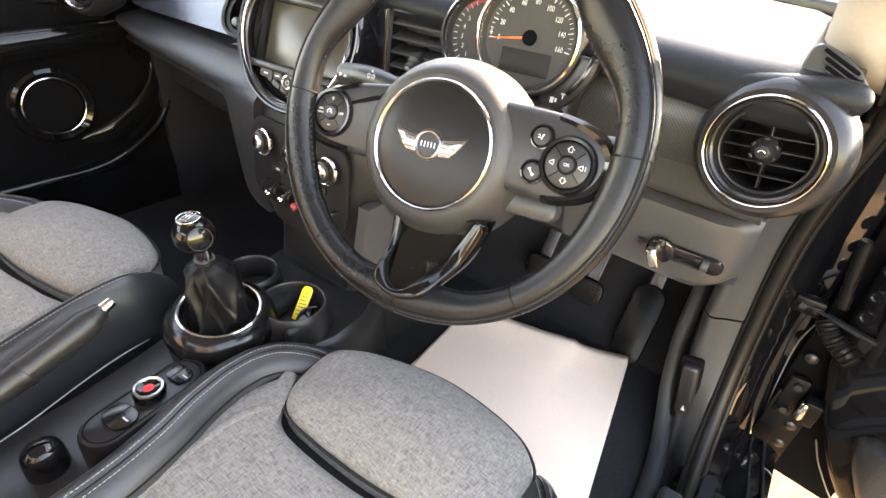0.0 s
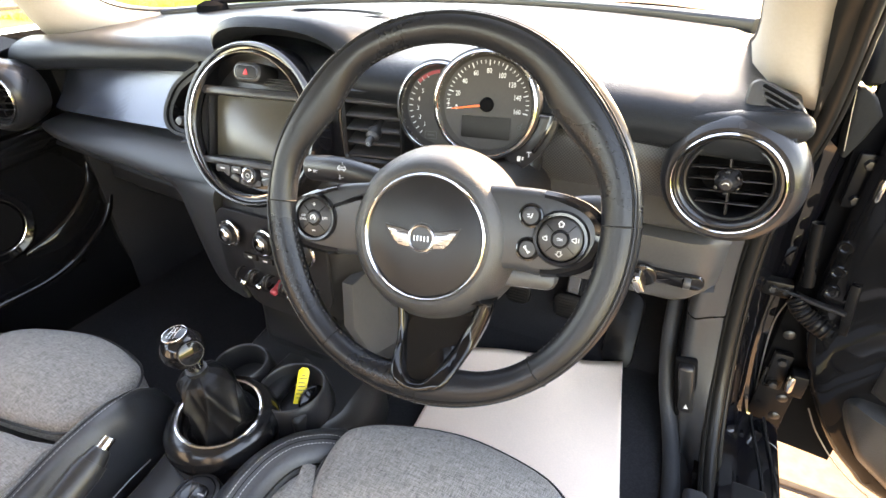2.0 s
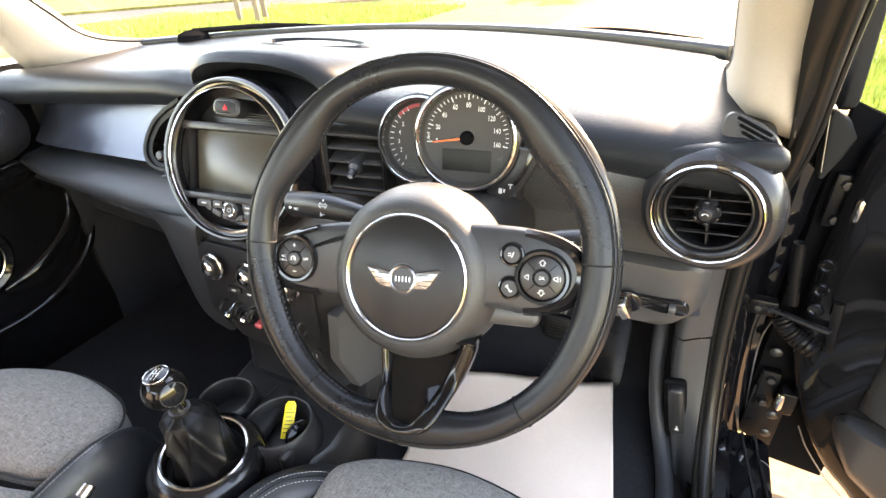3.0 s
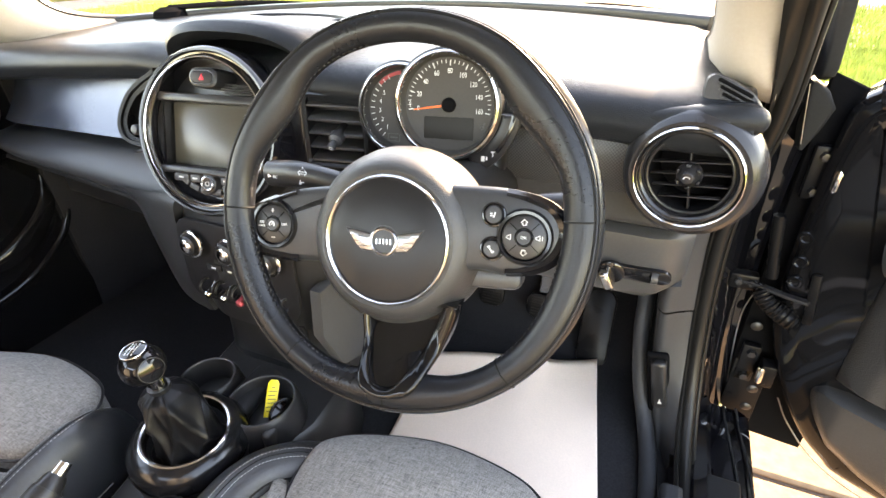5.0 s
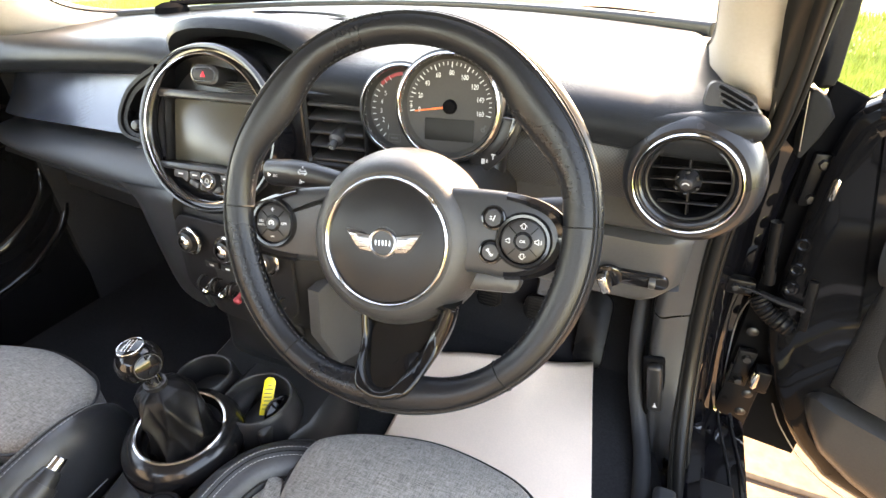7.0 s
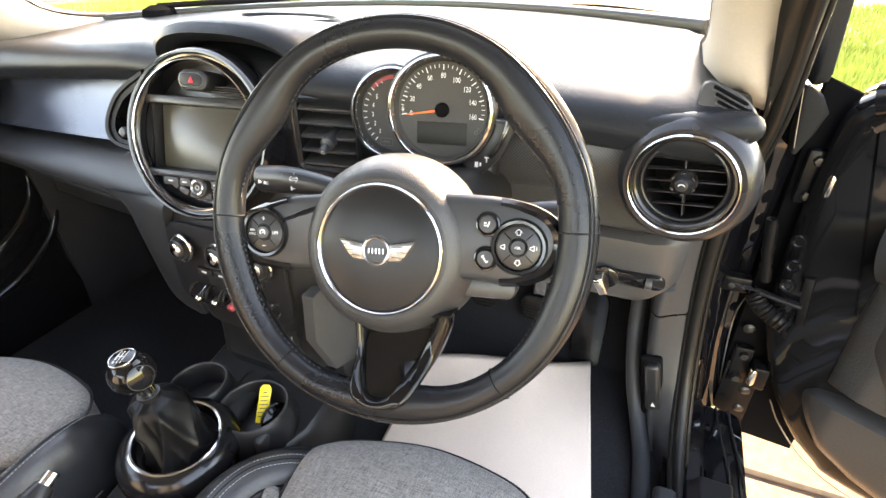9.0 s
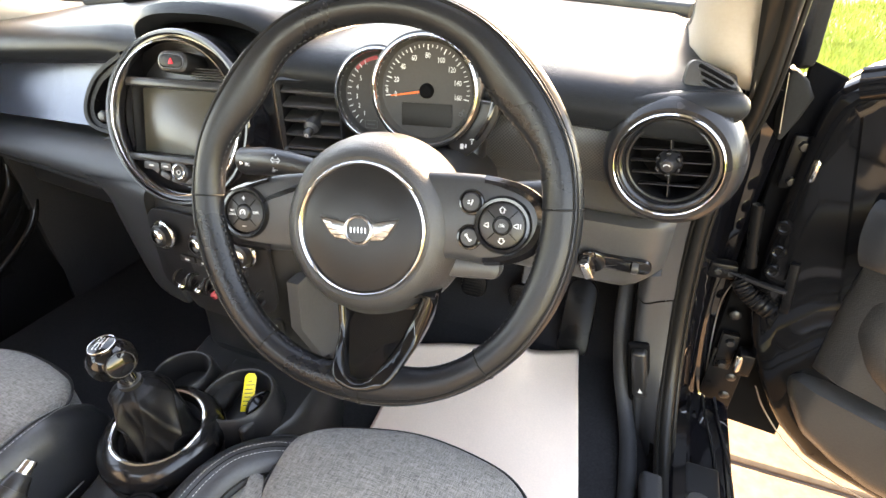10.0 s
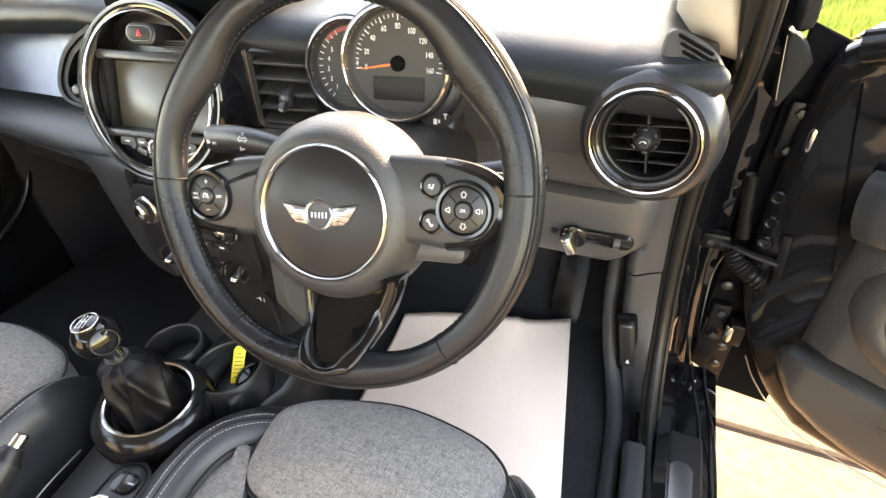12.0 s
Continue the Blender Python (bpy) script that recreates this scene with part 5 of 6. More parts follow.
# side spokes
SPOKES = {1: [(0.026, 0.034), (0.0761, 0.0328), (0.1069, 0.0304), (0.1311, 0.0246), (0.1481, 0.0144), (0.156, -0.0018), (0.1538, -0.0188), (0.1438, -0.034), (0.1227, -0.0431), (0.098, -0.0451), (0.0801, -0.0425), (0.026, -0.044)],
          -1: [(-0.036, 0.031), (-0.0707, 0.0286), (-0.1041, 0.0248), (-0.1358, 0.0155), (-0.1580, 0.0033), (-0.1660, -0.0114), (-0.1640, -0.0285), (-0.15, -0.0402), (-0.1176, -0.0454), (-0.0799, -0.0455), (-0.036, -0.046)]}


def spoke(s):
    o = [(p.x, p.y) for p in spline([(x, y, 0) for x, y in SPOKES[s]], 5)]
    return o if s > 0 else o[::-1]


for s, px in ((-1, -0.1285), (1, 0.1175)):
    o = spoke(s)
    sp = part("side_spoke", moved(grid([[(x, y, -0.034) for x, y in inset(o, 0.006)], [(x, y, -0.020) for x, y in o], [(x, y, -0.011) for x, y in o], [(x, y, -0.007) for x, y in inset(o, 0.003)], [(x, y, -0.005) for x, y in inset(o, 0.008)]], close_u=True, cap=True), WM), DASHLOWER, wheel)
    edge = [(x, y) for x, y in o if abs(x) > 0.100]
    edge_in = [(x - s * 0.010 * min(1, max(0, (abs(x) - 0.10) / 0.03)), y * (0.80 if y > -0.010 else 0.86)) for x, y in edge]
    lip = [[(x, y, -0.012), (x * 1.002, y * 1.01, -0.0065), ((x + p) / 2, (y + q) / 2, -0.0022), (p, q, -0.0042), (p, q, -0.010)] for (x, y), (p, q) in zip(edge, edge_in)]
    part("gloss_bezel", moved(grid(lip), WM), GLOSS, sp, "gloss black bezel")
    PM = WM @ pose(px, -0.010, -0.005) @ Matrix.Diagonal((0.93, 0.93, 1, 1))
    pad_ = part("button_pad", lathe([(0.0, 0.0035), (0.0185, 0.0035), (0.0205, 0.0025), (0.0212, 0.0)], 48), PLASTIC, sp, m=PM)
    part("pad_rim", lathe([(0.0208, 0.0), (0.0222, 0.0048), (0.0248, 0.0050), (0.0268, 0.0)], 48), GLOSS, pad_, "gloss black rim", m=PM)
    part("centre_button", lathe([(0.0, 0.0058), (0.0062, 0.0058), (0.0074, 0.0048), (0.0078, 0.0034)], 32), SATIN, pad_, m=PM)
    part("pad_gap", merge(moved(torus(0.0084, 0.0006, 32, 6, z=0.0034), PM), *[moved(plain_bar(0.0095, 0.0008, 0.0006), PM @ pose(0.0142 * math.cos(a), 0.0142 * math.sin(a), 0.0035, 0, 0, math.degrees(a))) for a in (radians(45 + 90 * k) for k in range(4))]), VOID, pad_)
    if s < 0:
        part("letters", merge(moved(lettering("LIM", 0.0042), PM @ pose(0.0135, 0, 0.0038)), moved(lettering("RES", 0.0034), PM @ pose(-0.0135, 0.0018, 0.0038)), moved(lettering("CNCL", 0.0032), PM @ pose(-0.0135, -0.0022, 0.0038)),
                              moved(lettering("+", 0.0085), PM @ pose(0, 0.0142, 0.0038)), moved(plain_bar(0.0042, 0.0008), PM @ pose(0, -0.0140, 0.0038)), moved(lathe([(0.0022, 0.0), (0.0028, 0.0002), (0.0034, 0.0)], 16, -40, 260), PM @ pose(0, 0, 0.0060)),
                              moved(plain_bar(0.0035, 0.0007), PM @ pose(0.0008, 0.0006, 0.0061, 0, 0, 50))), WHITE, pad_)
    else:
        arrows = []
        for rz in (0, 180):
            for x, y, w, r_ in ((-0.0016, 0.0016, 0.0045, 45), (0.0016, 0.0016, 0.0045, -45), (0, -0.0022, 0.0032, 0), (-0.0016, -0.001, 0.0026, 90), (0.0016, -0.001, 0.0026, 90)):
                arrows.append(moved(plain_bar(w, 0.0006), PM @ pose(0, 0, 0, 0, 0, rz) @ pose(x, 0.0138 + y, 0.0038, 0, 0, r_)))
        for sx in (-1, 1):
            for x, y, w, r_ in ((0.0, 0.0014, 0.0046, 25), (0.0, -0.0014, 0.0046, -25), (0.0021, 0.0, 0.0046, 90)):
                arrows.append(moved(plain_bar(w, 0.0006), PM @ pose(0.0135 * sx - 0.001, 0, 0.0038) @ pose(x, y, 0, 0, 0, r_)))
        arrows.append(moved(plain_bar(0.0006, 0.0040), PM @ pose(0.0168, 0, 0.0038)))
        part("letters", merge(moved(lettering("OK", 0.0040), PM @ pose(0, 0, 0.0060)), *arrows), WHITE, pad_)
        for bx, by, sym in ((0.0905, 0.0085, 0), (0.0895, -0.0215, 1)):
            QM = WM @ pose(bx, by, -0.005)
            rb = part("round_button", lathe([(0.0, 0.0040), (0.0070, 0.0036), (0.0082, 0.0022), (0.0086, 0.0)], 28), PLASTIC, sp, m=QM)
            part("button_rim", lathe([(0.0086, 0.0), (0.0092, 0.0020), (0.0106, 0.0018), (0.0112, 0.0)], 28), GLOSS, rb, m=QM)
            part("symbol", merge(moved(plain_bar(0.0012, 0.0062), QM @ pose(-0.0008, 0, 0.0042, 0, 0, 35)), moved(plain_bar(0.0026, 0.0014), QM @ pose(-0.0022, 0.0022, 0.0042, 0, 0, 35)), moved(plain_bar(0.0026, 0.0014), QM @ pose(0.0016, -0.0024, 0.0042, 0, 0, 35))) if sym else
                 merge(moved(plain_bar(0.0010, 0.0050), QM @ pose(0.001, 0, 0.0042, 0, 0, -20)), moved(plain_bar(0.0020, 0.0010), QM @ pose(-0.0018, 0.0012, 0.0042)), moved(plain_bar(0.0024, 0.0010), QM @ pose(-0.0018, -0.0008, 0.0042))), WHITE, rb)
# underside cover between the spokes and the lower spoke
part("lower_cover", moved(slab([(x, y) for x, y in rrect(0.17, 0.022, 0.01)], -0.045, -0.026, 0.006), WM @ pose(0.03, -0.052, 0)), GREYPLASTIC, wheel)
o = [(-0.0364, -0.075), (-0.0364, -0.0929), (-0.0331, -0.1295), (-0.0238, -0.1543), (-0.0029, -0.1629), (0.023, -0.1563), (0.0393, -0.1317), (0.0522, -0.1028), (0.0600, -0.075)]
n_ = [(-0.0270, -0.078), (-0.0274, -0.0993), (-0.0241, -0.1284), (-0.0120, -0.1500), (-0.0005, -0.1535), (0.0120, -0.1466), (0.0305, -0.1162), (0.0420, -0.0890), (0.0460, -0.078)]
outer = [(p.x, p.y) for p in spline([(x, y, 0) for x, y in o], 5)]
inner = [(p.x, p.y) for p in spline([(x, y, 0) for x, y in n_], 5)]


def lift(y):
    """The lower end of the spoke climbs over the inner edge of the rim."""
    u = min(1.0, max(0.0, (-0.116 - y) / 0.038))
    return 0.033 * u * u * (3 - 2 * u)


rows = [[(x, y, z + lift(y)) for x, y in ring] for ring, z in ((outer, -0.034), (outer, -0.011), (inset(outer, 0.0018), -0.0075), (inset(outer, 0.0045), -0.0062), (inset(inner, -0.0022), -0.0076), (inner, -0.0105), (inner, -0.020))]
ls_ = part("lower_spoke", grid(rows, close_u=True), SPOKEBLACK, wheel, "gloss black lower spoke", m=WM, angle=85)
mid = (0.008, -0.108)
rows = [[(mid[0] + (x - mid[0]) * k, mid[1] + (y - mid[1]) * k, -0.0185 + lift(y) * k) for x, y in inner] for k in (1.01, 0.85, 0.65, 0.45, 0.25, 0.02)]
part("spoke_panel", grid(rows, close_u=True, cap=True), SPOKEBLACK, ls_, m=WM)


# ---- centre console ----
con = thing("centre_console", "black plastic console between the seats with two cup holders", "centre console", (0.02, 0.0, 0.272))
rows = []
for y, xl, xr, zt in ((0.24, -0.115, 0.135, 0.43), (0.17, -0.115, 0.165, 0.418), (0.10, -0.105, 0.165, 0.412), (0.03, -0.092, 0.140, 0.408), (-0.05, -0.075, 0.112, 0.400), (-0.12, -0.060, 0.112, 0.400), (-0.22, -0.050, 0.112, 0.395), (-0.45, -0.050, 0.112, 0.385), (-0.80, -0.05, 0.11, 0.38)):
    rows.append([(xl - 0.012, y, 0.27), (xl - 0.004, y, zt - 0.05), (xl, y, zt - 0.015), (xl + 0.012, y, zt - 0.003), (xl * 0.5 + xr * 0.5, y, zt), (xr - 0.012, y, zt - 0.003), (xr, y, zt - 0.015), (xr + 0.004, y, zt - 0.05), (xr + 0.012, y, 0.27)])
part("body", grid(rows, cap=True), PLASTIC, con)
for cx, cy, R in ((-0.046, 0.086, 0.044), (0.077, 0.079, 0.052)):
    dz = 0.0 if cx < 0 else 0.002
    cup = part("cup_holder", lathe([(R + 0.016, 0.392), (R + 0.010, 0.425), (R + 0.006, 0.447), (R + 0.002, 0.4535), (R - 0.002, 0.4525), (R - 0.004, 0.445), (R - 0.007, 0.38), (R - 0.012, 0.335), (0.0, 0.333)], 44), PLASTIC, con, m=pose(cx, cy, dz))
    part("cup_rim", torus(R + 0.0005, 0.0022, 44, 8, z=0.4525), GREYPLASTIC, cup, m=pose(cx, cy, dz))
part("divider_web", sweep([(0.02, 0.155, 0.420), (0.025, 0.10, 0.425), (0.03, 0.05, 0.425)], rrect(0.05, 0.03, 0.012)), PLASTIC, con)
# Light edge of the seat valance, put on the console as a bright strip.
part("valance_edge", sweep(spline([(-0.062, -0.10, 0.404), (-0.058, -0.15, 0.404), (-0.047, -0.21, 0.402), (-0.030, -0.28, 0.400), (-0.022, -0.34, 0.398)], 6), oval(0.0011, 0.0011, 6)), DULLMETAL, con)
part("key_wall", box(0.122, 0.050, 0.42, 0.014, 0.045, 0.055, 0.006, 3), PLASTIC, con)

# gear lever
GM = pose(0.0217, -0.0184, 0.468, 1.6, 5.9, 0)
gear = thing("gear_lever", "gear lever with glossy black knob, leather gaiter and chrome ring", "gear lever", m=GM)
part("surround", lathe([(0.0600, 0.000), (0.0640, 0.0015), (0.0700, -0.001), (0.0790, -0.009), (0.0845, -0.020), (0.0855, -0.032), (0.082, -0.040), (0.078, -0.075)], 64), SHEENBLACK, gear, "smooth black surround", m=GM)
part("surround_base", lathe([(0.0862, -0.034), (0.0850, -0.045), (0.080, -0.085)], 56), PLASTIC, gear, m=GM)
part("chrome_ring", lathe([(0.0550, -0.012), (0.0562, -0.002), (0.0588, 0.0026), (0.0615, 0.0034), (0.0638, 0.0024), (0.0650, -0.001)], 64), CHROME, gear, "chrome ring", m=GM)
part("ring_wall", lathe([(0.0572, -0.001), (0.0545, -0.022), (0.050, -0.032)], 56), GREYPLASTIC, gear, m=GM)
NECK = Vector((0.013, -0.022, 0.556))
rows = []
rnd = random.Random(7)
ph = [rnd.uniform(0, 6.28) for _ in range(6)]
for j in range(40):
    t = j / 39
    c = Vector((0.0217, -0.0184, 0.436)).lerp(NECK, t) + Vector((0.006, 0.0, 0.0)) * math.sin(math.pi * t)
    base = float(np.interp(t, (0, 0.10, 0.25, 0.5, 0.72, 0.86, 0.95, 1.0), (0.052, 0.047, 0.0445, 0.0435, 0.041, 0.037, 0.030, 0.0150)))
    ring = []
    for i in range(160):
        a = 2 * math.pi * i / 160
        fold = 0.0
        for k_, (n_f, amp, tw) in enumerate(((2, 0.0060, 1.8), (3, 0.0046, -3.2), (4, 0.0018, 4.0))):
            w_f = 1.0 - abs(math.sin(n_f * a * 0.5 * 2 + ph[k_] + tw * t + 0.7 * math.sin(2 * a + ph[5])))
            fold += amp * (w_f ** 1.8 * 1.5 - 0.6)
        fold *= math.sin(math.pi * min(1, 0.10 + t * 0.86)) ** 0.7
        sag = 0.007 * math.sin(a + ph[4]) * max(0.0, t - 0.35) * (1 - t) * 3 + 0.007 * math.sin(9 * t + 2 * a + ph[3]) * (1 - t)
        r = base + fold
        ring.append((c.x + r * math.cos(a), c.y + r * math.sin(a), c.z + sag))
    rows.append(ring)
part("gaiter", grid(rows, close_u=True), GAITERSKIN, gear, "creased black leather gaiter", angle=85)
part("neck", sweep([NECK - Vector((0, 0, 0.016)), NECK + Vector((0.001, -0.002, 0.012)), NECK + Vector((0.003, -0.006, 0.046))], oval(0.0115, 0.0115, 20)), CHROME, gear, "chrome neck")
part("neck_collar", sweep([NECK + Vector((0, 0, -0.012)), NECK + Vector((0, -0.001, 0.006))], oval(0.0150, 0.0150, 20)), SATIN, gear)
KC, KR = Vector((0.0175, -0.0325, 0.6107)), 0.0288
rows = []
for j in range(33):
    b = math.pi * j / 32
    rows.append([KC + Vector((KR * math.sin(b) * math.cos(a), KR * math.sin(b) * math.sin(a), -0.97 * KR * math.cos(b))) for a in (2 * math.pi * k / 40 for k in range(40))])
knob_bm = grid(rows, close_u=True)
bmesh.ops.remove_doubles(knob_bm, verts=knob_bm.verts, dist=1e-5)
knob = part("knob", knob_bm, GLOSS, gear, "glossy black knob", angle=70)


def on_knob(n, d):
    """A place on the knob whose local z points out of it along n."""
    n = Vector(n).normalized()
    r = Vector((0.96, 0.28, 0)).cross(n).normalized()
    m = Matrix((r.cross(n), r, n)).transposed().to_4x4()
    m.translation = KC + n * d
    return m


CMx = on_knob((-0.05, -0.10, 1.0), KR - 0.0052)
part("shift_plate", lathe([(0.0, 0.0068), (0.010, 0.0062), (0.0155, 0.0046), (0.0165, 0.0)], 36), GLOSS, knob, m=CMx)
part("plate_ring", torus(0.0160, 0.0009, 40, 8, z=0.0042), CHROME, knob, "chrome ring", m=CMx)
SDx = on_knob((0.93, -0.22, 0.22), KR - 0.0050)
part("side_disc", lathe([(0.0, 0.0068), (0.008, 0.0062), (0.0150, 0.0046), (0.0170, 0.0036), (0.0175, 0.0)], 40), GLOSS, knob, m=SDx)
part("side_ring", torus(0.0163, 0.0006, 40, 6, z=0.0042), GREYPLASTIC, knob, m=SDx)
pat = [moved(plain_bar(0.0008, 0.011), CMx @ pose(x, 0, 0.0068)) for x in (-0.005, 0.0, 0.005)] + [moved(plain_bar(0.0108, 0.0008), CMx @ pose(0, 0, 0.0069))]
pat += [moved(lettering(c, 0.0048), CMx @ pose(x, y, 0.0064)) for c, x, y in (("1", -0.005, 0.0085), ("3", 0.0, 0.0085), ("5", 0.005, 0.0085), ("2", -0.005, -0.0085), ("4", 0.0, -0.0085), ("6", 0.005, -0.0085))]
part("shift_pattern", merge(*pat), WHITE, knob)

# handbrake
hb = thing("handbrake", "black handbrake lever with bright button", "handbrake", (0, -0.4, 0.40))
hp = spline([(0.004, -0.62, 0.37), (0.002, -0.45, 0.432), (0.0, -0.30, 0.494), (-0.001, -0.22, 0.520), (-0.002, -0.178, 0.534)], 8)
part("grip", sweep(hp, oval(0.0185, 0.0195, 20), scale=lambda t: 0.9 + 0.16 * t - 0.1 * max(0, t - 0.9) / 0.1), PLASTIC, hb)
part("grip_band", sweep([(0.0005, -0.268, 0.5045), (0.0, -0.263, 0.5065)], oval(0.0205, 0.0212, 24)), SATIN, hb)
part("end_collar", sweep([(-0.002, -0.182, 0.533), (-0.0025, -0.170, 0.5385), (-0.003, -0.163, 0.541)], oval(0.0135, 0.0135, 18), scale=lambda t: 1.25 - 0.4 * t), SATIN, hb)
part("button", sweep([(-0.003, -0.165, 0.541), (-0.003, -0.152, 0.5465), (-0.003, -0.149, 0.548)], oval(0.0085, 0.0085, 16), scale=lambda t: 1.0 - 0.15 * t), CHROME, hb, "bright metal button")
part("boot", grid([[(0.0 + r * math.cos(a) * 0.042, y + math.sin(a) * 0.075 * r, z) for a in np.linspace(0, 2 * math.pi, 25)[:-1]] for r, y, z in ((1.25, -0.44, 0.388), (1.15, -0.44, 0.402), (0.8, -0.47, 0.425), (0.55, -0.50, 0.43))], close_u=True, cap=True), GAITERSKIN, hb)

# controller island behind the gear lever
isl = thing("controller", "rotary controller with red centre and oblong buttons on the console", "controller", (0.07, -0.16, 0.40))
ISM = pose(0.0775, -0.172, 0.436, 0, 0, 6)
part("island", moved(grid([[(x, y, z) for x, y in rrect(w, l, w * 0.49, 10)] for w, l, z in ((0.070, 0.176, -0.066), (0.069, 0.175, -0.014), (0.067, 0.173, -0.006), (0.062, 0.168, -0.001), (0.056, 0.162, 0.0))], close_u=True, cap=True), ISM), VENTSKIN, isl, "smooth black capsule-shaped housing")
part("face_groove", sweep([ISM @ Vector((x, y, 0.0002)) for x, y in rrect(0.053, 0.158, 0.026, 10)], oval(0.0008, 0.0008, 6), closed=True), VOID, isl)
part("dial", lathe([(0.0, 0.0135), (0.0150, 0.0135), (0.0172, 0.0150), (0.0200, 0.0140), (0.0212, 0.0100), (0.0206, 0.0)], 10), GLOSS, isl, "faceted black dial", m=ISM @ pose(-0.001, 0.008, 0))
part("dial_ring", lathe([(0.0152, 0.0142), (0.0168, 0.0160), (0.0192, 0.0156), (0.0204, 0.0128)], 10), DULLMETAL, isl, "bright faceted ring", m=ISM @ pose(-0.001, 0.008, 0))
part("dial_centre", lathe([(0.0, 0.0146), (0.0058, 0.0142), (0.0074, 0.0134)], 24), RED, isl, "red centre", m=ISM @ pose(-0.001, 0.008, 0))
for x, y, w, l in ((0.000, 0.052, 0.038, 0.028), (0.002, -0.036, 0.046, 0.036)):
    b = part("button", moved(slab(rrect(w, l, min(w, l) * 0.45), 0, 0.0045, 0.0018), ISM @ pose(x, y, 0)), SHEENBLACK, isl)
    part("button_split", moved(plain_bar(0.0010, l * 0.94, 0.0006), ISM @ pose(x - 0.002, y, 0.0045)), VOID, b)
    part("symbol", moved(plain_bar(0.010, 0.0020), ISM @ pose(x + 0.012, y, 0.0048)), WHITE, b)
part("rear_cap", lathe([(0.0, 0.016), (0.012, 0.014), (0.021, 0.006), (0.024, -0.006), (0.0245, -0.04)], 32), GLOSS, isl, "gloss black domed cap", m=pose(0.050, -0.290, 0.420))

# key fob with yellow tag in the cup holder
tag = thing("key_tag", "yellow key tag with handwritten marks in the cup holder", "key tag", (0.07, 0.105, 0.40))
T0, T1 = Vector((0.0825, 0.082, 0.423)), Vector((0.0765, 0.111, 0.459))
tx = (T1 - T0).normalized()
tz = Vector((0.62, -0.55, 0.55))
tz = (tz - tx * tz.dot(tx)).normalized()
ty = tz.cross(tx)
TGM = Matrix((tx, ty, tz)).transposed().to_4x4()
TGM.translation = (T0 + T1) / 2
L = (T1 - T0).length + 0.014
part("plate", moved(slab([(-L / 2, -0.0090), (L / 2 - 0.006, -0.0090), (L / 2, -0.005), (L / 2, 0.005), (L / 2 - 0.006, 0.0090), (-L / 2, 0.0090)], -0.001, 0.001, 0.0004), TGM), YELLOW, tag)
part("marks", merge(*[moved(plain_bar(0.0012, w), TGM @ pose(x, y, 0.0012, 0, 0, 4)) for x, y, w in ((-0.020, 0, 0.012), (-0.0135, 0.001, 0.012), (-0.007, -0.001, 0.013), (-0.001, 0, 0.012), (0.005, 0.001, 0.011), (0.012, 0.0, 0.013), (0.018, 0.0, 0.006))]), SATIN, tag)
fob = thing("key_fob", "round black car key fob lying in the cup holder", "key", (0.10, 0.10, 0.37))
part("case", moved(slab(oval(0.024, 0.028, 30), -0.006, 0.006, 0.004), pose(0.103, 0.093, 0.418, 35, 40, 20)), GLOSS, fob)
part("rim", moved(torus(0.0225, 0.0007, 36, 6), pose(0.1055, 0.0915, 0.422, 35, 40, 20)), DARKMETAL, fob, "dark rim")


# ---- seats ----
def crowned(outline, z_edge, crown, depth, lip):
    """A padded panel: sides up to a rounded edge, then a domed top."""
    n = len(outline)
    cx, cy = sum(p[0] for p in outline) / n, sum(p[1] for p in outline) / n
    rows = [[(x, y, z_edge - depth) for x, y in outline], [(x, y, z_edge - lip) for x, y in outline]]
    for k in range(1, 4):
        a = math.pi / 2 * k / 3
        rows.append([(x, y, z_edge - lip + lip * math.sin(a)) for x, y in inset(outline, lip * (1 - math.cos(a)))])
    base = inset(outline, lip)
    for k in range(1, 13):
        t = k / 12
        rows.append([(x + (cx - x) * t, y + (cy - y) * t, z_edge + crown * (1 - (1 - t) ** 2.2)) for x, y in base])
    bm = grid(rows, close_u=True)
    bmesh.ops.remove_doubles(bm, verts=bm.verts, dist=1e-5)
    return bm


seat = thing("front_seat", "grey cloth front seat with black leather bolsters and pale stitching", "seat", (0.375, -0.25, 0.272), group="front seats")
o = spline([(0.207, 0.034, 0), (0.216, -0.035, 0), (0.236, -0.064, 0), (0.275, -0.074, 0), (0.38, -0.072, 0), (0.47, -0.058, 0), (0.530, -0.040, 0), (0.553, 0.0, 0), (0.552, 0.045, 0), (0.534, 0.082, 0), (0.485, 0.107, 0), (0.381, 0.116, 0), (0.285, 0.094, 0), (0.228, 0.066, 0)], 7, True)
thigh = [(p.x, p.y) for p in o]
part("thigh_pad", crowned(thigh, 0.466, 0.013, 0.08, 0.022), FABRIC, seat, "grey melange cloth front cushion")
part("piping", sweep([(x, y, 0.4475) for x, y in inset(thigh, -0.002)], oval(0.0022, 0.0022, 8), closed=True), PLASTIC, seat)
o = spline([(0.196, -0.012, 0), (0.166, -0.09, 0), (0.174, -0.20, 0), (0.190, -0.30, 0), (0.195, -0.55, 0), (0.37, -0.60, 0), (0.565, -0.55, 0), (0.582, -0.30, 0), (0.584, -0.07, 0), (0.47, -0.072, 0), (0.38, -0.086, 0), (0.28, -0.088, 0), (0.236, -0.074, 0), (0.214, -0.040, 0)], 6, True)
part("seat_cushion", crowned([(p.x, p.y) for p in o], 0.452, 0.002, 0.10, 0.020), FABRIC, seat, "grey cloth main cushion")
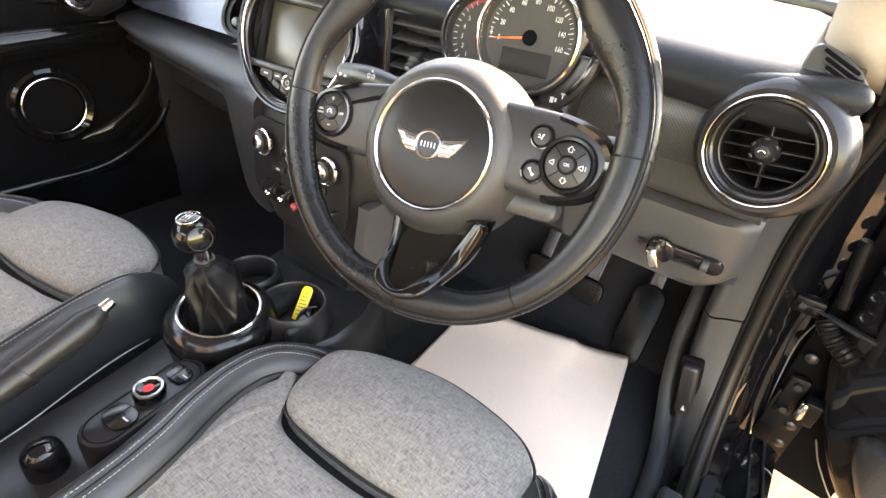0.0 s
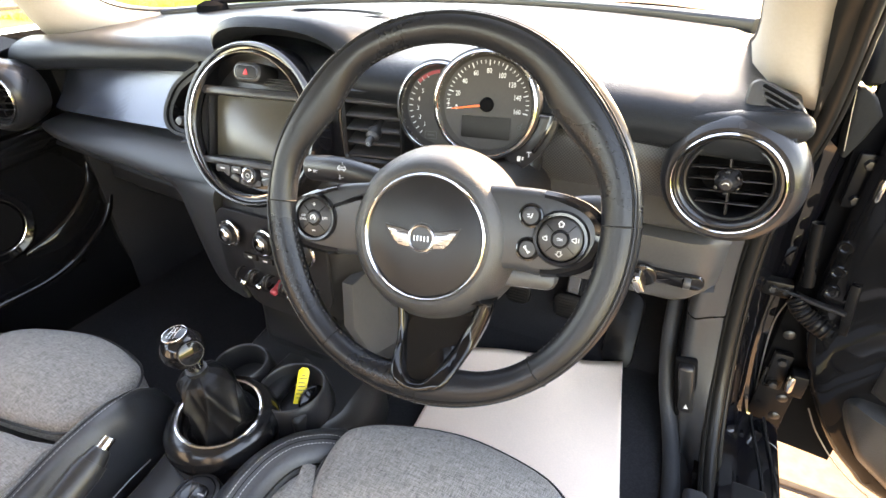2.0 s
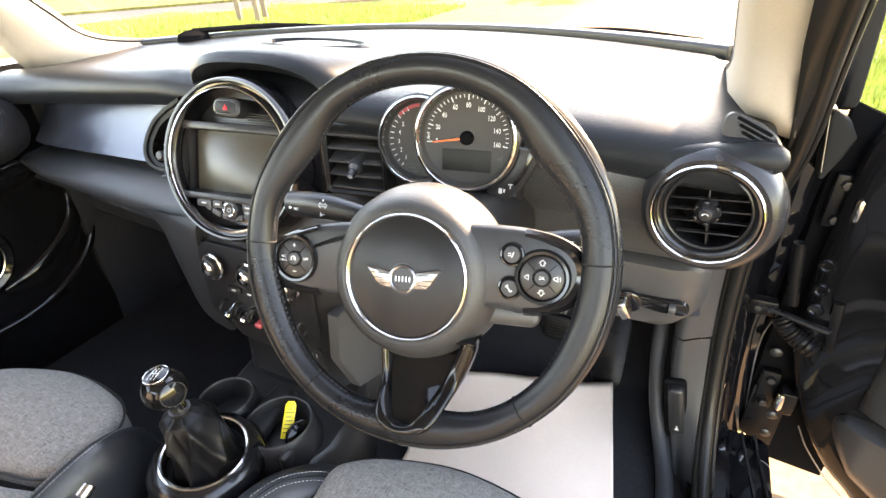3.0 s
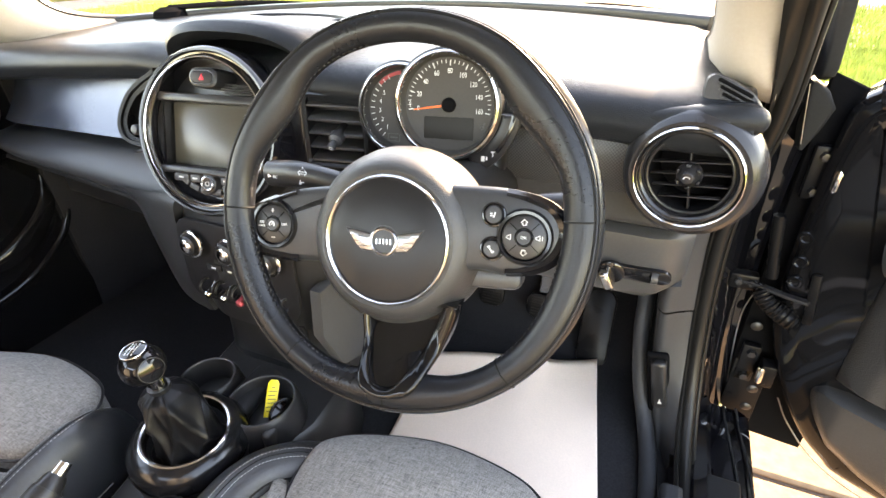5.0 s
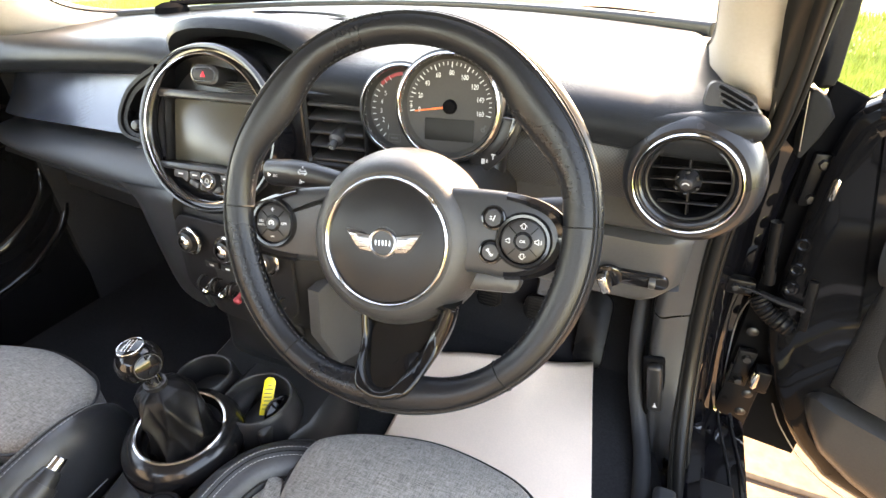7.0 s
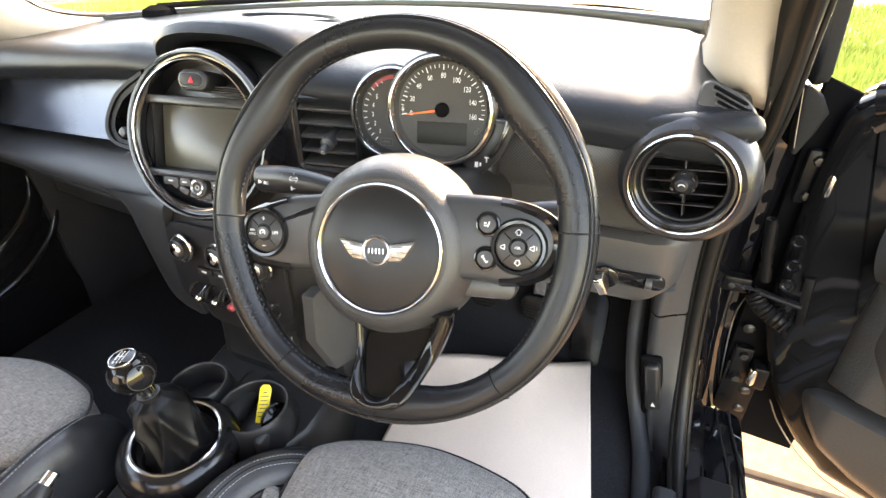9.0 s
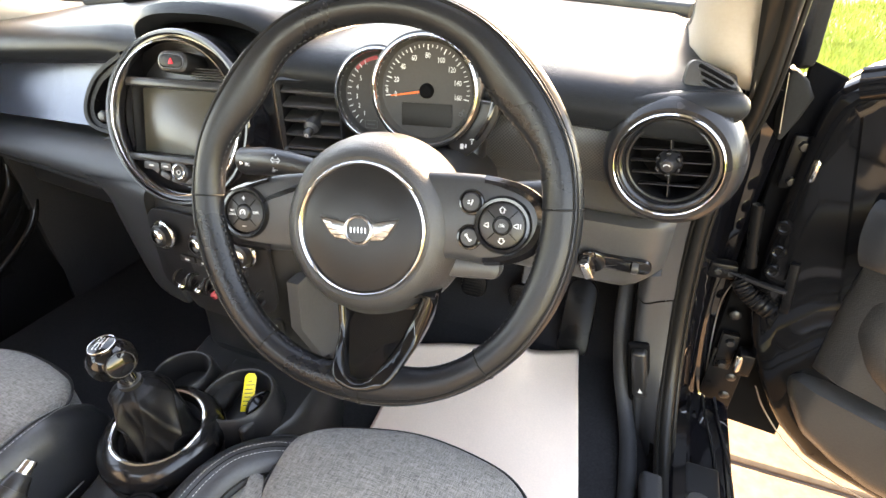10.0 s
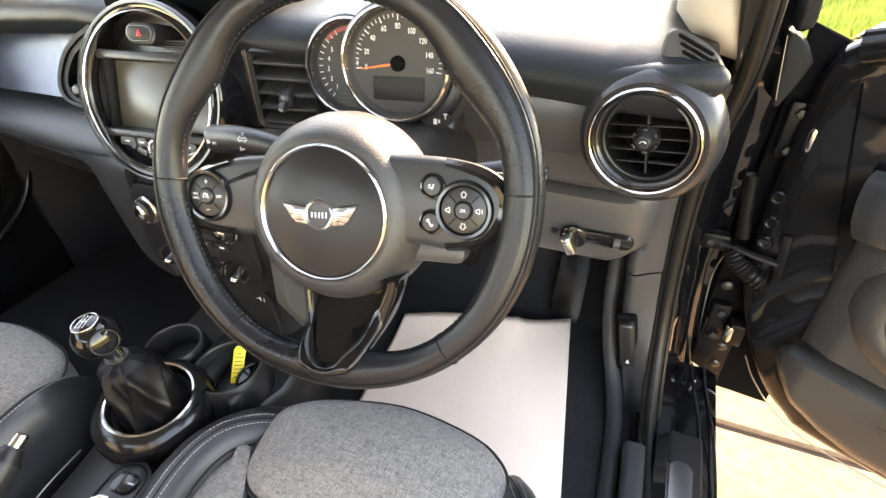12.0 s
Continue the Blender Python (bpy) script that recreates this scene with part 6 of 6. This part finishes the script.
for line in ([(0.222, -0.078), (0.206, -0.12), (0.208, -0.20), (0.220, -0.30), (0.226, -0.52)], [(0.536, -0.075), (0.548, -0.12), (0.546, -0.20), (0.536, -0.30), (0.530, -0.52)]):
    part("cushion_seam", sweep(spline([(x, y, 0.4535) for x, y in line], 8), oval(0.0060, 0.0016, 10)), FABRIC, seat)
# side bolsters
for s in (-1, 1):
    crest = spline([(0.240, 0.046, 0.435), (0.200, 0.030, 0.457), (0.163, -0.006, 0.471), (0.148, -0.045, 0.478), (0.145, -0.085, 0.480), (0.149, -0.118, 0.481), (0.157, -0.155, 0.482),
                    (0.170, -0.195, 0.483), (0.182, -0.250, 0.485), (0.188, -0.32, 0.487), (0.190, -0.45, 0.49), (0.195, -0.62, 0.50)] if s < 0 else
                   [(0.548, 0.090, 0.425), (0.566, 0.060, 0.460), (0.583, 0.026, 0.481), (0.586, -0.010, 0.485), (0.588, -0.050, 0.483), (0.592, -0.085, 0.480), (0.598, -0.123, 0.476),
                    (0.605, -0.168, 0.471), (0.608, -0.225, 0.468), (0.608, -0.345, 0.468), (0.604, -0.50, 0.475), (0.595, -0.62, 0.49)], 6)
    rows = []
    for i, p in enumerate(crest):
        t = crest[min(i + 1, len(crest) - 1)] - crest[max(i - 1, 0)]
        t.z = 0
        t.normalize()
        n_out = Vector((t.y, -t.x, 0)) if s < 0 else Vector((-t.y, t.x, 0))
        wide = 1.0 if s < 0 else 0.55
        prof = [(0.048 * wide, -0.20), (0.049 * wide, -0.10), (0.045 * wide, -0.055), (0.034 * wide, -0.026), (0.016 * wide, -0.007), (0.0, 0.0), (-0.0125, -0.002), (-0.022, -0.007), (-0.030, -0.015), (-0.035, -0.026), (-0.040, -0.050)]
        rows.append([p + n_out * a + Vector((0, 0, max(b, 0.28 - p.z))) for a, b in prof])
    bol = part("side_bolster", grid(rows), LEATHER, seat, "black leather bolster", angle=60)
    thick(bol, 0.003, -1)
    first = [r[5] + Vector((0, 0, 0.0008)) for r in rows]
    second = [r[6].lerp(r[7], 0.02) + Vector((0, 0, 0.0008)) for r in rows]
    for line in (first, second):
        part("stitching", dashes(line[2:], 0.0034, 0.0019, 0.00058), THREAD, bol, "pale stitching")
    part("seam", sweep([a.lerp(b, 0.5) for a, b in zip(first, second)], oval(0.0007, 0.0006, 6)), DARKSEAM, bol)
    part("border_seam", sweep([r[9].lerp(r[8], 0.4) for r in rows[3:]], oval(0.0018, 0.0014, 6)), DARKSEAM, bol)
part("cushion_base", box(0.375, -0.26, 0.36, 0.42, 0.66, 0.13, 0.03, 3), PLASTIC, seat)
part("seat_rail", merge(box(0.24, -0.25, 0.277, 0.05, 0.62, 0.046, 0.004), box(0.51, -0.25, 0.277, 0.05, 0.62, 0.046, 0.004)), DARKMETAL, seat)
bo = [(p.x, p.y) for p in spline([(-0.22, 0.0, 0), (-0.235, 0.25, 0), (-0.19, 0.50, 0), (0.0, 0.53, 0), (0.19, 0.50, 0), (0.235, 0.25, 0), (0.22, 0.0, 0), (0, -0.02, 0)], 6, True)]
part("backrest", crowned(bo, 0.0, 0.01, 0.10, 0.03), FABRIC, seat, m=pose(0.375, -0.64, 0.47, 76, 0, 180))
copy_thing(seat, pose(0.375 - 0.695, -0.25 - 0.105, 0.287))

# ---- paper mat on the driver's floor ----
rows = []
for j in range(41):
    v = j / 40
    row = []
    for i in range(57):
        u = i / 56
        front = Vector((0.20 + 0.345 * u, 0.43 + 0.13 * u + 0.012 * math.sin(5 * u + 1) , 0))
        back = Vector((0.245 + 0.410 * u, -0.10, 0))
        p = back.lerp(front, v)
        lift = 0.010 * max(0, (v - 0.86) / 0.14) ** 1.5 + 0.004 * math.sin(6 * u + 5 * v) * v + 0.006 * math.exp(-((u - 0.62) / 0.08) ** 2 - ((v - 0.95) / 0.12) ** 2) + 0.008 * math.exp(-abs(u - 0.69 + 0.06 * (1 - v)) / 0.014) * max(0.0, (v - 0.84) / 0.16) ** 1.3
        row.append((p.x, p.y, 0.2795 + lift))
    rows.append(row)
pm = solo("paper_floor_mat", grid(rows), PAPER, "creased off-white paper mat on the footwell floor", "paper mat", (0.42, 0.2, 0.278))
thick(pm, 0.0006, 1)

# ---- pedals ----


def pedal(name, x, y, z, w, h, lean, label):
    p = thing(name, label, "pedal", (x, y, z - h / 2), group="pedals")
    M = pose(x, y, z, 90 - lean, 0, 0)
    part("pad", slab(rrect(w, h, min(w, h) * (0.35 if h < 0.1 else 0.48)), 0, 0.012, 0.004), BLACKPART, p, m=M)
    if h < 0.1:
        part("grip_ribs", merge(*[moved(plain_bar(w * 0.7, 0.003, 0.002), M @ pose(0, -h * 0.36 + h * 0.72 * k / 6, 0.0125)) for k in range(7)]), RUBBER, p)
    part("arm", sweep([(x, y + 0.01, z), (x, y + 0.08, z + 0.12), (x, y + 0.12, z + 0.26)], rrect(0.014, 0.03, 0.004), up=(1, 0, 0)), DARKMETAL, p)


pedal("clutch_pedal", 0.285, 0.615, 0.355, 0.060, 0.058, 20, "black rubber clutch pedal")
pedal("brake_pedal", 0.405, 0.615, 0.350, 0.070, 0.058, 20, "black rubber brake pedal")
pedal("accelerator_pedal", 0.530, 0.60, 0.335, 0.066, 0.18, 28, "long black accelerator pedal")

# ---- passenger door, closed ----
pd = thing("passenger_door", "dark passenger door panel with a chrome-ringed loudspeaker", "car door", (-0.72, -0.1, 0.25))
part("shell", sheet(-0.80, -0.72, -0.735, 0.56, 0.24, 0.93), PAINT, pd)
part("door_trim", grid([[(x, y, z) for x, z in ((-0.735, 0.25), (-0.700, 0.27), (-0.690, 0.36), (-0.705, 0.42), (-0.708, 0.60), (-0.700, 0.72), (-0.690, 0.78), (-0.695, 0.88), (-0.715, 0.93), (-0.735, 0.93))] for y in np.linspace(-0.72, 0.55, 16)], cap=True), DOORSHELL, pd)
SPK = pose(-0.706, 0.068, 0.578, 0, 90, 0)
part("speaker_disc", lathe([(0.0, 0.006), (0.055, 0.004), (0.058, 0.001)], 48), VOID, pd, m=SPK)
part("speaker_ring", torus(0.0615, 0.0022, 60, 8, z=0.006), CHROME, pd, "chrome speaker ring", m=SPK)
part("speaker_surround", lathe([(0.064, 0.008), (0.075, 0.012), (0.082, 0.008), (0.086, -0.004)], 56), DOORSHELL, pd, m=SPK)
part("pocket_edge", sweep(spline([(-0.690, -0.50, 0.425), (-0.688, -0.09, 0.418), (-0.688, 0.01, 0.416), (-0.688, 0.105, 0.416), (-0.690, 0.19, 0.437), (-0.694, 0.285, 0.497), (-0.700, 0.335, 0.58)], 8), oval(0.010, 0.008, 10), up=(1, 0, 0)), DOORSHELL, pd)
part("speaker_sweep", sweep(spline([(-0.700, 0.10, 0.490), (-0.694, 0.145, 0.494), (-0.691, 0.185, 0.505), (-0.691, 0.243, 0.538), (-0.695, 0.285, 0.585), (-0.702, 0.30, 0.64)], 8), oval(0.022, 0.007, 12), up=(1, 0, 0), scale=lambda t: 0.25 + 0.9 * math.sin(math.pi * min(1, t * 1.05)) ** 0.7), DOORSHELL, pd)
part("armrest", sweep(spline([(-0.69, -0.60, 0.70), (-0.68, -0.2, 0.71), (-0.685, 0.1, 0.715), (-0.70, 0.25, 0.72)], 6), oval(0.03, 0.02, 12), up=(1, 0, 0)), DOORSHELL, pd)
solo("wall_left", sheet(-0.735, 0.30, -0.69, 0.80, 0.25, 0.90), CARPET, "dark passenger footwell side wall", "side panel", kind="structure")
pg = solo("window_2", grid([[(-0.735 + 0.12 * v, y, 0.93 + 0.41 * v) for v in np.linspace(0, 1, 5)] for y in np.linspace(-0.72, 0.45 - 0.0, 8)]), CLEAR, "closed passenger side window", "side window", kind="structure")
pg.visible_shadow = False
inward(pg)

# ---- driver's door, standing open ----
OPEN = 70.0
u_ = Vector((math.sin(radians(OPEN)), -math.cos(radians(OPEN)), 0))
w_ = Vector((-math.cos(radians(OPEN)), -math.sin(radians(OPEN)), 0))
DRM = Matrix((u_, Vector((0, 0, 1)), w_)).transposed().to_4x4()
DRM.translation = (0.84, 0.545, 0.0)
door = thing("driver_door", "open black car door with grey trim panel, hinges and check strap", "car door", m=DRM @ pose(0.5, 0.22, 0))


def smooth2(pts, n=5):
    return [(p.x, p.y) for p in spline([(x, y, 0) for x, y in pts], n, True)]


shell = smooth2([(-0.022, 0.86), (-0.03, 0.78), (-0.03, 0.60), (-0.018, 0.48), (0.015, 0.385), (0.064, 0.300), (0.121, 0.246), (0.20, 0.218), (0.6, 0.20), (1.04, 0.22), (1.10, 0.40), (1.10, 0.70), (1.08, 0.93), (0.6, 0.93), (0.25, 0.928), (0.10, 0.922), (0.03, 0.905), (0.0, 0.888)])
part("shell", moved(grid([[(x, y, -0.085) for x, y in inset(shell, 0.012)], [(x, y, -0.078) for x, y in shell], [(x, y, -0.004) for x, y in shell], [(x, y, 0.007) for x, y in inset(shell, 0.003)], [(x, y, 0.016) for x, y in inset(shell, 0.010)], [(x, y, 0.022) for x, y in inset(shell, 0.021)], [(x, y, 0.025) for x, y in inset(shell, 0.034)], [(x, y, 0.026) for x, y in inset(shell, 0.048)]], close_u=True, cap=True), DRM), DOORSHELL, door, "black painted door shell")


def door_panel(low, high, rise, round_low=True):
    """A padded trim panel between two edge lines, each a list of (along, up)."""
    us = [low[0][0] + (1.06 - low[0][0]) * (k / 60) ** 2.2 for k in range(61)]
    rows = []
    for u in us:
        a = float(np.interp(u, [p[0] for p in low], [p[1] for p in low]))
        b = float(np.interp(u, [p[0] for p in high], [p[1] for p in high]))
        front = min(1.0, ((u - us[0]) / 0.045)) ** 0.5
        row = [(u, a, 0.018)]
        for v in np.linspace(0, 1, 17):
            d = (v if round_low else 1 - v) * (b - a)
            d = min(d, 9 * (1 - v if round_low else v) * (b - a) + 0.006)
            row.append((u, a + (b - a) * v, 0.024 + (rise - 0.024) * front * min(1.0, d / 0.036) ** 0.5))
        row.append((u, b, 0.018))
        rows.append(row)
    return grid(rows)


part("lower_trim", moved(door_panel([(0.073, 0.392), (0.076, 0.380), (0.082, 0.364), (0.094, 0.342), (0.124, 0.300), (0.180, 0.268), (0.235, 0.250), (0.6, 0.228), (1.06, 0.24)],
                                    [(0.073, 0.396), (0.078, 0.408), (0.090, 0.418), (0.12, 0.422), (0.225, 0.412), (0.5, 0.397), (1.06, 0.372)], 0.060), DRM), DOORTRIM, door, "charcoal lower door trim")
part("upper_trim", moved(door_panel([(0.094, 0.60), (0.0945, 0.53), (0.096, 0.438), (0.225, 0.420), (0.5, 0.405), (1.06, 0.380)],
                                    [(0.094, 0.62), (0.098, 0.650), (0.14, 0.672), (0.3, 0.69), (1.06, 0.71)], 0.060, False), DRM), DOORTRIM, door, "grained upper door trim")
dsp = DRM @ pose(0.250, 0.572, 0.0600)
part("speaker_surround", lathe([(0.080, 0.0012), (0.082, 0.007), (0.090, 0.0115), (0.103, 0.0095), (0.116, 0.004), (0.126, -0.005)], 64), DOORTRIM, door, m=dsp)
# Flat black disc stands for the shade inside the speaker recess.
part("speaker_disc", lathe([(0.0, 0.0018), (0.05, 0.0018), (0.0812, 0.0022)], 48), VOID, door, m=dsp)
part("belt_trim", moved(sweep(spline([(0.01, 0.885, 0.02), (0.10, 0.912, 0.03), (0.25, 0.925, 0.034), (0.6, 0.93, 0.034), (1.06, 0.935, 0.034)], 6), oval(0.022, 0.018, 10)), DRM), DOORSHELL, door)
part("arm_bulge", moved(sweep(spline([(0.088, 0.70, 0.045), (0.14, 0.71, 0.070), (0.3, 0.72, 0.085), (0.7, 0.72, 0.085), (1.0, 0.72, 0.06)], 6), oval(0.022, 0.050, 16), up=(0, 1, 0)), DRM), LEATHER, door)
part("latch_lever", moved(box(0.135, 0.812, 0.052, 0.13, 0.024, 0.016, 0.007, 3), DRM), CHROME, door, "bright inner handle")
part("wiring_sleeve", sweep([(0.778, 0.539, 0.690), (0.786, 0.536, 0.63), (0.796, 0.534, 0.580)], oval(0.0115, 0.0115, 12), up=(0, 1, 0), scale=lambda t: 0.80), BLACKPART, door)
for u, z in ((-0.013, 0.663), (-0.009, 0.620), (-0.006, 0.584)):
    part("plug", lathe([(0.0, 0.001), (0.005, 0.001), (0.007, 0.003), (0.010, 0.003), (0.012, 0.0)], 22), DOORSHELL, door, m=DRM @ pose(u, z, 0.0255))
# hinges, bolts and check strap
for z in (0.372, 0.758):
    hg = part("hinge", merge(box(0.812, 0.560, z, 0.030, 0.014, 0.085, 0.003), box(0.842, 0.540, z, 0.026, 0.030, 0.050, 0.004)), BLACKPART, door, "black painted steel hinge")
    part("hinge_pin", lathe([(0, 0.020), (0.006, 0.019), (0.0078, 0.014), (0.0078, -0.012), (0.006, -0.017), (0, -0.018)], 16), CHROME, hg, "bright hinge pin", m=pose(0.831, 0.530, z))
    for dz in (-0.028, 0.028):
        part("bolt", lathe([(0, 0.008), (0.007, 0.007), (0.0085, 0.0), (0.0085, -0.002)], 6), SATIN, hg, m=pose(0.812, 0.552, z + dz, 90, 0, 0))
part("check_strap", sweep([(0.757, 0.556, 0.551), (0.785, 0.541, 0.555), (0.820, 0.517, 0.559), (0.850, 0.502, 0.562)], rrect(0.012, 0.006, 0.002)), DARKMETAL, door, "steel check strap")
part("strap_plate", moved(box(0, 0, 0, 0.013, 0.092, 0.007, 0.002), DRM @ pose(0.025, 0.566, 0.031, 0, 0, 7)), BLACKPART, door)
# Highlight on the shell's lower edge, modelled as a bright metal line.
part("edge_glint", moved(sweep(spline([(0.036, 0.344, 0.022), (0.064, 0.299, 0.022), (0.121, 0.245, 0.022), (0.20, 0.217, 0.022), (0.36, 0.208, 0.022)], 8), oval(0.0013, 0.0013, 6), up=(0, 0, 1)), DRM), DULLMETAL, door)
# Grey strip added down the shell's front edge.
part("edge_strip", sweep(spline([(0.846, 0.534, 0.590), (0.853, 0.531, 0.545), (0.859, 0.530, 0.490), (0.866, 0.529, 0.415)], 6), rrect(0.012, 0.004, 0.0018), up=(0, 1, 0), scale=lambda t: 0.5 + 0.6 * math.sin(math.pi * (0.1 + 0.8 * t))), COVERGREY, door)
part("check_bracket", merge(box(0.762, 0.560, 0.550, 0.044, 0.022, 0.030, 0.004)), BLACKPART, door)
for bx in (0.754, 0.774):
    part("strap_bolt", lathe([(0, 0.007), (0.006, 0.006), (0.0078, 0.0), (0.0078, -0.002)], 6), DARKMETAL, door, m=pose(bx, 0.548, 0.552, 90, 0, 0))
bp = spline([(0.788, 0.540, 0.548), (0.801, 0.531, 0.533), (0.819, 0.524, 0.521), (0.845, 0.514, 0.510)], 10)
part("cable_boot", sweep(bp, oval(0.0155, 0.0155, 16), up=(0, 1, 0), scale=lambda t: 1.0 + 0.08 * math.sin(t * 2 * math.pi * 11)), BLACKPART, door, "ribbed rubber cable boot")
part("bracket_plate", box(0.822, 0.560, 0.29, 0.060, 0.006, 0.17, 0.003), BLACKPART, door)
for x, z in ((0.836, 0.311), (0.836, 0.262), (0.806, 0.459)):
    part("plug", lathe([(0, 0.003), (0.008, 0.002), (0.010, 0.0)], 18), SATIN, door, m=pose(x, 0.556, z, 90, 0, 0))

# ---- beyond the windscreen ----
def stake(x, y, h, lean):
    s = thing("tree_stake", "dark timber stake standing in the grass", "stake", (x, y, 0), group="tree stakes")
    part("post", sweep([(x, y, -0.05), (x + lean * 0.5, y, h * 0.5), (x + lean, y, h)], oval(0.055, 0.055, 10)), BARK, s)


stake(-7.35, 7.5, 1.8, -0.05)
stake(-6.85, 7.45, 1.8, -0.08)
stake(-7.1, 7.9, 2.2, 0.02)


def hedge(x0, x1, y, h, n, seed):
    rnd = random.Random(seed)
    verts, faces = [], []
    for _ in range(n):
        x = rnd.uniform(x0, x1)
        hh = h * (0.75 + 0.35 * noise.noise((x * 0.35, y, 0)))
        z, yy = rnd.uniform(0.0, 1.0) ** 0.8 * hh, y + rnd.uniform(-0.7, 0.7)
        s = rnd.uniform(0.10, 0.26)
        d1 = Vector((rnd.uniform(-1, 1), rnd.uniform(-1, 1), rnd.uniform(-1, 1))).normalized() * s
        d2 = d1.orthogonal().normalized() * s * 0.6
        c = Vector((x, yy, z))
        b = len(verts)
        verts += [c - d1, c + d2, c + d1, c - d2]
        faces.append((b, b + 1, b + 2, b + 3))
    me = bpy.data.meshes.new("hedge")
    me.from_pydata(verts, [], faces)
    me.materials.append(LEAF)
    tagged(new("hedge", me), "loose green hedge beyond the grass, with unseen height added", "hedge", kind="stuff")


# Upper metres are added out of view to screen low sky from the dash.
hedge(-45, 2, 21.5, 6.0, 30000, 3)
